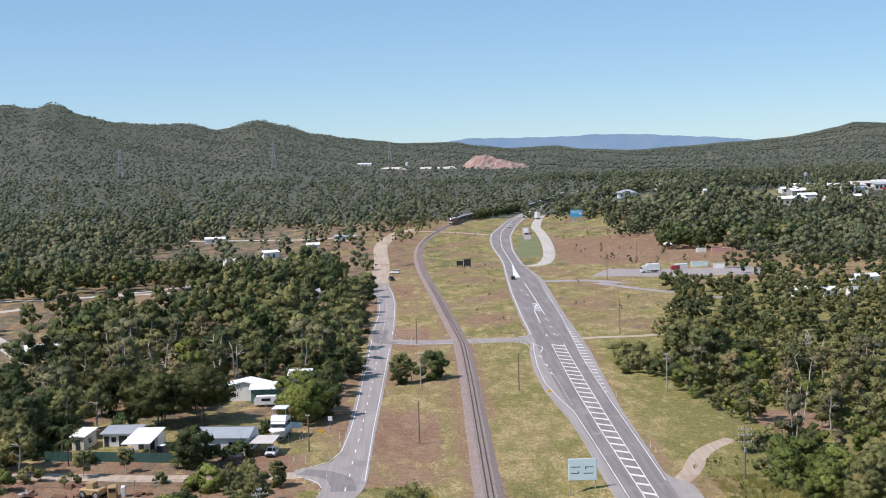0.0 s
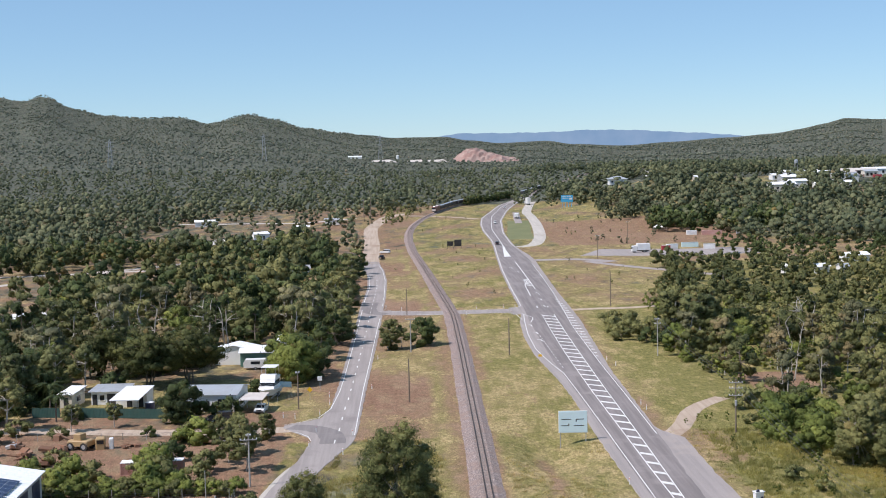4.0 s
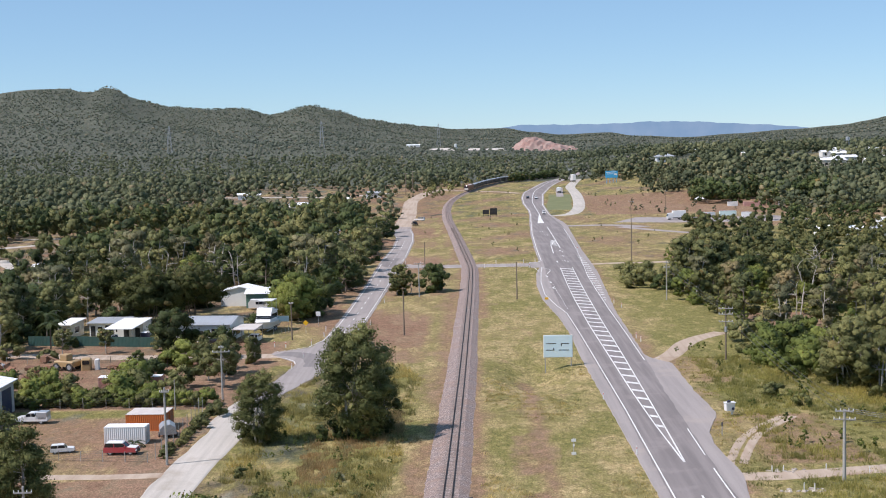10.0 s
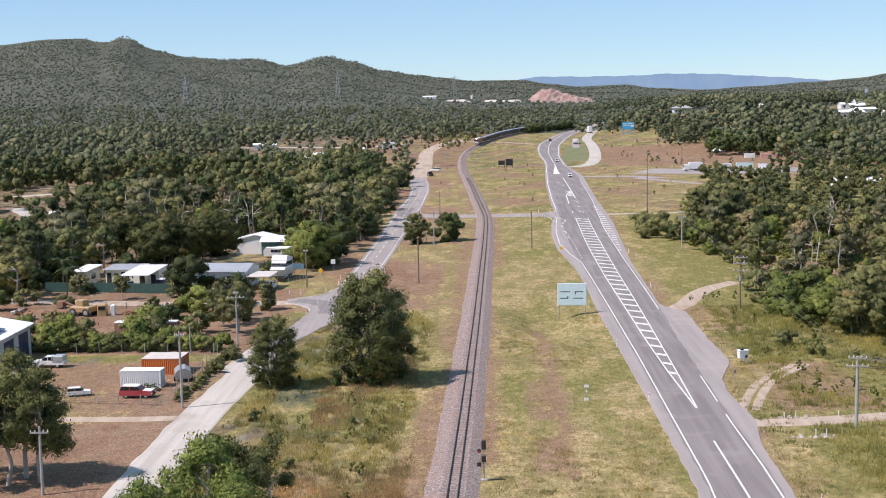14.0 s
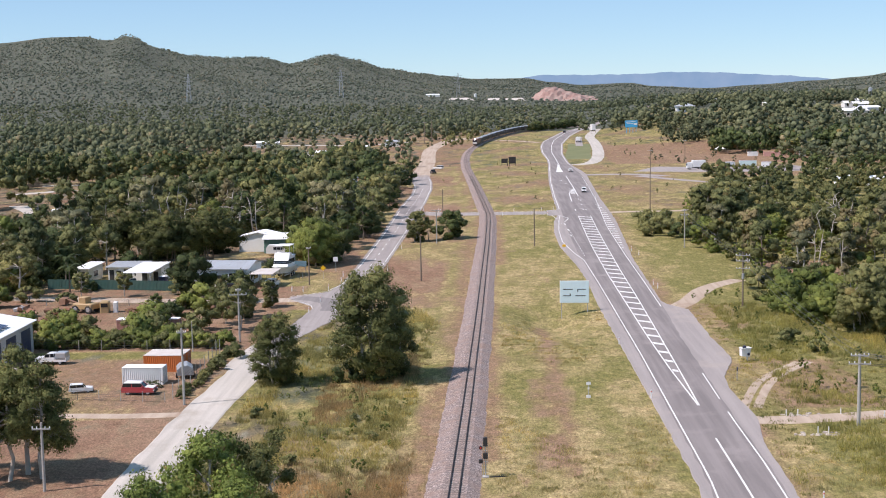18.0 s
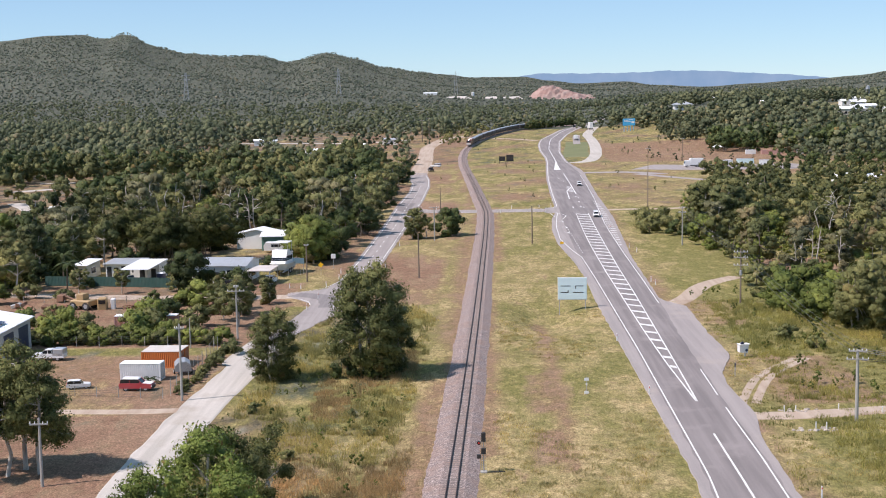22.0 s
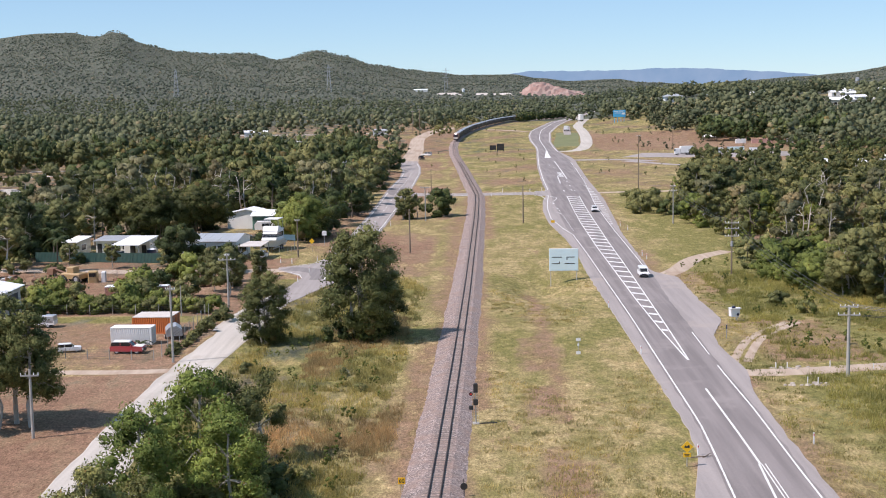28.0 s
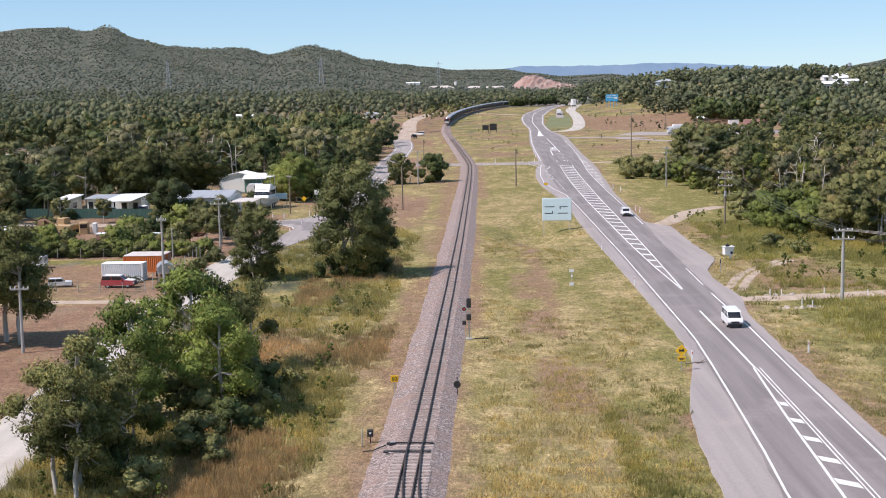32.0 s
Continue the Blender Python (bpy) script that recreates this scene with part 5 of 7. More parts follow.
M_STEEL = painted("galvanised", (0.45, 0.46, 0.47), 0.45, 0.5, wear=0.25)
M_POLE = painted("timber_pole", (0.20, 0.155, 0.115), 0.9, wear=0.4, scale=2, bump=0.3)
M_PALEPOLE = painted("grey_pole", (0.38, 0.37, 0.34), 0.8, wear=0.35, scale=2)
M_BLACK = painted("black_paint", (0.018, 0.018, 0.02), 0.5, wear=0.15)
M_YELLOW = painted("sign_yellow", (0.82, 0.46, 0.01), 0.45, wear=0.08)
M_SIGNWHITE = painted("sign_pale_blue", (0.60, 0.75, 0.78), 0.45, wear=0.08)
M_CYAN = painted("billboard_blue", (0.05, 0.38, 0.68), 0.4, wear=0.1)
M_RUSTRED = painted("reflector_red", (0.6, 0.03, 0.02), 0.4, wear=0.1)
M_WIRE = painted("wire", (0.10, 0.10, 0.10), 0.5, 0.5, wear=0.1)
M_QUARRY = painted("quarry_rock", (0.33, 0.2, 0.165), 0.95, wear=0.85, scale=0.22, dirt=(0.5, 0.4, 0.34), bump=0.6)
M_WAGON = painted("wagon_steel", (0.045, 0.05, 0.062), 0.5, wear=0.35, scale=1)
M_WAGONTOP = painted("wagon_lid", (0.40, 0.42, 0.44), 0.4, 0.3, wear=0.3, scale=1)
M_LOCO = painted("loco_maroon", (0.16, 0.05, 0.04), 0.45, wear=0.25, scale=1)
M_STONE = painted("pale_stone", (0.46, 0.40, 0.34), 0.9, wear=0.4, scale=2, each=0.5)
M_LAMP, _t, _b = nodes_of("headlight_glow", 0.3)
_b.inputs["Emission Color"].default_value, _b.inputs["Emission Strength"].default_value = (1, 0.97, 0.9, 1), 6.0
ACROSS = Matrix.Rotation(math.pi / 2, 4, "Z")


# ---- kinds of things ----
def wheel_parts(parent, x, y, r, width=0.2):
    s = Shape().tube((x - width / 2, y, r), (x + width / 2, y, r), r, r, 14)
    tyre = part("wheel", s, M_TYRE, parent)
    side = 1 if x > 0 else -1
    part("rim", Shape().tube((x + side * (width / 2 - 0.02), y, r), (x + side * (width / 2 + 0.02), y, r), r * 0.6, r * 0.55, 10), M_STEEL, tyre)


STYLES = {
    # half width, body outline, glass outline, roof outline, wheels along the length, wheel size
    "wagon": (0.92, [(-2.3, 0.4), (2.25, 0.4), (2.32, 0.75), (2.2, 1.0), (0.95, 1.12), (-2.25, 1.12), (-2.35, 0.8)], [(0.95, 1.1), (0.35, 1.66), (-2.05, 1.68), (-2.22, 1.1)], [(0.4, 1.64), (0.3, 1.74), (-1.95, 1.76), (-2.08, 1.66)], (1.4, -1.4), 0.37),
    "sedan": (0.9, [(-2.3, 0.32), (2.25, 0.32), (2.3, 0.65), (2.1, 0.86), (0.95, 0.98), (-1.5, 1.0), (-2.25, 0.95), (-2.35, 0.6)], [(1.0, 0.96), (0.25, 1.4), (-1.1, 1.42), (-1.75, 0.98)], [(0.3, 1.38), (0.2, 1.46), (-1.0, 1.48), (-1.15, 1.4)], (1.4, -1.35), 0.32),
    "van": (0.95, [(-2.5, 0.4), (2.35, 0.4), (2.42, 0.8), (2.2, 1.12), (1.9, 1.2), (-2.5, 1.25)], [(1.95, 1.18), (1.2, 1.9), (-2.42, 1.9), (-2.48, 1.22)], [(1.28, 1.84), (1.1, 2.0), (-2.4, 2.02), (-2.46, 1.88)], (1.55, -1.5), 0.34),
    "ute": (0.92, [(-2.5, 0.5), (2.4, 0.5), (2.45, 0.85), (2.3, 1.05), (1.05, 1.15), (-0.75, 1.18), (-0.75, 0.78), (-2.5, 0.78)], [(1.1, 1.12), (0.5, 1.68), (-0.55, 1.72), (-0.72, 1.15)], [(0.55, 1.66), (0.45, 1.76), (-0.5, 1.78), (-0.6, 1.7)], (1.5, -1.55), 0.38),
}


def vehicle(name, at, paint, style, label, turn, roof=None, canopy=None, group="vehicles", size=1.0):
    hw, body, glass, top, axles, r = STYLES[style]
    ob = thing(name, at, label, "car" if style in ("sedan", "wagon") else style, group, turn)
    part("body", Shape().prism(body, -hw, hw, ACROSS), paint, ob)
    part("window_band", Shape().prism(glass, -hw * 0.9, hw * 0.9, ACROSS), M_GLASS, ob)
    part("roof", Shape().prism(top, -hw * 0.88, hw * 0.88, ACROSS), roof or paint, ob)
    front, back = body[1][0], body[0][0]
    for x in (-hw * 0.86, hw * 0.86):
        s = Shape()
        for (yb, yt) in ((glass[0][0], glass[1][0]), (glass[3][0], glass[2][0])):
            s.tube((x, yb, glass[0][1]), (x * 0.98, yt, glass[1][1]), 0.05, 0.05, 4)
        ym = (glass[1][0] + glass[2][0]) / 2
        s.tube((x * 1.03, ym, glass[0][1]), (x * 1.02, ym, glass[1][1]), 0.05, 0.05, 4)
        part("pillar", s, paint, ob)
        part("headlight", Shape().box(x - 0.14, front - 0.06, 0.66, x + 0.14, front + 0.08, 0.82), M_WHITE, ob)
        part("tail_light", Shape().box(x - 0.08, back - 0.06, 0.75, x + 0.08, back + 0.06, 0.98), M_RUSTRED, ob)
        part("mirror", Shape().box(x * 1.16 - 0.09, glass[0][0] - 0.35, 1.15, x * 1.16 + 0.09, glass[0][0] - 0.22, 1.3), paint, ob)
        for y in axles:
            wheel_parts(ob, x, y, r)
    part("bumper", Shape().box(-hw * 0.95, front - 0.1, 0.35, hw * 0.95, front + 0.14, 0.6, bevel=0.05), M_BLACK, ob)
    part("grille", Shape().box(-0.5, front + 0.0, 0.62, 0.5, front + 0.09, 0.84), M_BLACK, ob)
    if style == "ute":
        for x in (-hw, hw - 0.06):
            part("tray_side", Shape().box(x, -2.5, 0.78, x + 0.06, -0.85, 1.1), paint, ob)
        part("tailgate", Shape().box(-hw, -2.56, 0.78, hw, -2.5, 1.1), paint, ob)
    if canopy:
        part("canopy", Shape().box(-hw, -2.5, 0.8, hw, -0.85, 1.9, bevel=0.08), canopy, ob)
    for child in ob.children:
        child.scale = (size, size, size)
    return ob


def semi_truck(at, paint, label, turn, length=9.0, box=None, high=3.9):
    ob = thing("truck", at, label, "truck", "parked trucks", turn)
    part("cab", Shape().prism([(length / 2 - 2.1, 0.6), (length / 2, 0.6), (length / 2 + 0.05, 1.6), (length / 2 - 0.25, 2.9), (length / 2 - 2.1, 3.1)], -1.2, 1.2, ACROSS), paint, ob)
    part("windscreen", Shape().prism([(length / 2 + 0.06, 1.7), (length / 2 + 0.1, 1.7), (length / 2 - 0.14, 2.6), (length / 2 - 0.2, 2.6)], -1.05, 1.05, ACROSS), M_GLASS, ob)
    part("cargo_box", Shape().box(-1.25, -length / 2, 1.1, 1.25, length / 2 - 2.3, high, bevel=0.06), box or paint, ob)
    part("chassis", Shape().box(-0.5, -length / 2 + 0.2, 0.7, 0.5, length / 2 - 0.3, 1.1), M_BLACK, ob)
    for x in (-1.05, 1.05):
        for y in (length / 2 - 1.0, -length / 2 + 2.6, -length / 2 + 1.4):
            wheel_parts(ob, x, y, 0.5, 0.3)
    return ob


def corrugated(x0, x1, y0, y1, z0, z1, ribs, depth=0.06):
    """Walls with upright ribs round a rectangle."""
    s = Shape()
    ring = []
    for (ax, ay), (bx, by), (ox, oy) in (((x0, y0), (x1, y0), (0, -1)), ((x1, y0), (x1, y1), (1, 0)), ((x1, y1), (x0, y1), (0, 1)), ((x0, y1), (x0, y0), (-1, 0))):
        n = max(2, round(ribs * math.hypot(bx - ax, by - ay) / (x1 - x0)))
        for i in range(n):
            for u, o in ((0.0, 0), (0.3, 0), (0.5, 1), (0.8, 1)):
                k = (i + u) / n
                ring.append((ax + (bx - ax) * k + ox * depth * o, ay + (by - ay) * k + oy * depth * o))
    m = len(ring)
    s.v = [(x, y, z) for z in (z0, z1) for x, y in ring]
    s.f = [(i, (i + 1) % m, m + (i + 1) % m, m + i) for i in range(m)]
    return s


def container(at, paint, roof, label, turn=0.0, w=6.06, d=2.44, h=2.59):
    ob = thing("shipping_container", at, label, "container", "shipping containers", turn)
    part("shell", corrugated(-w / 2 + 0.08, w / 2 - 0.08, -d / 2 + 0.08, d / 2 - 0.08, 0.15, h - 0.1, 20), paint, ob)
    part("roof", Shape().box(-w / 2, -d / 2, h - 0.1, w / 2, d / 2, h, bevel=0.03), roof, ob)
    part("floor_frame", Shape().box(-w / 2, -d / 2, 0.0, w / 2, d / 2, 0.16), paint, ob)
    for x in (-w / 2, w / 2 - 0.16):
        for y in (-d / 2, d / 2 - 0.16):
            part("corner_post", Shape().box(x, y, 0.1, x + 0.16, y + 0.16, h - 0.05), paint, ob)
    ob.scale = (0.83, 0.83, 0.83)
    for y in (-0.6, 0.0, 0.6):
        part("lock_rod", Shape().tube((w / 2 + 0.03, y, 0.3), (w / 2 + 0.03, y, h - 0.2), 0.03, 0.03, 5), M_STEEL, ob)
    return ob


def sheet_roof(w, d, z0, rise, over=0.4, kind="gable", thick=0.1):
    """A roof over w by d: gable with its ridge along x, or one slope rising to the back."""
    s = Shape()
    a, b = w / 2 + over, d / 2 + over
    if kind == "gable":
        out = [(-b, z0 - 0.1), (0, z0 + rise), (b, z0 - 0.1), (b, z0 - 0.1 + thick), (0, z0 + rise + thick), (-b, z0 - 0.1 + thick)]
        for lo in ([out[i] for i in (0, 1, 4, 5)], [out[i] for i in (1, 2, 3, 4)]):
            s.prism(lo, -a, a, ACROSS)
    elif kind == "hip":
        s.add([(-a, -b, z0), (a, -b, z0), (a, b, z0), (-a, b, z0), (-a + b, 0, z0 + rise), (a - b, 0, z0 + rise)], [(0, 1, 5, 4), (1, 2, 5), (2, 3, 4, 5), (3, 0, 4), (3, 2, 1, 0)])
    else:
        s.prism([(-b, z0), (b, z0 + rise), (b, z0 + rise + thick), (-b, z0 + thick)], -a, a, ACROSS)
    return s


def roof_ribs(w, d, z0, rise, over, kind, n):
    s = Shape()
    a, b = w / 2 + over, d / 2 + over
    for i in range(n):
        x = -a + 2 * a * (i + 0.5) / n
        if kind == "gable":
            s.tube((x, -b, z0 + 0.02), (x, 0, z0 + rise + 0.12), 0.03, 0.03, 4, False)
            s.tube((x, b, z0 + 0.02), (x, 0, z0 + rise + 0.12), 0.03, 0.03, 4, False)
        else:
            s.tube((x, -b, z0 + 0.11), (x, b, z0 + rise + 0.11), 0.03, 0.03, 4, False)
    return s


def building(at, w, d, h, wall, roof, label, turn=0.0, kind="gable", rise=1.2, front=(), over=0.4, name="house", ends=(), group="houses", ribs=0):
    """front: rows of (x, z, width, height, what) on the wall at -y; ends: the same on the wall at +x."""
    ob = thing(name, at, label, name.split("_")[-1] if name != "house" else "house", group, turn)
    s = Shape()
    s.box(-w / 2, -d / 2, -0.3, w / 2, d / 2, h)
    if kind == "gable":
        s.prism([(-d / 2, h), (d / 2, h), (0, h + rise)], -w / 2, w / 2, ACROSS)
    elif kind == "slope":
        s.prism([(-d / 2, h - 0.1), (d / 2, h - 0.1), (d / 2, h + rise)], -w / 2, w / 2, ACROSS)
    part("wall", s, wall, ob)
    r = part("roof", sheet_roof(w, d, h, rise, over, kind), roof, ob)
    if ribs:
        part("roof_ribs", roof_ribs(w, d, h, rise, over, kind, ribs), roof, r)
    for rows, side in ((front, 0), (ends, 1)):
        for x, z, ww, hh, what in rows:
            def put(x0, y0, z0, x1, y1, z1):
                return Shape().box(x0, y0, z0, x1, y1, z1) if not side else Shape().box(-y1 - d / 2 + w / 2, x0, z0, -y0 - d / 2 + w / 2, x1, z1)
            y = -d / 2
            if what == "door":
                # Flat dark panel: the shade inside a doorway is put into its colour.
                part("door", put(x - ww / 2, y - 0.05, z, x + ww / 2, y + 0.02, z + hh), M_DARK, ob)
            elif what == "roller":
                dr = part("roller_door", put(x - ww / 2, y - 0.05, z, x + ww / 2, y + 0.02, z + hh), M_BLUEDOOR, ob)
                for k in range(8):
                    zz = z + hh * (k + 0.5) / 8
                    part("slat", put(x - ww / 2, y - 0.08, zz - 0.03, x + ww / 2, y - 0.04, zz + 0.03), M_BLUEDOOR, dr)
            else:
                f = part("window", put(x - ww / 2, y - 0.03, z, x + ww / 2, y + 0.02, z + hh), M_GLASS, ob)
                for k in (-1, 1):
                    part("frame", put(x + k * ww / 2 - 0.04, y - 0.07, z - 0.04, x + k * ww / 2 + 0.04, y - 0.02, z + hh + 0.04), M_WHITE, f)
                for zz in (z, z + hh):
                    part("frame", put(x - ww / 2, y - 0.07, zz - 0.04, x + ww / 2, y - 0.02, zz + 0.04), M_WHITE, f)
    return ob


def carport(at, w, d, h, roof, label, turn=0.0, rise=0.3):
    ob = thing("carport", at, label, "carport", "houses", turn)
    part("roof", sheet_roof(w, d, h, rise, 0.1, "slope", 0.12), roof, ob)
    for x in (-w / 2 + 0.1, w / 2 - 0.1):
        for y in (-d / 2 + 0.1, d / 2 - 0.1):
            part("post", Shape().box(x - 0.05, y - 0.05, -0.1, x + 0.05, y + 0.05, h + rise * (y / d + 0.5)), M_STEEL, ob)
    return ob


def power_pole(at, h, arms=(), material=M_POLE, label="timber power pole with crossarm", turn=0.0, arm=M_PALEPOLE, thick=0.15, tank=False):
    """arms: rows of (height below the top, length)."""
    ob = thing("power_pole", at, label, "pole", "power poles", turn)
    part("post", Shape().tube((0, 0, -0.4), (0, 0, h), thick, thick * 0.72, 9), material, ob)
    for down, length in arms:
        a = part("crossarm", Shape().box(-length / 2, -0.16, h - down - 0.07, length / 2, -0.06, h - down + 0.07), arm, ob)
        for k in (-0.94, -0.45, 0.45, 0.94):
            part("insulator", Shape().tube((k * length / 2, -0.11, h - down + 0.07), (k * length / 2, -0.11, h - down + 0.26), 0.06, 0.04, 6), M_WHITE, a)
    if tank:
        part("transformer", Shape().tube((0, -0.35, h - 4.2), (0, -0.35, h - 3.4), 0.22, 0.22, 10), M_STEEL, ob)
    return ob


def wires(a, b, label, sag=0.8, n=3, spread=0.8):
    """Sagging wires between two tops (x, y, z)."""
    ob = thing("power_line", (a[0], a[1], a[2]), label, "wire", "power lines")
    p, q = Vector((0, 0, 0)), Vector(b) - Vector(a)
    across = Vector((-q.y, q.x, 0)).normalized()
    for k in range(n):
        off = across * (k - (n - 1) / 2) * spread
        s = Shape()
        pts = [p.lerp(q, u / 10) + off - Vector((0, 0, sag * 4 * (u / 10) * (1 - u / 10))) for u in range(11)]
        s.pipe(pts, 0.022)
        part("wire", s, M_WIRE, ob)
    return ob


def guide_post(at):
    ob = thing("guide_post", at, "white roadside guide post with red reflector", "post", "guide posts")
    part("post", Shape().box(-0.07, -0.03, -0.1, 0.07, 0.03, 1.0, bevel=0.02), M_WHITE, ob)
    part("reflector", Shape().box(-0.04, -0.045, 0.72, 0.04, -0.03, 0.88), M_RUSTRED, ob)


# ---- roadside ----
for at in ((35.9, 300), (34.0, 247), (34.2, 242.5), (36.6, 292), (-23.4, 264), (-22.9, 256), (-30.6, 245), (-28.4, 243.6), (-23.9, 232), (-24.3, 220), (-17.6, 228.5), (-18.6, 214), (-24.2, 246.5),
           (21.8, 114.8), (40.9, 495), (39.6, 438), (20.5, 398.6), (12.5, 398.0), (24.0, 400), (22.5, 157), (31.9, 118), (21.6, 384.6), (9, 385.5), (25.4, 420), (26.3, 450), (-14.2, 404), (-9.5, 398.5), (22.2, 190), (-15.4, 272), (-14.9, 310), (35.6, 340)):
    guide_post(at)

sign = thing("direction_sign", (18.1, 219.3, -1.6), "pale blue roadside direction sign with dark bars on two posts", "sign", turn=-3)
part("panel", Shape().box(-2.25, -0.06, 2.9, 2.25, 0.02, 6.35, bevel=0.02), M_SIGNWHITE, sign)
part("border", Shape().box(-2.32, -0.03, 2.83, 2.32, 0.04, 6.42, bevel=0.02), M_WHITE, sign)
for x in (-2.05, 2.05):
    part("post", Shape().tube((x, 0.1, -0.6), (x, 0.1, 6.3), 0.07, 0.07, 7), M_PALEPOLE, sign)
for x0, z0, x1, z1 in ((-1.85, 4.98, -0.3, 5.1), (0.45, 4.98, 1.75, 5.1), (0.45, 4.62, 0.6, 5.0), (-1.85, 3.95, -0.75, 4.07), (-0.75, 3.95, -0.6, 4.35), (0.15, 3.95, 1.75, 4.07)):
    part("bar", Shape().box(x0, -0.075, z0, x1, -0.06, z1), M_BLACK, sign)

warn = thing("warning_sign", (20.4, 111.6), "yellow diamond railway warning sign with plate below", "sign")
part("post", Shape().tube((0, 0.05, -0.2), (0, 0.05, 2.4), 0.04, 0.04, 6), M_STEEL, warn)
part("diamond", Shape().box(-0.40, -0.03, -0.40, 0.40, 0.02, 0.40, m=Matrix.Translation((0, 0, 1.95)) @ Matrix.Rotation(math.pi / 4, 4, "Y")), M_YELLOW, warn)
part("symbol", Shape().box(-0.24, -0.045, 1.87, 0.24, -0.032, 2.02).box(0.06, -0.045, 2.0, 0.2, -0.032, 2.12).box(-0.2, -0.045, 2.0, -0.12, -0.032, 2.1), M_BLACK, warn)
part("plate", Shape().box(-0.36, -0.03, 0.98, 0.36, 0.02, 1.4), M_YELLOW, warn)
part("bar", Shape().box(-0.25, -0.045, 1.2, 0.25, -0.032, 1.26).box(-0.18, -0.045, 1.08, 0.18, -0.032, 1.14), M_BLACK, warn)
mound = thing("grass_clump", (21.9, 114.2), "dry fallen grass clump at the road edge", "grass")
for p_, q_ in (((-0.8, 0, 0.05), (0.9, 0.1, 0.16)), ((-0.3, 0.3, 0.05), (0.6, -0.3, 0.25)), ((0.1, -0.2, 0.05), (0.9, 0.4, 0.3))):
    part("stalk", Shape().tube(p_, q_, 0.05, 0.025, 5), M_BARK, mound)

for at, hgt in (((21.4, 302.7), 1.2),):
    kr = thing("curve_marker", at, "small yellow marker sign at the slip lane", "sign")
    part("post", Shape().tube((0, 0, -0.1), (0, 0, 1.0), 0.03, 0.03, 5), M_STEEL, kr)
    part("plate", Shape().box(-0.4, -0.03, 0.8, 0.4, 0.02, 1.3), M_YELLOW, kr)
yel = thing("warning_sign", (-27.0, 262), "small yellow diamond warning sign on a post", "sign")
part("post", Shape().tube((0, 0.05, -0.1), (0, 0.05, 2.2), 0.035, 0.035, 5), M_STEEL, yel)
part("diamond", Shape().box(-0.38, -0.03, -0.38, 0.38, 0.02, 0.38, m=Matrix.Translation((0, 0, 2.0)) @ Matrix.Rotation(math.pi / 4, 4, "Y")), M_YELLOW, yel)
lim = thing("street_sign", (-25.7, 272), "white street sign on a thin post", "sign")
part("post", Shape().tube((0, 0.05, -0.1), (0, 0.05, 2.9), 0.04, 0.04, 5), M_STEEL, lim)
part("plate", Shape().box(-0.45, -0.03, 2.0, 0.45, 0.02, 2.9, bevel=0.02), M_WHITE, lim)

marker = thing("pipe_marker", (15.5, 157.3), "white marker plates on a thin post in the grass", "marker")
part("post", Shape().tube((0, 0, -0.1), (0, 0, 2.0), 0.035, 0.035, 5), M_STEEL, marker)
for z in (1.75, 0.25):
    part("plate", Shape().box(-0.26, -0.04, z - 0.16, 0.26, 0.01, z + 0.16), M_WHITE, marker)
part("spot", Shape().box(-0.1, -0.055, 1.05, 0.1, -0.02, 1.3), M_WHITE, marker)

cab = thing("collection_box", (36.9, 177.5), "white metal collection box on a leg with blue disc", "cabinet", turn=15)
part("body", Shape().prism([(-0.7, 0.85), (0.55, 0.7), (0.72, 2.0), (-0.75, 2.05)], -0.45, 0.45), M_WHITE, cab)
part("leg", Shape().box(0.25, -0.1, -0.1, 0.45, 0.1, 0.8), M_WHITE, cab)
part("hood", Shape().box(-0.85, -0.6, 2.02, 0.85, 0.5, 2.12, bevel=0.03), M_WHITE, cab)
part("disc", Shape().tube((-0.35, -0.5, 2.22), (-0.35, -0.35, 2.3), 0.28, 0.28, 12), M_BLUEDOOR, cab)
part("disc", Shape().tube((0.35, -0.5, 1.15), (0.35, -0.44, 1.15), 0.22, 0.22, 12), M_BLUEDOOR, cab)
post = thing("survey_post", (33.7, 165.8), "thin post with a blue band", "post")
part("post", Shape().tube((0, 0, -0.1), (0, 0, 1.7), 0.05, 0.05, 6), M_PALEPOLE, post)
part("band", Shape().tube((0, 0, 1.2), (0, 0, 1.65), 0.07, 0.07, 6), M_BLUEDOOR, post)

culvert = thing("culvert", (36.9, 142.0), "stone-pitched culvert end with white posts", "culvert")
rg = random.Random(8)
stone = Shape().add([(-.5, -.4, 0), (.5, -.5, 0), (.45, .5, 0), (-.4, .4, 0), (-.3, -.25, .5), (.3, -.3, .55), (.25, .3, .45), (-.3, .25, .5)], [(0, 1, 5, 4), (1, 2, 6, 5), (2, 3, 7, 6), (3, 0, 4, 7), (4, 5, 6, 7)]).mesh("stone", M_STONE)
for i in range(46):
    row = i % 2
    o = part("stone", stone, None, culvert)
    k = rg.uniform(0.25, 0.55)
    o.matrix_basis = pose(rg.uniform(-2.3, 2.3), (-1.5 if row else 6.2) + rg.uniform(-0.6, 0.6), -0.05, 0, 0, rg.uniform(0, 360)) @ Matrix.Diagonal((k, k, k * 0.8, 1))
for x, y in ((-1.4, 6.0), (-0.2, 6.0), (0.2, -1.0), (1.2, -1.2), (4.4, 6.5), (8.5, 5.0)):
    part("post", Shape().box(x - 0.05, y - 0.04, -0.1, x + 0.05, y + 0.04, 0.7, bevel=0.015), M_WHITE, culvert)

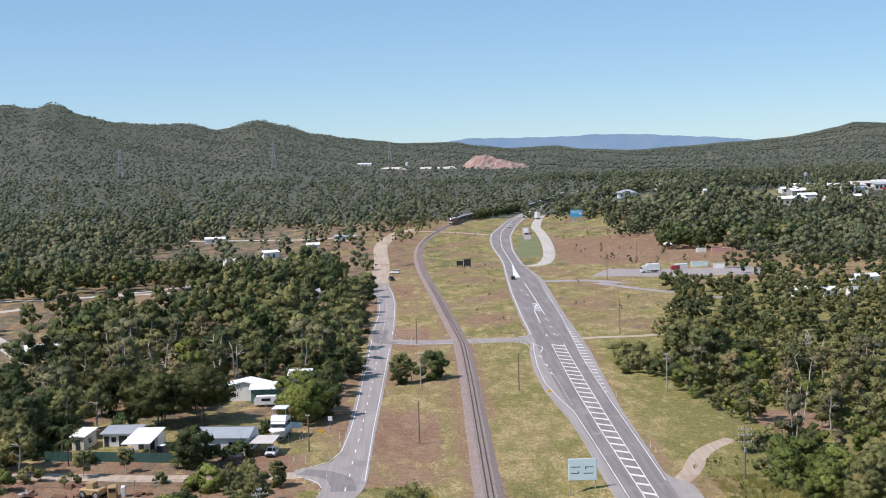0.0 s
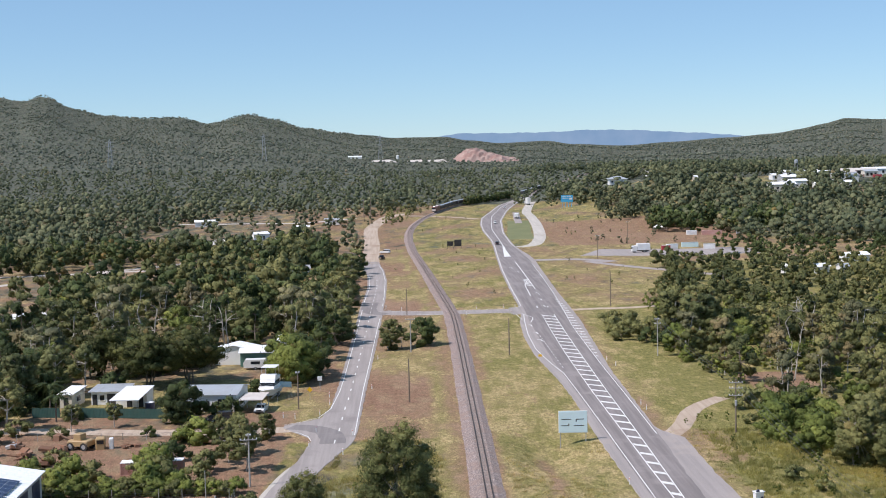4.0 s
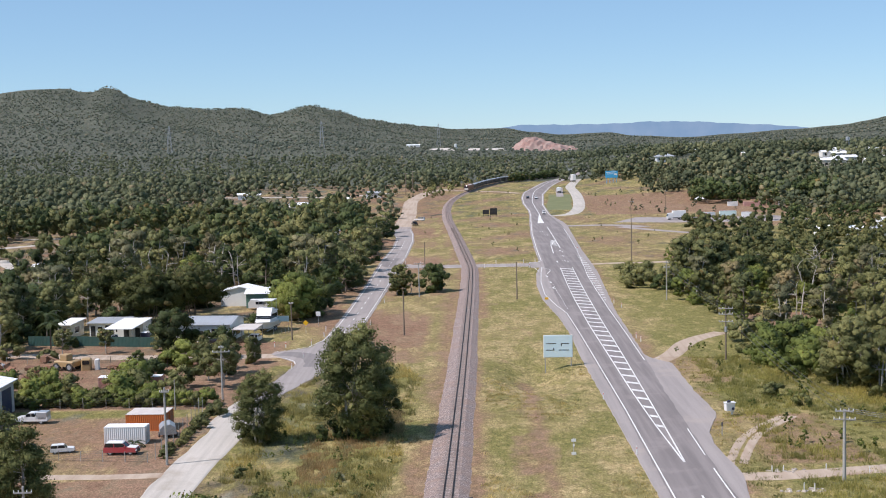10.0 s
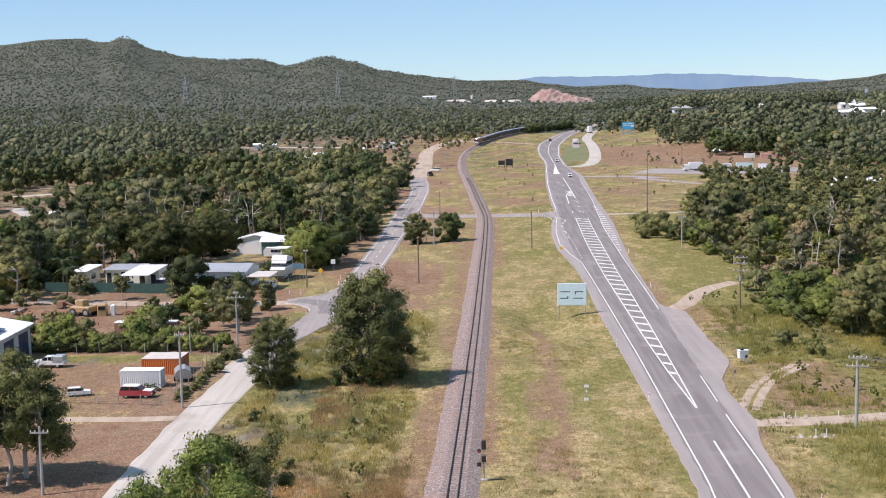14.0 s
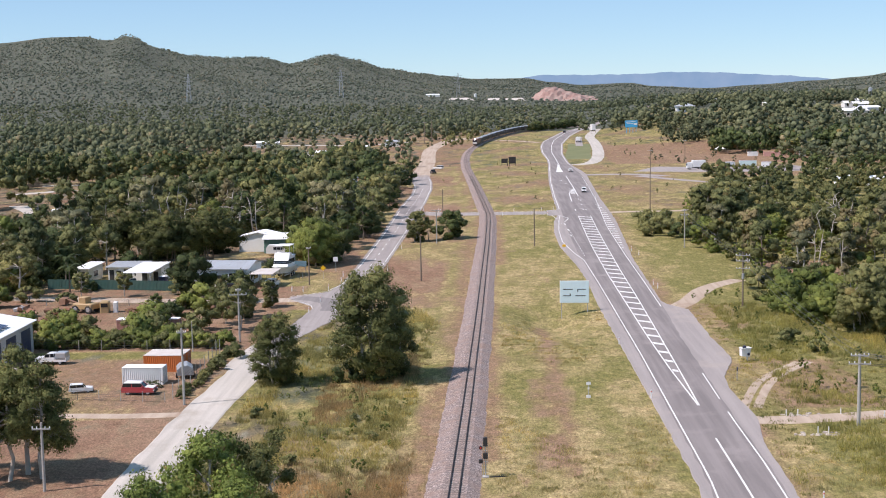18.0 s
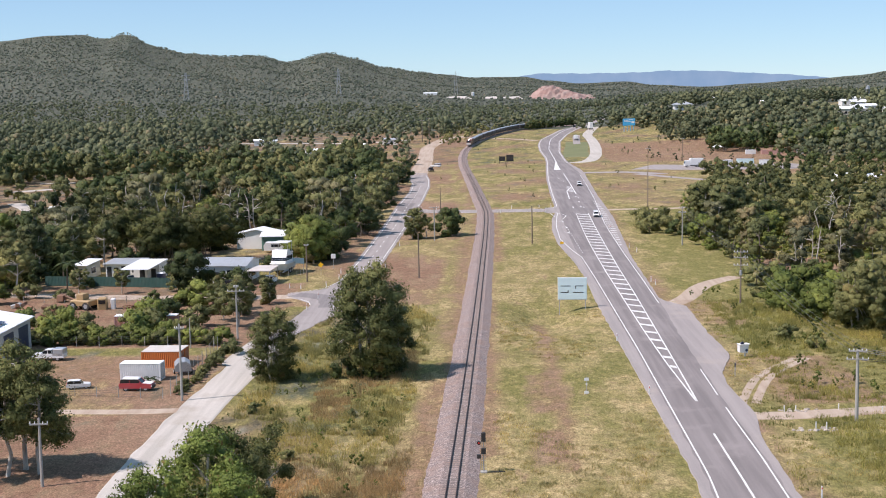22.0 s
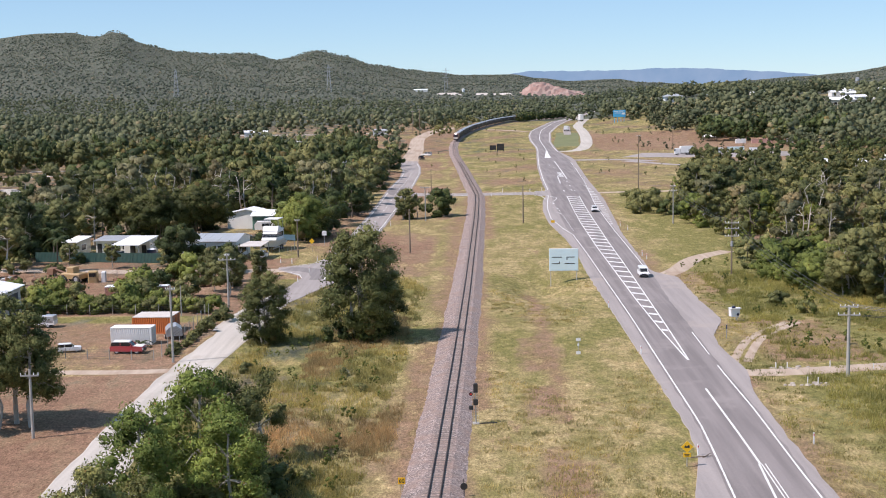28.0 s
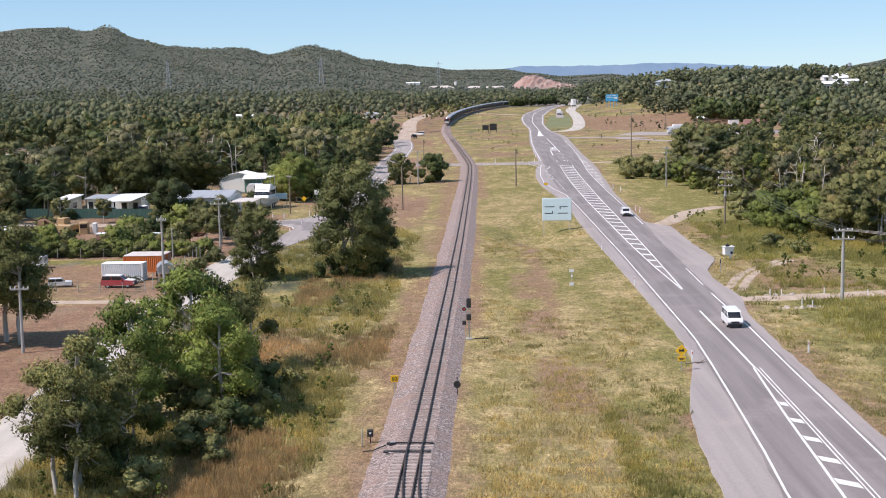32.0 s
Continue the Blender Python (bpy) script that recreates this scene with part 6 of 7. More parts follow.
# ---- poles and wires ----
power_pole((-30.1, 156.3), 8.8, ((0.5, 1.0),), M_PALEPOLE, "grey power pole with short crossarm", 10)
power_pole((-30.9, 195.3), 7.7, ((0.9, 2.4), (0.3, 0.7)), M_PALEPOLE, "grey power pole with wide crossarm", 8)
power_pole((-36.1, 188.3), 4.2, (), M_PALEPOLE, "short pale pole in the yard", thick=0.08)
power_pole((-35.1, 123.2), 6.2, ((0.55, 1.6),), M_PALEPOLE, "grey power pole beside the pale gums", 5)
power_pole((45.0, 221.6), 8.7, ((0.5, 2.2), (1.4, 2.2), (2.6, 2.2)), M_POLE, "timber power pole with three crossarms", -6, tank=True)
power_pole((41.9, 143.9), 7.4, ((0.15, 1.8), (1.0, 2.2)), M_PALEPOLE, "weathered timber power pole with two crossarms", -8, thick=0.2)
power_pole((-7.3, 320.2), 8.0, ((0.2, 2.2),), M_PALEPOLE, "pale pole with a top crossarm beside trees", 0)
power_pole((15.2, 311.5), 8.5, (), M_POLE, "bare brown timber pole in the grass", thick=0.17)
power_pole((-8.0, 256.6), 8.2, (), M_POLE, "bare brown timber pole on red soil", thick=0.16)
power_pole((-28.5, 253.0), 7.0, ((0.2, 0.8),), M_POLE, "timber pole beside the street", 0)
power_pole((51.8, 396.5), 10.5, (), M_POLE, "tall timber pole beside the track", thick=0.17)
power_pole((48.0, 304.0), 8.6, ((0.3, 1.2), (1.3, 1.6)), M_PALEPOLE, "pale pole with two small crossarms", -5)
power_pole((-27.5, 345.7), 7.5, (), M_POLE, "timber pole under the street trees", 0)
power_pole((-8.0, 389.0), 7.5, (), M_POLE, "bare timber pole at the crossing", thick=0.14)
power_pole((-29.0, 850.0), 15.0, ((0.5, 3.0),), M_POLE, "tall timber pole beside the dirt road", 0, thick=0.25)
power_pole((-33.0, 842.0), 14.0, ((0.5, 3.0),), M_POLE, "tall timber pole beside the dirt road", 0, thick=0.25)
power_pole((86.0, 400.0), 8.0, (), M_POLE, "pole among the scrub trees", thick=0.15)
power_pole((72.0, 560.0), 10.0, ((0.4, 2.0),), M_POLE, "timber pole at the lane", 0)
power_pole((98.0, 640.0), 11.0, ((0.4, 2.0),), M_POLE, "timber pole behind the truck yard", 0)
wires((41.9, 143.9, 7.4), (45.0, 221.6, 8.3), "thin power lines along the highway", 1.0)
wires((45.0, 221.6, 8.3), (48.0, 304.0, 8.4), "thin power lines along the highway", 1.0)
wires((41.9, 143.9, 7.4), (76, 118, 7.0), "thin power lines across the verge", 0.6)
wires((41.9, 143.9, 6.4), (80, 132, 7.0), "thin power lines to the scrub", 0.6, 2)

# ---- along the railway ----
sig = thing("railway_signal", (3.9, 126.3), "black railway signal with hooded heads on a mast", "signal")
part("mast", Shape().tube((0, 0.1, -0.1), (0, 0.1, 3.5), 0.06, 0.05, 7), M_STEEL, sig)
part("head", Shape().box(-0.2, -0.22, 2.9, 0.2, 0.06, 3.75, bevel=0.08), M_BLACK, sig)
part("head", Shape().box(-0.22, -0.18, 1.75, 0.2, 0.04, 2.3, bevel=0.04), M_BLACK, sig, "smaller black signal head")
part("lamp", Shape().tube((-0.42, -0.1, 2.75), (-0.42, 0.1, 2.75), 0.17, 0.17, 10), M_BLACK, sig)
part("lamp_glass", Shape().tube((-0.42, -0.13, 2.75), (-0.42, -0.1, 2.75), 0.08, 0.08, 8), M_RUSTRED, sig)
part("relay_box", Shape().box(-0.6, -0.2, 1.35, -0.25, 0.1, 1.7, bevel=0.03), M_BLACK, sig)
part("base", Shape().box(-0.3, -0.2, -0.1, 0.3, 0.4, 0.12, bevel=0.04), M_PALEPOLE, sig)
for x in (-0.2, 0.2):
    part("ladder_rail", Shape().tube((x, 0.55, 0.0), (x, 0.2, 3.0), 0.02, 0.02, 4), M_STEEL, sig)
for k in range(8):
    part("rung", Shape().tube((-0.2, 0.52 - 0.04 * k, 0.3 + 0.35 * k), (0.2, 0.52 - 0.04 * k, 0.3 + 0.35 * k), 0.015, 0.015, 4), M_STEEL, sig)
part("cable", Shape().tube((0.4, -0.2, 0.1), (1.9, 0.2, 0.05), 0.05, 0.05, 5), M_BLACK, sig)
spd = thing("speed_sign", (-1.6, 104.2), "small yellow railway speed sign on a thin post", "sign")
part("post", Shape().tube((0, 0.03, -0.1), (0, 0.03, 1.2), 0.025, 0.025, 5), M_STEEL, spd)
plate = part("plate", Shape().box(-0.27, -0.02, 1.12, 0.27, 0.02, 1.62, bevel=0.03), M_YELLOW, spd)
txt = bpy.data.curves.new("number", "FONT")
txt.body, txt.size, txt.align_x, txt.extrude = "60", 0.42, "CENTER", 0.004
txt.materials.append(M_BLACK)
num = new("number", txt)
num.parent = plate
num.matrix_basis = pose(0, -0.028, 1.23, 90, 0, 0)
disc = thing("disc_marker", (2.95, 104.6), "black disc marker on a post by the rails", "marker")
part("post", Shape().tube((0, 0.03, -0.1), (0, 0.03, 1.35), 0.04, 0.04, 6), M_BLACK, disc)
part("disc", Shape().tube((0, -0.04, 0.78), (0, 0.0, 0.78), 0.27, 0.27, 16), M_BLACK, disc)
dwarf = thing("dwarf_signal", (-2.5, 91.6), "low black shunting signal with pale lens", "signal")
part("post", Shape().tube((0, 0, -0.1), (0, 0, 0.5), 0.04, 0.04, 6), M_BLACK, dwarf)
part("head", Shape().box(-0.2, -0.12, 0.42, 0.2, 0.1, 0.88, bevel=0.05), M_BLACK, dwarf)
part("lens", Shape().tube((0, -0.14, 0.66), (0, -0.12, 0.66), 0.07, 0.07, 8), M_WHITE, dwarf)
stake = thing("stake", (-2.95, 90.8), "thin grey stake beside the points", "post")
part("post", Shape().tube((0, 0, -0.1), (0, 0, 1.15), 0.04, 0.04, 6), M_PALEPOLE, stake)
points = thing("point_machine", (0.4, 89.75, 0.0), "black point machine with rods across the rails", "points machine", turn=-3)
part("motor", Shape().box(-1.6, -0.14, 0.3, -1.15, 0.06, 0.5, bevel=0.04), M_BLACK, points)
part("lid", Shape().box(-1.55, -0.12, 0.5, -1.2, 0.04, 0.54), M_STEEL, points)
for y in (0.0, -1.9):
    part("rod", Shape().box(-1.5, y - 0.03, 0.47, 1.1, y + 0.03, 0.51).box(-1.5, y - 0.2, 0.47, 1.0, y - 0.15, 0.5), M_BLACK, points)
    part("crank", Shape().box(0.95, y - 0.16, 0.42, 1.15, y + 0.12, 0.52, bevel=0.03), M_BLACK, points)
    part("crank", Shape().box(-1.75, y - 0.12, 0.36, -1.45, y + 0.1, 0.5, bevel=0.03), M_BLACK, points)
part("cable", Shape().tube((-2.6, -0.5, 0.1), (-1.8, -0.1, 0.35), 0.04, 0.04, 5).tube((-3.2, -0.6, 0.08), (-2.6, -0.5, 0.1), 0.04, 0.04, 5), M_BLACK, points)

board = thing("board_frame", (15.4, 640), "dark double hoarding seen from behind", "billboard")
for x, w_, z0, z1 in ((-1.9, 3.0, 1.4, 3.6), (1.7, 3.4, 1.2, 4.3)):
    part("panel", Shape().box(x - w_ / 2, -0.1, z0, x + w_ / 2, 0.1, z1), M_BLACK, board)
for x in (-3.2, -0.5, 0.3, 3.2):
    part("post", Shape().tube((x, 0.2, -0.2), (x, 0.2, 3.8), 0.1, 0.1, 6), M_BLACK, board)
for z in (0.9, 2.2, 3.4):
    part("rail", Shape().box(-3.3, 0.1, z - 0.06, 3.3, 0.2, z + 0.06), M_BLACK, board)
bill = thing("billboard", (102, 906), "bright blue billboard with white shapes on legs", "billboard")
part("panel", Shape().box(-4.1, -0.15, 3.6, 4.1, 0.15, 8.2, bevel=0.05), M_CYAN, bill)
for x0, z0, x1, z1 in ((-3.4, 6.9, -0.6, 7.3), (0.0, 7.2, 2.8, 7.6), (-3.0, 6.0, 1.2, 6.35), (1.6, 5.2, 3.6, 6.4)):
    part("bar", Shape().box(x0, -0.19, z0, x1, -0.15, z1), M_WHITE, bill)
for x in (-3.2, -1.1, 1.1, 3.2):
    part("leg", Shape().tube((x, 0.25, -0.3), (x, 0.25, 7.5), 0.16, 0.16, 6), M_CYAN, bill)

# ---- the yard beside the gravel road ----
shed = building((-67.0, 181.0), 17.0, 17.0, 4.4, M_CONCRETE, M_WHITEROOF, "grey block shed with navy roller doors and solar roof", 90, "gable", 1.5,
                front=((-5.6, 0, 3.6, 3.6, "roller"), (0, 0, 3.6, 3.6, "roller"), (5.6, 0, 3.6, 3.6, "roller")), name="shed", over=0.5, ribs=16, group="sheds")
for i in range(5):
    for j in range(2):
        m = Matrix.Translation((-6.0 + i * 1.7, -6.4 + j * 2.9, 4.4 + 1.5 * (2.1 + j * 2.9) / 8.5 + 0.33)) @ Matrix.Rotation(math.atan2(1.6, 9.0), 4, "X")
        pv = part("solar_panel", Shape().box(-0.8, -1.3, 0, 0.8, 1.3, 0.05, m), M_SOLAR, shed)
        part("frame", Shape().box(-0.8, -0.02, 0.05, 0.8, 0.02, 0.06, m).box(-0.02, -1.3, 0.05, 0.02, 1.3, 0.06, m), M_STEEL, pv)
container((-37.6, 168.3), M_WHITE, M_WHITEROOF, "white corrugated shipping container on the grass", -2)
container((-36.9, 175.9), M_ORANGE, M_PALE, "orange corrugated shipping container with pale roof", -2)
container((-36.8, 178.1), M_ORANGE, M_PALE, "orange corrugated shipping container with pale roof", -2)
trailer = thing("boat_trailer", (-33.4, 171.6), "loaded box trailer covered in grey tarpaulin", "trailer", turn=15)
part("frame", Shape().box(-1.0, -1.5, 0.5, 1.0, 1.5, 0.65).tube((0, 1.4, 0.58), (0, 2.6, 0.55), 0.05, 0.05, 5), M_STEEL, trailer)
part("cover", Shape().prism([(-1.0, 0.65), (1.0, 0.65), (0.95, 1.3), (0.3, 1.75), (-0.6, 1.6), (-1.0, 1.2)], -1.5, 1.5), M_STEEL, trailer)
for x in (-1.05, 1.05):
    wheel_parts(trailer, x, -0.2, 0.32)
vehicle("four_wheel_drive", (-36.7, 162.2), M_RED, "wagon", "faded red four-wheel drive with white roof and bonnet", -92, roof=M_WHITE, size=0.84)
for ob_ in list(scene.objects):
    if ob_.name.startswith("four_wheel_drive"):
        part("bonnet", Shape().prism([(1.0, 1.1), (2.2, 0.99), (2.2, 1.04), (1.0, 1.16)], -0.8, 0.8, ACROSS), M_WHITE, ob_).scale = (0.84, 0.84, 0.84)
vehicle("small_car", (-44.0, 163.4), M_CARWHITE, "wagon", "small stripped white four-wheel drive on the grass", -75, size=0.6)
vehicle("utility", (-53.2, 181.0), M_CARWHITE, "ute", "white utility with grey canopy beside the shed", 88, canopy=M_SILVER, size=0.85)


def wire_fence(points, label, high=1.8, gap=3.0):
    ob = thing("wire_fence", points[0], label, "fence")
    x0, y0 = points[0]
    for (ax, ay), (bx, by) in zip(points, points[1:]):
        n = max(1, round(math.hypot(bx - ax, by - ay) / gap))
        for i in range(n + 1):
            x, y = ax + (bx - ax) * i / n - x0, ay + (by - ay) * i / n - y0
            part("post", Shape().tube((x, y, -0.1), (x, y, high), 0.045, 0.045, 5), M_PALEPOLE, ob)
        for k in range(6):
            z = high * (k + 0.7) / 6
            part("wire", Shape().tube((ax - x0, ay - y0, z), (bx - x0, by - y0, z), 0.012, 0.012, 4, False), M_WIRE, ob)
    return ob


wire_fence([(-56, 160.6), (-48.1, 160.1), (-43.2, 159.3), (-32.6, 157.6)], "low wire fence along the yard's edge", 1.2)
wire_fence([(-32.0, 159.0), (-31.6, 169.7), (-32.0, 186.5)], "chain wire fence beside the gravel road", 2.0)
wire_fence([(-62, 190.5), (-46, 190.0), (-33, 189.0)], "wire fence in front of the hedge", 1.5)
wire_fence([(-74, 231.5), (-56, 230.0), (-40, 229.4)], "old wire fence beside the dirt street", 1.2, 4)
rg = random.Random(3)
for i in range(24):
    u = i / 23
    plant("bush", -30.9 + rg.uniform(-0.5, 0.4), 159.5 + 28 * u, rg.uniform(0.22, 0.42), group="bushes along the fence")
for i in range(26):
    plant(rg.choice(["bush", "bush_bright"]), -61.5 + 29 * i / 25, 191.8 + rg.uniform(-0.6, 0.6), rg.uniform(0.5, 0.8), group="bushes along the fence")

# ---- the junk yard ----
container((-49.8, 205.6), M_PINK, M_WHITEROOF, "faded red container with white roof in the scrub", 3, w=3.2, h=2.3)
container((-43.0, 207.6), M_PINK, M_WHITEROOF, "small faded red container with white roof", 0, w=1.9, d=2.2, h=1.9)
tank_ = thing("silver_tank", (-72.0, 205.0), "upright grey steel tank behind the shed", "tank")
part("shell", Shape().tube((0, 0, -0.1), (0, 0, 3.4), 1.3, 1.3, 16), M_STEEL, tank_)
part("top", Shape().tube((0, 0, 3.4), (0, 0, 3.8), 1.3, 0.3, 16), M_STEEL, tank_)


def scrap(at, label, seed, n=9, size=1.0, extra=None):
    size *= 0.74
    ob = thing("scrap_heap", at, label, "scrap", "scrap heaps", seed * 40 % 360)
    r = random.Random(seed)
    for i in range(n):
        a, b, c = r.uniform(0.4, 1.5) * size, r.uniform(0.3, 0.9) * size, r.uniform(0.25, 0.8) * size
        m = pose(r.uniform(-2, 2) * size, r.uniform(-1.2, 1.2) * size, r.uniform(0.0, 0.5) * size, r.uniform(-18, 18), r.uniform(-18, 18), r.uniform(0, 180))
        mat = extra if extra and i < 2 else M_RUST
        if i % 3 == 0:
            part("pipe", Shape().tube(m @ Vector((-a, 0, 0.2)), m @ Vector((a, 0, 0.3)), 0.16 * size, 0.14 * size, 8), mat, ob)
        else:
            part("panel", Shape().box(-a, -b, 0, a, b, c, m, bevel=0.06), mat, ob)
    return ob


scrap((-65.0, 222.0), "heap of rusty machine parts on red soil", 1, 12, 1.2)
scrap((-69.5, 219.0), "rusty frames and pipes lying in weeds", 2, 10, 1.1)
scrap((-64.5, 213.5), "rusty boom and beams of an old machine", 3, 8, 1.2)
scrap((-40.0, 225.0), "dark scrap and timber under the bushes", 4, 8, 1.0)
scrap((-53.5, 224.5), "small rusty scrap on red soil", 5, 6, 0.8)
scrap((-72.5, 226.0), "rusty sheets along the fence", 6, 9, 1.1, M_STEEL)
scrap((-38.5, 217.0), "stacked dark pipes and rails", 7, 7, 1.0)
dig = thing("old_loader", (-61.5, 224.0), "old faded yellow loader among the scrap", "loader", turn=70)
part("body", Shape().box(-1.2, -2.0, 0.7, 1.2, 1.8, 1.6, bevel=0.15), M_YELLOWSCRAP, dig)
part("cab", Shape().box(-0.8, -0.6, 1.6, 0.8, 0.8, 2.6, bevel=0.08), M_YELLOWSCRAP, dig)
part("boom", Shape().tube((0, 1.5, 1.4), (0, 4.2, 2.2), 0.22, 0.16, 6), M_RUST, dig)
part("bucket", Shape().prism([(-0.7, 1.2), (0.6, 1.4), (0.5, 2.3), (-0.6, 2.1)], 3.6, 4.8), M_RUST, dig)
for x in (-1.1, 1.1):
    for y in (-1.3, 1.2):
        wheel_parts(dig, x, y, 0.65, 0.4)
box = thing("old_cab", (-57.8, 223.8), "faded yellow truck cab on the ground", "cab", turn=8)
part("shell", Shape().box(-1.2, -0.9, -0.1, 0.3, 0.9, 1.9, bevel=0.15), M_YELLOWSCRAP, box)
part("windscreen", Shape().box(-1.0, -0.94, 1.0, 0.1, -0.9, 1.6), M_GLASS, box)
part("drum", Shape().box(0.9, -0.7, -0.1, 1.6, 0.6, 1.7, bevel=0.08), M_WHITE, box)

# ---- houses of the side street ----
building((-45.0, 257.5), 11.5, 9.5, 3.3, M_WHITE, M_GREYROOF, "white weatherboard house with grey iron roof", -6, "gable", 0.9,
         front=((-3.5, 1.0, 1.6, 1.2, "window"), (0.2, 0.0, 1.0, 2.1, "door"), (3.6, 0.5, 2.8, 2.0, "window")), ends=((0.5, 0.7, 3.2, 1.6, "window"),), ribs=18)
building((-65.6, 266.5), 6.4, 6.0, 2.5, M_WHITE, M_GREYROOF, "white flat-roofed cottage with dark openings", -3, "slope", 0.3,
         front=((-2.5, 0, 0.9, 2.0, "door"), (-1.1, 0.8, 1.0, 1.1, "window"), (0.7, 0, 1.6, 2.1, "door"), (2.4, 0.8, 0.9, 1.1, "window")), over=0.5, ribs=9)
building((-60.0, 262.5), 5.0, 5.0, 2.7, M_WHITE, M_WHITEROOF, "white annexe wall under the bright roof", -3, "slope", 0.2, front=((-0.8, 0, 1.0, 2.0, "door"), (1.4, 0, 0.9, 2.0, "door")), over=0.1)
carport((-59.8, 257.6), 5.2, 12.5, 2.9, M_WHITEROOF, "bright white flat carport roof on posts", -3, 0.35)
vehicle("utility", (-61.6, 252.5), M_CARWHITE, "ute", "white utility under the carport edge", 60)
building((-72.6, 264.0), 2.4, 6.0, 2.6, M_CREAM, M_WHITEROOF, "small pale hut with sloping white roof", -10, "slope", 0.5, front=((0, 0, 0.9, 2.0, "door"),), name="hut", ends=((0, 0.8, 2.0, 1.2, "window"),))
tub = thing("rain_tank", (-56.2, 255.3), "dark blue plastic drum beside the carport", "tank")
part("shell", Shape().tube((0, 0, -0.1), (0, 0, 1.7), 0.9, 0.9, 14), M_BLUEDOOR, tub)
part("lid", Shape().tube((0, 0, 1.7), (0, 0, 1.85), 0.9, 0.4, 14), M_WHITE, tub)
carport((-36.6, 252.8), 4.2, 6.0, 2.5, M_PALE, "beige flat carport beside the house", -6, 0.2)
vehicle("sedan_car", (-35.2, 251.3), M_CARWHITE, "sedan", "white sedan under the beige carport", 175)
vehicle("parked_car", (-41.6, 243.6), M_CARDARK, "wagon", "dark wagon parked on the side street", 100)


def sheet_fence(ax, ay, bx, by, label, high=1.8):
    ob = thing("sheet_fence", (ax, ay), label, "fence")
    n = max(1, round(math.hypot(bx - ax, by - ay) / 2.4))
    ang = math.degrees(math.atan2(by - ay, bx - ax))
    for i in range(n):
        L = math.hypot(bx - ax, by - ay) / n
        s = corrugated(0.03, L - 0.03, -0.025, 0.025, 0.05, high - 0.05, 9, 0.02)
        o = part("panel", s, M_FENCE, ob)
        o.matrix_basis = pose((bx - ax) * i / n, (by - ay) * i / n, 0, 0, 0, ang)
        o = part("post", Shape().box(-0.04, -0.05, -0.1, 0.04, 0.05, high), M_FENCE, ob)
        o.matrix_basis = pose((bx - ax) * i / n, (by - ay) * i / n, 0, 0, 0, ang)
        o = part("cap_rail", Shape().box(0, -0.045, high - 0.06, L, 0.045, high + 0.01), M_FENCE, ob)
        o.matrix_basis = pose((bx - ax) * i / n, (by - ay) * i / n, 0, 0, 0, ang)


sheet_fence(-77, 252.2, -71.8, 251.4, "dark green sheet metal fence in front of the hut")
sheet_fence(-70.2, 251.3, -48.6, 246.8, "dark green sheet metal fence along the side street")
building((-47.0, 312.0), 6.4, 9.0, 3.4, M_WHITE, M_WHITEROOF, "tall white shed with gable roof", 84, "gable", 1.0, front=((0, 0, 2.6, 2.8, "door"),), name="shed", group="sheds", ribs=10)
building((-42.0, 309.5), 7.0, 8.0, 3.2, M_GREENWALL, M_WHITEROOF, "green sheet shed with white roof", 0, "gable", 0.9, front=((-1.5, 0, 1.0, 2.0, "door"),), name="shed", group="sheds", ribs=10)
building((-36.0, 325.0), 5.0, 6.0, 3.4, M_WHITE, M_WHITEROOF, "white shed behind the bright tree", 0, "slope", 0.4, name="shed", group="sheds", front=((0.8, 0.6, 1.4, 1.2, "window"),))
dome = thing("covered_caravan", (-41.6, 301.5), "white rounded caravan beside the green shed", "caravan", turn=90)
part("body", Shape().prism([(-2.6, 0.5), (2.6, 0.5), (2.7, 1.6), (2.2, 2.3), (-2.2, 2.3), (-2.7, 1.6)], -1.1, 1.1, ACROSS), M_WHITE, dome)
part("window", Shape().box(-1.13, -1.0, 1.3, -1.09, 1.0, 1.9), M_GLASS, dome)
for x in (-1.0, 1.0):
    wheel_parts(dome, x, 0.0, 0.35)

boat = thing("cabin_cruiser", (-35.0, 265.5), "white cabin cruiser with flybridge on a trailer", "boat", turn=172)
part("hull", Shape().add([(-1.5, -4.2, 1.7), (1.5, -4.2, 1.7), (1.6, 1.5, 1.8), (0.0, 5.0, 2.1), (-1.6, 1.5, 1.8), (-1.1, -4.2, 0.8), (1.1, -4.2, 0.8), (0.9, 1.5, 0.7), (0, 3.9, 1.0), (-0.9, 1.5, 0.7)],
                         [(0, 5, 6, 1), (1, 6, 7, 2), (2, 7, 8, 3), (3, 8, 9, 4), (4, 9, 5, 0), (9, 8, 7, 6, 5), (0, 1, 2, 3, 4)]), M_WHITE, boat)
part("cabin", Shape().prism([(-2.2, 1.75), (2.2, 1.85), (1.2, 3.2), (-2.2, 3.2)], -1.2, 1.2, ACROSS), M_WHITE, boat)
part("cabin_window", Shape().prism([(-1.9, 2.2), (1.95, 2.3), (1.35, 2.95), (-1.9, 2.95)], -1.23, 1.23, ACROSS), M_GLASS, boat)
part("flybridge", Shape().prism([(-2.4, 3.2), (1.3, 3.2), (0.9, 3.9), (-0.4, 3.9), (-0.5, 3.4), (-2.4, 3.4)], -1.25, 1.25, ACROSS), M_WHITE, boat)
part("canopy", Shape().box(-1.2, -2.2, 5.0, 1.2, 0.6, 5.1, bevel=0.03), M_WHITE, boat)
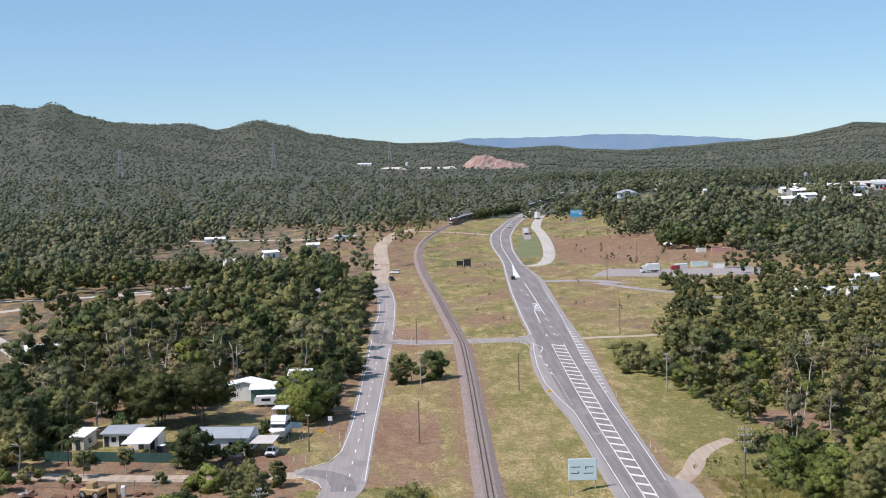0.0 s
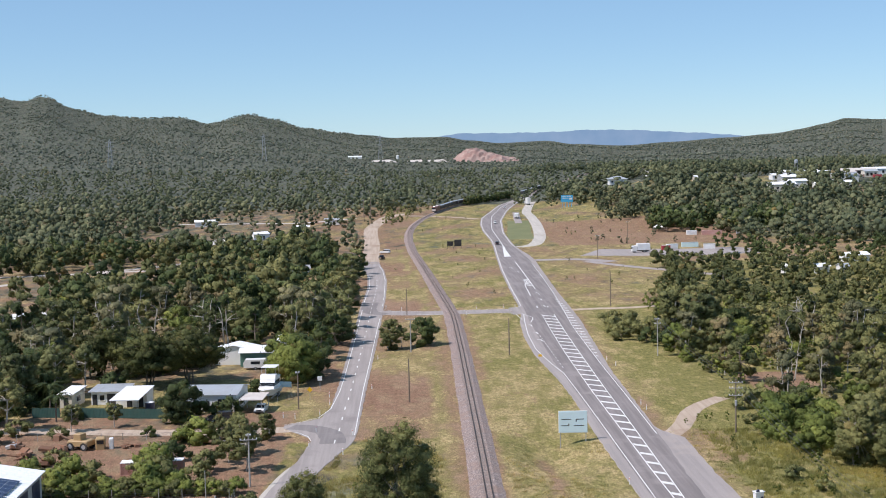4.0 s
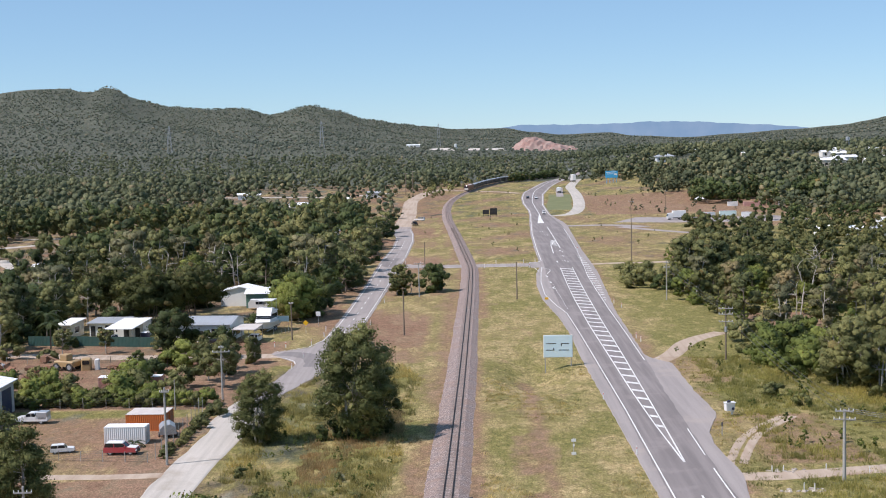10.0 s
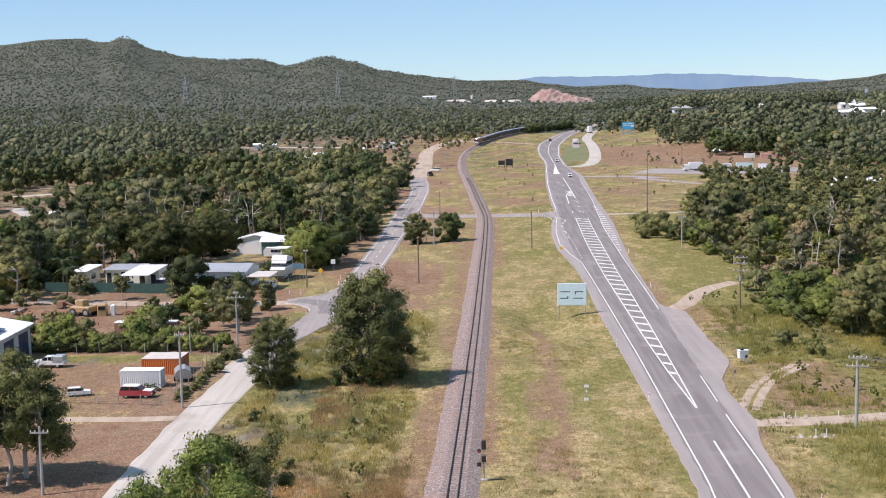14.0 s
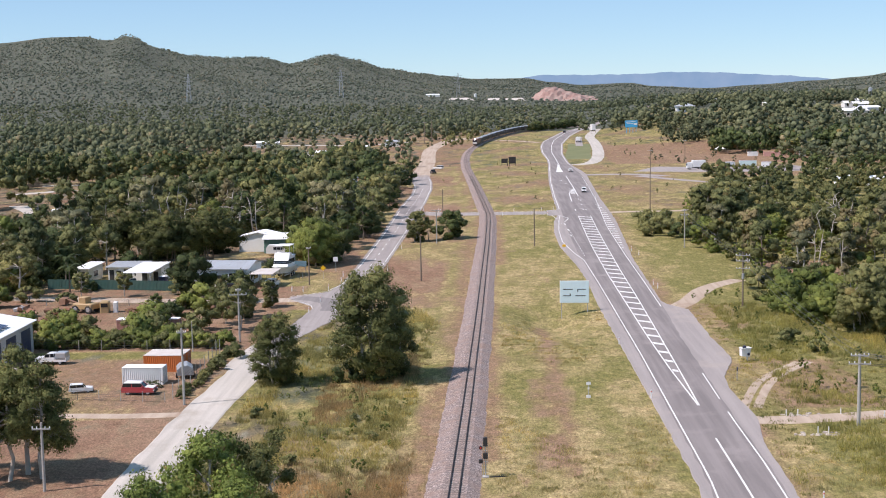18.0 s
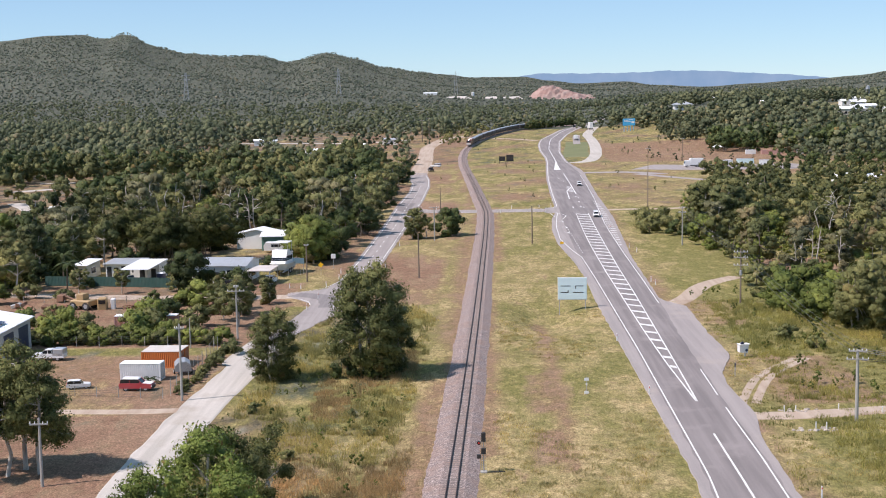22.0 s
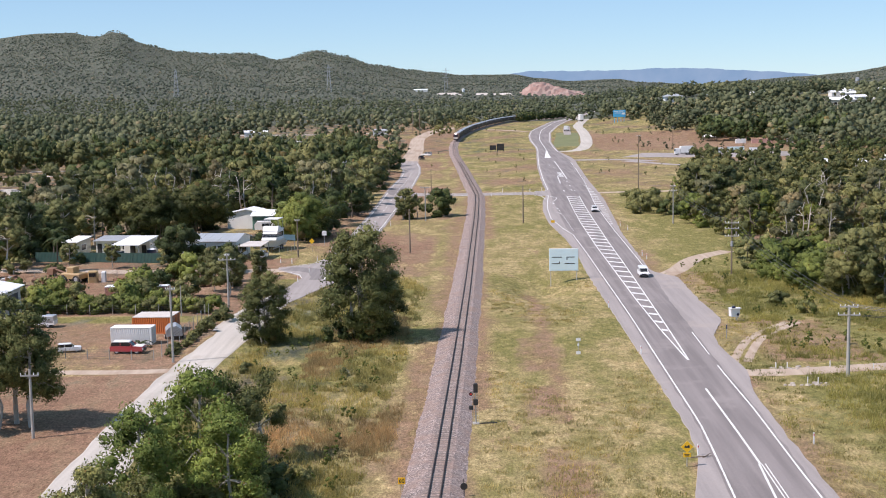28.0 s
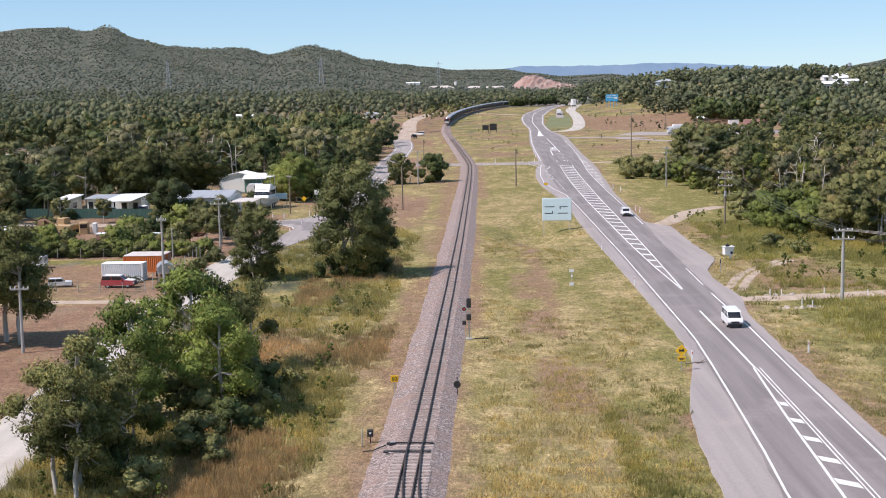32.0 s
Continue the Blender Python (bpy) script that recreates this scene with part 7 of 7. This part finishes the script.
for x in (-1.1, 1.1):
    for y in (-2.0, 0.4):
        part("canopy_post", Shape().tube((x, y, 3.3), (x, y, 5.0), 0.035, 0.035, 5), M_STEEL, boat)
    part("bow_rail", Shape().tube((x * 1.25, 1.0, 2.5), (0.15 * x, 4.6, 2.8), 0.03, 0.03, 5), M_STEEL, boat)
    for y in (-1.6, -0.6):
        wheel_parts(boat, x, y, 0.38)
part("trailer_frame", Shape().box(-1.1, -3.8, 0.5, -0.95, 3.4, 0.68).box(0.95, -3.8, 0.5, 1.1, 3.4, 0.68).box(-1.1, -1.2, 0.4, 1.1, -1.0, 0.55), M_STEEL, boat)
for piece in boat.children:
    piece.scale = (1.2, 1.2, 1.2)
for piece in list(warn.children) + list(cab.children):
    piece.scale = (0.84, 0.84, 0.84)
hoard = thing("yard_board", (-32.4, 268.0), "pale green board on a frame beside the boat", "board", turn=-15)
part("panel", Shape().box(-1.5, -0.03, 1.6, 1.5, 0.03, 2.7), M_SIGNWHITE, hoard)
for x in (-1.3, 1.3):
    part("post", Shape().tube((x, 0.05, -0.1), (x, 0.05, 2.7), 0.04, 0.04, 5), M_STEEL, hoard)
wire_fence([(-38, 262), (-31.5, 261), (-30.2, 266)], "low pale fence round the boat yard", 1.0, 1.6)

def palm(at, tall, reach, label, seed):
    """A palm with arching feathered fronds."""
    rg = random.Random(seed)
    ob = thing("palm", at, label, "palm", "palms")
    part("trunk", Shape().tube((0, 0, -0.2), (0.1, 0, tall), 0.16, 0.11, 8), M_BARK, ob)
    for k in range(15):
        s = Shape()
        a, lift = 2.4 * k + rg.uniform(-0.2, 0.2), rg.uniform(0.2, 1.1)
        out, side = Vector((math.cos(a), math.sin(a), 0)), Vector((-math.sin(a), math.cos(a), 0))
        spine = [Vector((0.1, 0, tall)) + out * reach * u + Vector((0, 0, reach * (lift * u - 0.95 * u * u))) for u in (i / 12 for i in range(14))]
        tips, leaves = [], []
        for i in range(1, 13):
            w = 0.24 * reach * math.sin(math.pi * (0.12 + 0.85 * i / 12))
            for e in (-1, 1):
                leaves.append((i, i + 1, len(spine) + len(tips)))
                tips.append(spine[i] + side * e * w + out * 0.12 * reach - Vector((0, 0, 0.35 * w)))
        s.add(spine + tips, leaves)
        part("frond", s, M_LEAF_DARK, ob)
    return ob


palm((-71.5, 247.5), 4.6, 2.6, "feathery green palm beside the fence", 1)
palm((-74.5, 255.0), 5.4, 2.8, "feathery green palm behind the hut", 2)
palm((-36.2, 165.6), 0.5, 1.3, "small palm before the white container", 3)

# ---- other roofs of the settlement ----
for x, y, w_, d_, tn, rf, lab in ((-91, 447, 9, 7, 20, M_WHITEROOF, "white-roofed house among gum trees"), (-110, 444, 8, 6, -15, M_GREYROOF, "grey-roofed house among gum trees"), (-84, 622, 10, 7, 10, M_WHITEROOF, "white-roofed house beyond the trees"),
                                  (-66, 776, 7, 5, 0, M_WHITEROOF, "white house on the open ground"), (-87, 736, 9, 7, 30, M_WHITEROOF, "small white-roofed house in the bush"), (-70, 690, 7, 5, -12, M_WHITEROOF, "white-roofed shed house in the trees"),
                                  (-52, 826, 9, 4, 0, M_GREYROOF, "long grey shed on the open ground"), (-130, 836, 14, 5, 8, M_WHITEROOF, "long white shed at the field's edge"), (-100, 690, 9, 7, 40, M_CREAM, "cream house among trees"),
                                  (-76, 655, 9, 7, 15, M_GREYROOF, "grey-roofed cottage among trees"), (-114, 385, 9, 7, 25, M_WHITEROOF, "pale house roof under gum trees"), (-60, 470, 9, 7, 0, M_GREYROOF, "grey house roof under gum trees"),
                                  (-50, 520, 10, 7, 10, M_GREYROOF, "grey house roof behind street trees")):
    building((x, y), w_, d_, 3.0, M_WHITE, rf, lab, tn, "gable", 1.0, front=((-2, 0.9, 1.2, 1.1, "window"), (1.2, 0, 1.0, 2.0, "door")))

# ---- beyond the crossing ----
vehicle("parked_car", (-17.2, 622), M_CARWHITE, "wagon", "white wagon parked on red soil", 70)
vehicle("parked_utility", (-18.3, 588), M_CARDARK, "ute", "dark utility parked beside the dirt road", 15)
semi_truck((62.0, 838), M_WHITE, "white truck parked in the rest area", -6, 8, M_WHITE, 3.2)
semi_truck((81.5, 972), M_WHITE, "white truck with high box in the rest area", 8, 9, M_WHITE, 5.2)
island = track([(52, 690), (55, 740), (58.5, 780), (61, 820)], 13.0, painted("mown_grass", (0.15, 0.165, 0.068), 0.95, wear=0.4, scale=0.3, dirt=(0.28, 0.25, 0.12)), "lawn", "green mown grass island of the rest area", 0.04, 6, "lawn")
semi_truck((95, 588), M_WHITE, "white truck in the gravel yard", 95, 8)
container((122, 613), M_SIGNWHITE, M_GREYROOF, "pale blue container in the gravel yard", 0, w=9.0)
container((112, 604), M_WHITE, M_WHITEROOF, "white container in the gravel yard", 10)
container((128, 600), M_WHITE, M_GREYROOF, "white site hut in the gravel yard", -8)
container((108, 598), M_RED, M_PALE, "dark red container in the gravel yard", 5, w=4.5)
container((150, 690), M_PINK, M_PINK, "red container under the dark trees", 0, w=12.2)
container((168, 690), M_STEEL, M_GREYROOF, "grey container under the dark trees", 0, w=12.2)
container((140, 692), M_WHITE, M_WHITEROOF, "white container under the dark trees", 0)
tent = thing("white_tent", (129, 720), "white peaked tent beside the red soil", "tent")
part("canopy", Shape().add([(-3, -3, 2.2), (3, -3, 2.2), (3, 3, 2.2), (-3, 3, 2.2), (0, 0, 4.2)], [(0, 1, 4), (1, 2, 4), (2, 3, 4), (3, 0, 4), (3, 2, 1, 0)]), M_WHITE, tent)
for x in (-2.9, 2.9):
    for y in (-2.9, 2.9):
        part("leg", Shape().tube((x, y, -0.2), (x, y, 2.25), 0.05, 0.05, 5), M_STEEL, tent)
building((243, 890), 18, 10, 4.8, M_CREAM, M_WHITEROOF, "long cream building with white roof on the rise", 0, "gable", 1.5, front=[(-7 + 3.5 * i, 1.6, 1.8, 1.6, "window") for i in range(5)], name="warehouse", group="far buildings")
building((268, 935), 26, 14, 4.6, M_GREYROOF, M_WHITEROOF, "wide dark-fronted shed with white roof", 0, "gable", 1.5, front=[(-9 + 4.5 * i, 0.5, 3.2, 3.4, "door") for i in range(5)], name="warehouse", group="far buildings")
building((256, 905), 16, 10, 5, M_WHITE, M_WHITEROOF, "low white building before the sheds", 0, "gable", 1.2, front=[(-5 + 3 * i, 1.2, 1.4, 1.4, "window") for i in range(4)], name="warehouse", group="far buildings")
building((325, 980), 26, 10, 4, M_PINK, M_PALE, "long reddish industrial shed", 0, "gable", 1.5, name="warehouse", group="far buildings", front=[(-10 + 5 * i, 0.5, 3, 3.5, "door") for i in range(5)])
building((300, 935), 18, 10, 5, M_WHITE, M_GREYROOF, "white and grey shop building", 0, "gable", 1.2, name="warehouse", group="far buildings", front=[(-6 + 3 * i, 1.0, 1.6, 1.6, "window") for i in range(5)])
building((153, 1010), 13, 10, 4.0, M_WHITE, M_GREYROOF, "highset house with pale hip roof on the hill", 0, "hip", 2.2, front=[(-4.5 + 3 * i, 1.4, 1.4, 1.3, "window") for i in range(4)], over=1.2, group="far buildings")
building((205, 960), 10, 8, 3.5, M_CREAM, M_WHITEROOF, "small cream house on the hill", 0, "gable", 1.2, front=((-2, 1, 1.4, 1.2, "window"), (2, 1, 1.4, 1.2, "window")), group="far buildings")
building((185, 1040), 9, 8, 3.5, M_WHITE, M_WHITEROOF, "small white house among hill trees", 0, "gable", 1.2, front=((-2, 1, 1.4, 1.2, "window"), (2, 1, 1.4, 1.2, "window")), group="far buildings")
for x, y, w_, d_, rf in ((129, 480, 5, 3, M_WHITEROOF), (139, 476, 6, 3, M_WHITEROOF), (148, 474, 7, 3, M_GREYROOF), (166, 520, 10, 6, M_WHITEROOF)):
    building((x, y), w_, d_, 2.5, M_WHITE, rf, "white roof rising over the scrub", 12, "gable", 1.0, front=((-1.5, 0.9, 1.2, 1.1, "window"), (1.5, 0, 1.0, 2.0, "door")))

for x, y, w_, d_, h_, wl, rf, lab in ((283, 985, 28, 12, 3.6, M_WHITE, M_WHITEROOF, "long white industrial shed on the rise"), (296, 975, 14, 9, 3.6, M_GREYROOF, M_WHITEROOF, "dark-fronted workshop with white roof"),
                                  (287, 892, 7, 8, 5.0, M_CREAM, M_WHITEROOF, "two-storey cream house with white roof"), (312, 972, 16, 9, 3.4, M_WHITE, M_PALE, "pale shed with faded roof in the town"),
                                  (340, 988, 18, 10, 4.2, M_WHITE, M_WHITEROOF, "white warehouse at the town's edge"), (262, 962, 12, 8, 3.2, M_WHITE, M_WHITEROOF, "low white shed among the town's roofs"),
                                  (330, 968, 10, 7, 4, M_CREAM, M_GREYROOF, "small cream workshop with grey roof"), (272, 900, 8, 6, 3.5, M_WHITE, M_WHITEROOF, "small white cottage below the sheds")):
    building((x, y), w_, d_, h_, wl, rf, lab, 4, "gable", 1.2, front=[(-w_ * 0.3 + w_ * 0.3 * i, 0.8, 1.8, 2.2, "window") for i in range(3)], name="warehouse", group="far buildings")
for k in range(7):
    container((306 + 4.6 * k, 962 + 3 * (k % 3)), (M_PINK, M_WHITE, M_RED, M_STEEL)[k % 4], M_PALE, "weathered container in the town's yard", 10 * (k % 3), w=7.0)
tower = thing("water_tower", (287, 1004), "grey water tower on lattice legs", "water tower")
part("bowl", Shape().tube((0, 0, 12.5), (0, 0, 15.5), 2.6, 2.6, 14), M_STEEL, tower)
part("roof", Shape().tube((0, 0, 15.5), (0, 0, 16.3), 2.7, 0.5, 14), M_STEEL, tower)
for x in (-1.6, 1.6):
    for y in (-1.6, 1.6):
        part("leg", Shape().tube((x * 1.3, y * 1.3, -0.5), (x, y, 12.6), 0.25, 0.2, 5), M_STEEL, tower)
tower.scale = (0.55, 0.55, 0.72)

# ---- the far slopes ----
q = Shape()
n_, m_ = 26, 12
rg = random.Random(4)
for j in range(m_ + 1):
    for i in range(n_ + 1):
        u, v = i / n_, j / m_
        x, y = 92 + 145 * u, 2560 + 90 * v
        top = (17 * smooth(0.0, 0.2, u) * (1 - smooth(0.3, 1.0, u)) + 4 * smooth(0.15, 0.3, u) * (1 - smooth(0.3, 0.42, u))) * smooth(0, 0.35, v)
        top += (3.5 * wobble(x * 0.4, y * 0.5) + rg.uniform(-2.6, 2.6)) * (top > 2)
        q.v.append((x, y, land(x, y) + top - 1.0))
q.f = [(j * (n_ + 1) + i, j * (n_ + 1) + i + 1, (j + 1) * (n_ + 1) + i + 1, (j + 1) * (n_ + 1) + i) for j in range(m_) for i in range(n_)]
tagged(new("quarry_face", q.mesh("quarry_face", M_QUARRY)), "pale red quarry face cut into the hillside", "quarry", kind="structure")
for x, y, w_, d_ in ((-40, 2480, 30, 8), (20, 2500, 24, 6), (60, 2530, 30, 7)):
    tagged(new("spoil_mound", Shape().add([(x - w_, y - d_, land(x, y) - 3), (x + w_, y - d_, land(x, y) - 3), (x + w_, y + d_, land(x, y) - 3), (x - w_, y + d_, land(x, y) - 3), (x - w_ * .6, y, land(x, y) + 3.2), (x + w_ * .4, y, land(x, y) + 4.0)], [(0, 1, 5, 4), (1, 2, 5), (2, 3, 4, 5), (3, 0, 4)]).mesh("spoil_mound", M_PALE)), "pale spoil heap at the quarry's foot", "heap")
silo = thing("silo", (-14, 2571), "tall white silo at the quarry", "silo")
part("shell", Shape().tube((0, 0, -3), (0, 0, 9), 2.7, 2.7, 14), M_WHITE, silo)
part("cap", Shape().tube((0, 0, 9), (0, 0, 10), 2.7, 1.0, 14), M_WHITE, silo)
building((-95, 2571), 26, 8, 3.5, M_WHITE, M_WHITEROOF, "long white quarry shed", 0, "gable", 1.5, name="shed", group="far buildings")


def pylon(at, h=46.0):
    ob = thing("pylon", at, "grey lattice power pylon on the hillside", "pylon", "pylons")
    for sx in (-1, 1):
        for sy in (-1, 1):
            part("leg", Shape().tube((4 * sx, 4 * sy, -2), (0.8 * sx, 0.8 * sy, h), 0.35, 0.25, 4), M_STEEL, ob)
    for z in (0.62, 0.76, 0.9):
        part("arm", Shape().tube((-7, 0, h * z), (7, 0, h * z), 0.3, 0.3, 4), M_STEEL, ob)
    for k in range(6):
        z0, z1 = h * k / 6, h * (k + 1) / 6
        a, b = 4 - 3.2 * k / 6, 4 - 3.2 * (k + 1) / 6
        part("brace", Shape().tube((-a, -a, z0), (b, -b, z1), 0.18, 0.18, 4).tube((a, -a, z0), (-b, -b, z1), 0.18, 0.18, 4), M_STEEL, ob)


pylon((-464, 2125))
pylon((-240, 2293))
pylon((-47, 2603))

# ---- the train ----
def bogie(ob, y):
    for x in (-0.62, 0.62):
        for d in (-0.85, 0.85):
            wheel_parts(ob, x, y + d, 0.42, 0.12)


def make_loco():
    ob = thing("locomotive", (0, 0, 0), "dark diesel locomotive with bright headlight", "locomotive")
    part("body", Shape().box(-1.35, -9.0, 1.1, 1.35, 6.2, 3.7, bevel=0.12), M_LOCO, ob)
    part("cab", Shape().prism([(6.2, 1.1), (8.6, 1.1), (8.9, 2.3), (8.3, 3.8), (6.2, 3.9)], -1.4, 1.4, ACROSS), M_LOCO, ob)
    part("nose_panel", Shape().box(-1.3, 8.7, 1.15, 1.3, 8.96, 2.2), M_PALE, ob)
    part("windscreen", Shape().prism([(8.86, 2.5), (8.92, 2.5), (8.5, 3.5), (8.42, 3.5)], -1.2, 1.2, ACROSS), M_GLASS, ob)
    part("headlight", Shape().tube((0, 8.3, 3.95), (0, 8.7, 3.95), 0.32, 0.32, 10), M_LAMP, ob)
    part("roof_vents", Shape().box(-0.9, -7.0, 3.7, 0.9, -1.0, 4.0, bevel=0.08), M_PALE, ob)
    part("underframe", Shape().box(-1.2, -9.0, 0.7, 1.2, 8.6, 1.1), M_BLACK, ob)
    bogie(ob, 5.5)
    bogie(ob, -5.5)
    return ob


def make_wagon():
    ob = thing("hopper_wagon", (0, 0, 0), "dark covered hopper wagon with pale lids", "wagon", "train wagons")
    part("hopper", Shape().prism([(-1.35, 1.9), (-0.7, 0.9), (0.7, 0.9), (1.35, 1.9), (1.35, 3.3), (-1.35, 3.3)], -6.2, 6.2), M_WAGON, ob)
    part("lid", Shape().prism([(-1.3, 3.3), (1.3, 3.3), (0.7, 3.62), (-0.7, 3.62)], -6.1, 6.1), M_WAGONTOP, ob)
    part("underframe", Shape().box(-1.1, -6.7, 0.75, 1.1, 6.7, 0.98), M_BLACK, ob)
    for k in range(7):
        y = -6.0 + 2.0 * k
        part("rib", Shape().box(-1.42, y - 0.06, 1.8, -1.35, y + 0.06, 3.3), M_WAGON, ob)
        part("rib", Shape().box(1.35, y - 0.06, 1.8, 1.42, y + 0.06, 3.3), M_WAGON, ob)
    bogie(ob, 4.6)
    bogie(ob, -4.6)
    return ob


TRAIN = [(make_loco(), 9.0)]
first = make_wagon()
TRAIN.append((first, 25.5))
for k in range(1, 16):
    TRAIN.append((copy_thing(first, pose(0, 0, 0)), 25.5 + 13.8 * k))

# ---- traffic ----
CAR_A = vehicle("utility_truck", (35, 575), M_CARDARK, "ute", "dark utility driving along the highway", 0, canopy=M_CARDARK, size=0.9)
CAR_B = vehicle("delivery_van", (33, 300), M_CARWHITE, "van", "white van driving along the highway", 0, size=0.86)
CAR_C = vehicle("white_wagon", (36, 420), M_CARWHITE, "wagon", "white four-wheel drive on the highway", 0, size=0.88)

# ---- the plan's depth, fitted to the camera's view ----
SCALE, NEARER, EYE_Y = 1.2, 0.00021, 9.0


def stretch(y):
    """Factor from the plan's units at the depth y to metres: the plan draws far things a little too far. Fitted to the
    camera's view, along its lines of sight.
    """
    d = np.asarray(y, float) - EYE_Y
    near = SCALE / (1 + NEARER * np.minimum(d, 1300.0))
    far = (SCALE * 1300.0 / (1 + NEARER * 1300.0) + 1.2 * (d - 1300.0)) / np.maximum(d, 1.0)
    return np.where(d < 1300.0, near, far)


def metres(p):
    f = float(stretch(p[1]))
    return Vector((p[0] * f, EYE_Y * SCALE + (p[1] - EYE_Y) * f, p[2] * f)), f


def to_metres(me, m, back):
    """Takes a mesh drawn in the plan to metres, by its pose m in the plan; back: the pose it is drawn in afterwards."""
    v = np.empty(len(me.vertices) * 3, np.float32)
    me.vertices.foreach_get("co", v)
    v = v.reshape(-1, 3) @ np.array(m.to_3x3()).T + np.array(m.translation)
    f = stretch(v[:, 1])[:, None]
    v = np.concatenate([v[:, :1] * f, EYE_Y * SCALE + (v[:, 1:2] - EYE_Y) * f, v[:, 2:] * f], 1)
    v = v @ np.array(back.to_3x3()).T + np.array(back.translation)
    me.vertices.foreach_set("co", v.astype(np.float32).ravel())
    me.update()


def settle():
    still = Matrix.Identity(4)
    moving = [CAR_A, CAR_B, CAR_C] + [ob for ob, _ in TRAIN]
    for ob in [o for o in scene.objects if o.parent is None and o.type in ("MESH", "EMPTY") and o not in moving]:
        if ob.type == "MESH":
            to_metres(ob.data, still, still)
            for o in ob.children:
                if o.matrix_basis == still:
                    to_metres(o.data, still, still)
                else:
                    place, f = metres(o.location)
                    o.location, o.scale = place, o.scale * f
            continue
        old = ob.matrix_basis.copy()
        place, f = metres(ob.location)
        if ob.name.split(".")[0] in ("power_line", "wire_fence"):
            back = Matrix.Translation(-place)
            for o in ob.children:
                to_metres(o.data, old @ o.matrix_basis, back)
            ob.location = place
        else:
            ob.location, ob.scale = place, ob.scale * f


settle()

# ---- what moves ----
def point_on(table, y, lift):
    """A point of the plan's line, y metres away, in metres."""
    d = y - EYE_Y * SCALE
    y = EYE_Y + d / (SCALE - NEARER * d)
    x = between(table, y)
    return metres((x, y, land(x, y)))[0] + Vector((0, 0, lift))


def on_line(table, y, lift, away, reach=6.0):
    """A pose on a line that faces away along it, or back."""
    p, q = point_on(table, y - reach, lift), point_on(table, y + reach, lift)
    at, d = point_on(table, y, lift), (q - p) if away else (p - q)
    rise = math.degrees(math.atan2(d.z, math.hypot(d.x, d.y)))
    return pose(*at, rise, 0, -math.degrees(math.atan2(d.x, d.y)))


def far_along(table, t):
    """The distance in metres at t seconds, from a table drawn in the plan."""
    return metres((0, between(table, t), 0))[0].y


HEAD_Y = [(0, 926), (6, 882), (13, 838), (23, 778), (32, 724)]
ONCOMING = [(40, 26.5), (100, 27.2), (132, 28.2), (174, 29.3), (220, 30.7), (295, 32.3), (400, 35.6), (500, 39.0), (580, 40.8), (650, 41.6), (700, 42.3), (751, 43.0), (823, 47.2), (871, 52.3), (961, 66), (1060, 82), (1200, 112)]
LEAVING = [(500, 30.8), (575, 33.8), (638, 36.4), (701, 38.4), (743, 38.9), (785, 40.2), (848, 45.5), (932, 57.0), (1009, 70.5), (1080, 83.5), (1200, 109)]
B_Y = [(0, 895), (8, 703), (13, 583), (17, 489), (21, 397), (25, 295), (28, 220), (30, 174), (32, 131)]
C_Y = [(0, 1036), (13, 711), (17, 609), (21, 511), (25, 413), (28, 336), (30, 286), (32, 237)]
A_Y = [(0, 575), (17, 932), (26, 1110), (27, 1125), (32, 1190)]


def motions():
    times = [k * 1.0 for k in range(33)]
    for ob, back in TRAIN:
        walk(ob, [(t, on_line(RAIL_X, far_along(HEAD_Y, t) + back, 0.7, False)) for t in times])
    walk(CAR_A, [(t, on_line(LEAVING, far_along(A_Y, t), 0.12, True)) for t in times])
    walk(CAR_B, [(t, on_line(ONCOMING, far_along(B_Y, t), 0.12, False)) for t in times])
    walk(CAR_C, [(t, on_line(ONCOMING, far_along(C_Y, t), 0.12, False)) for t in times])


motions()
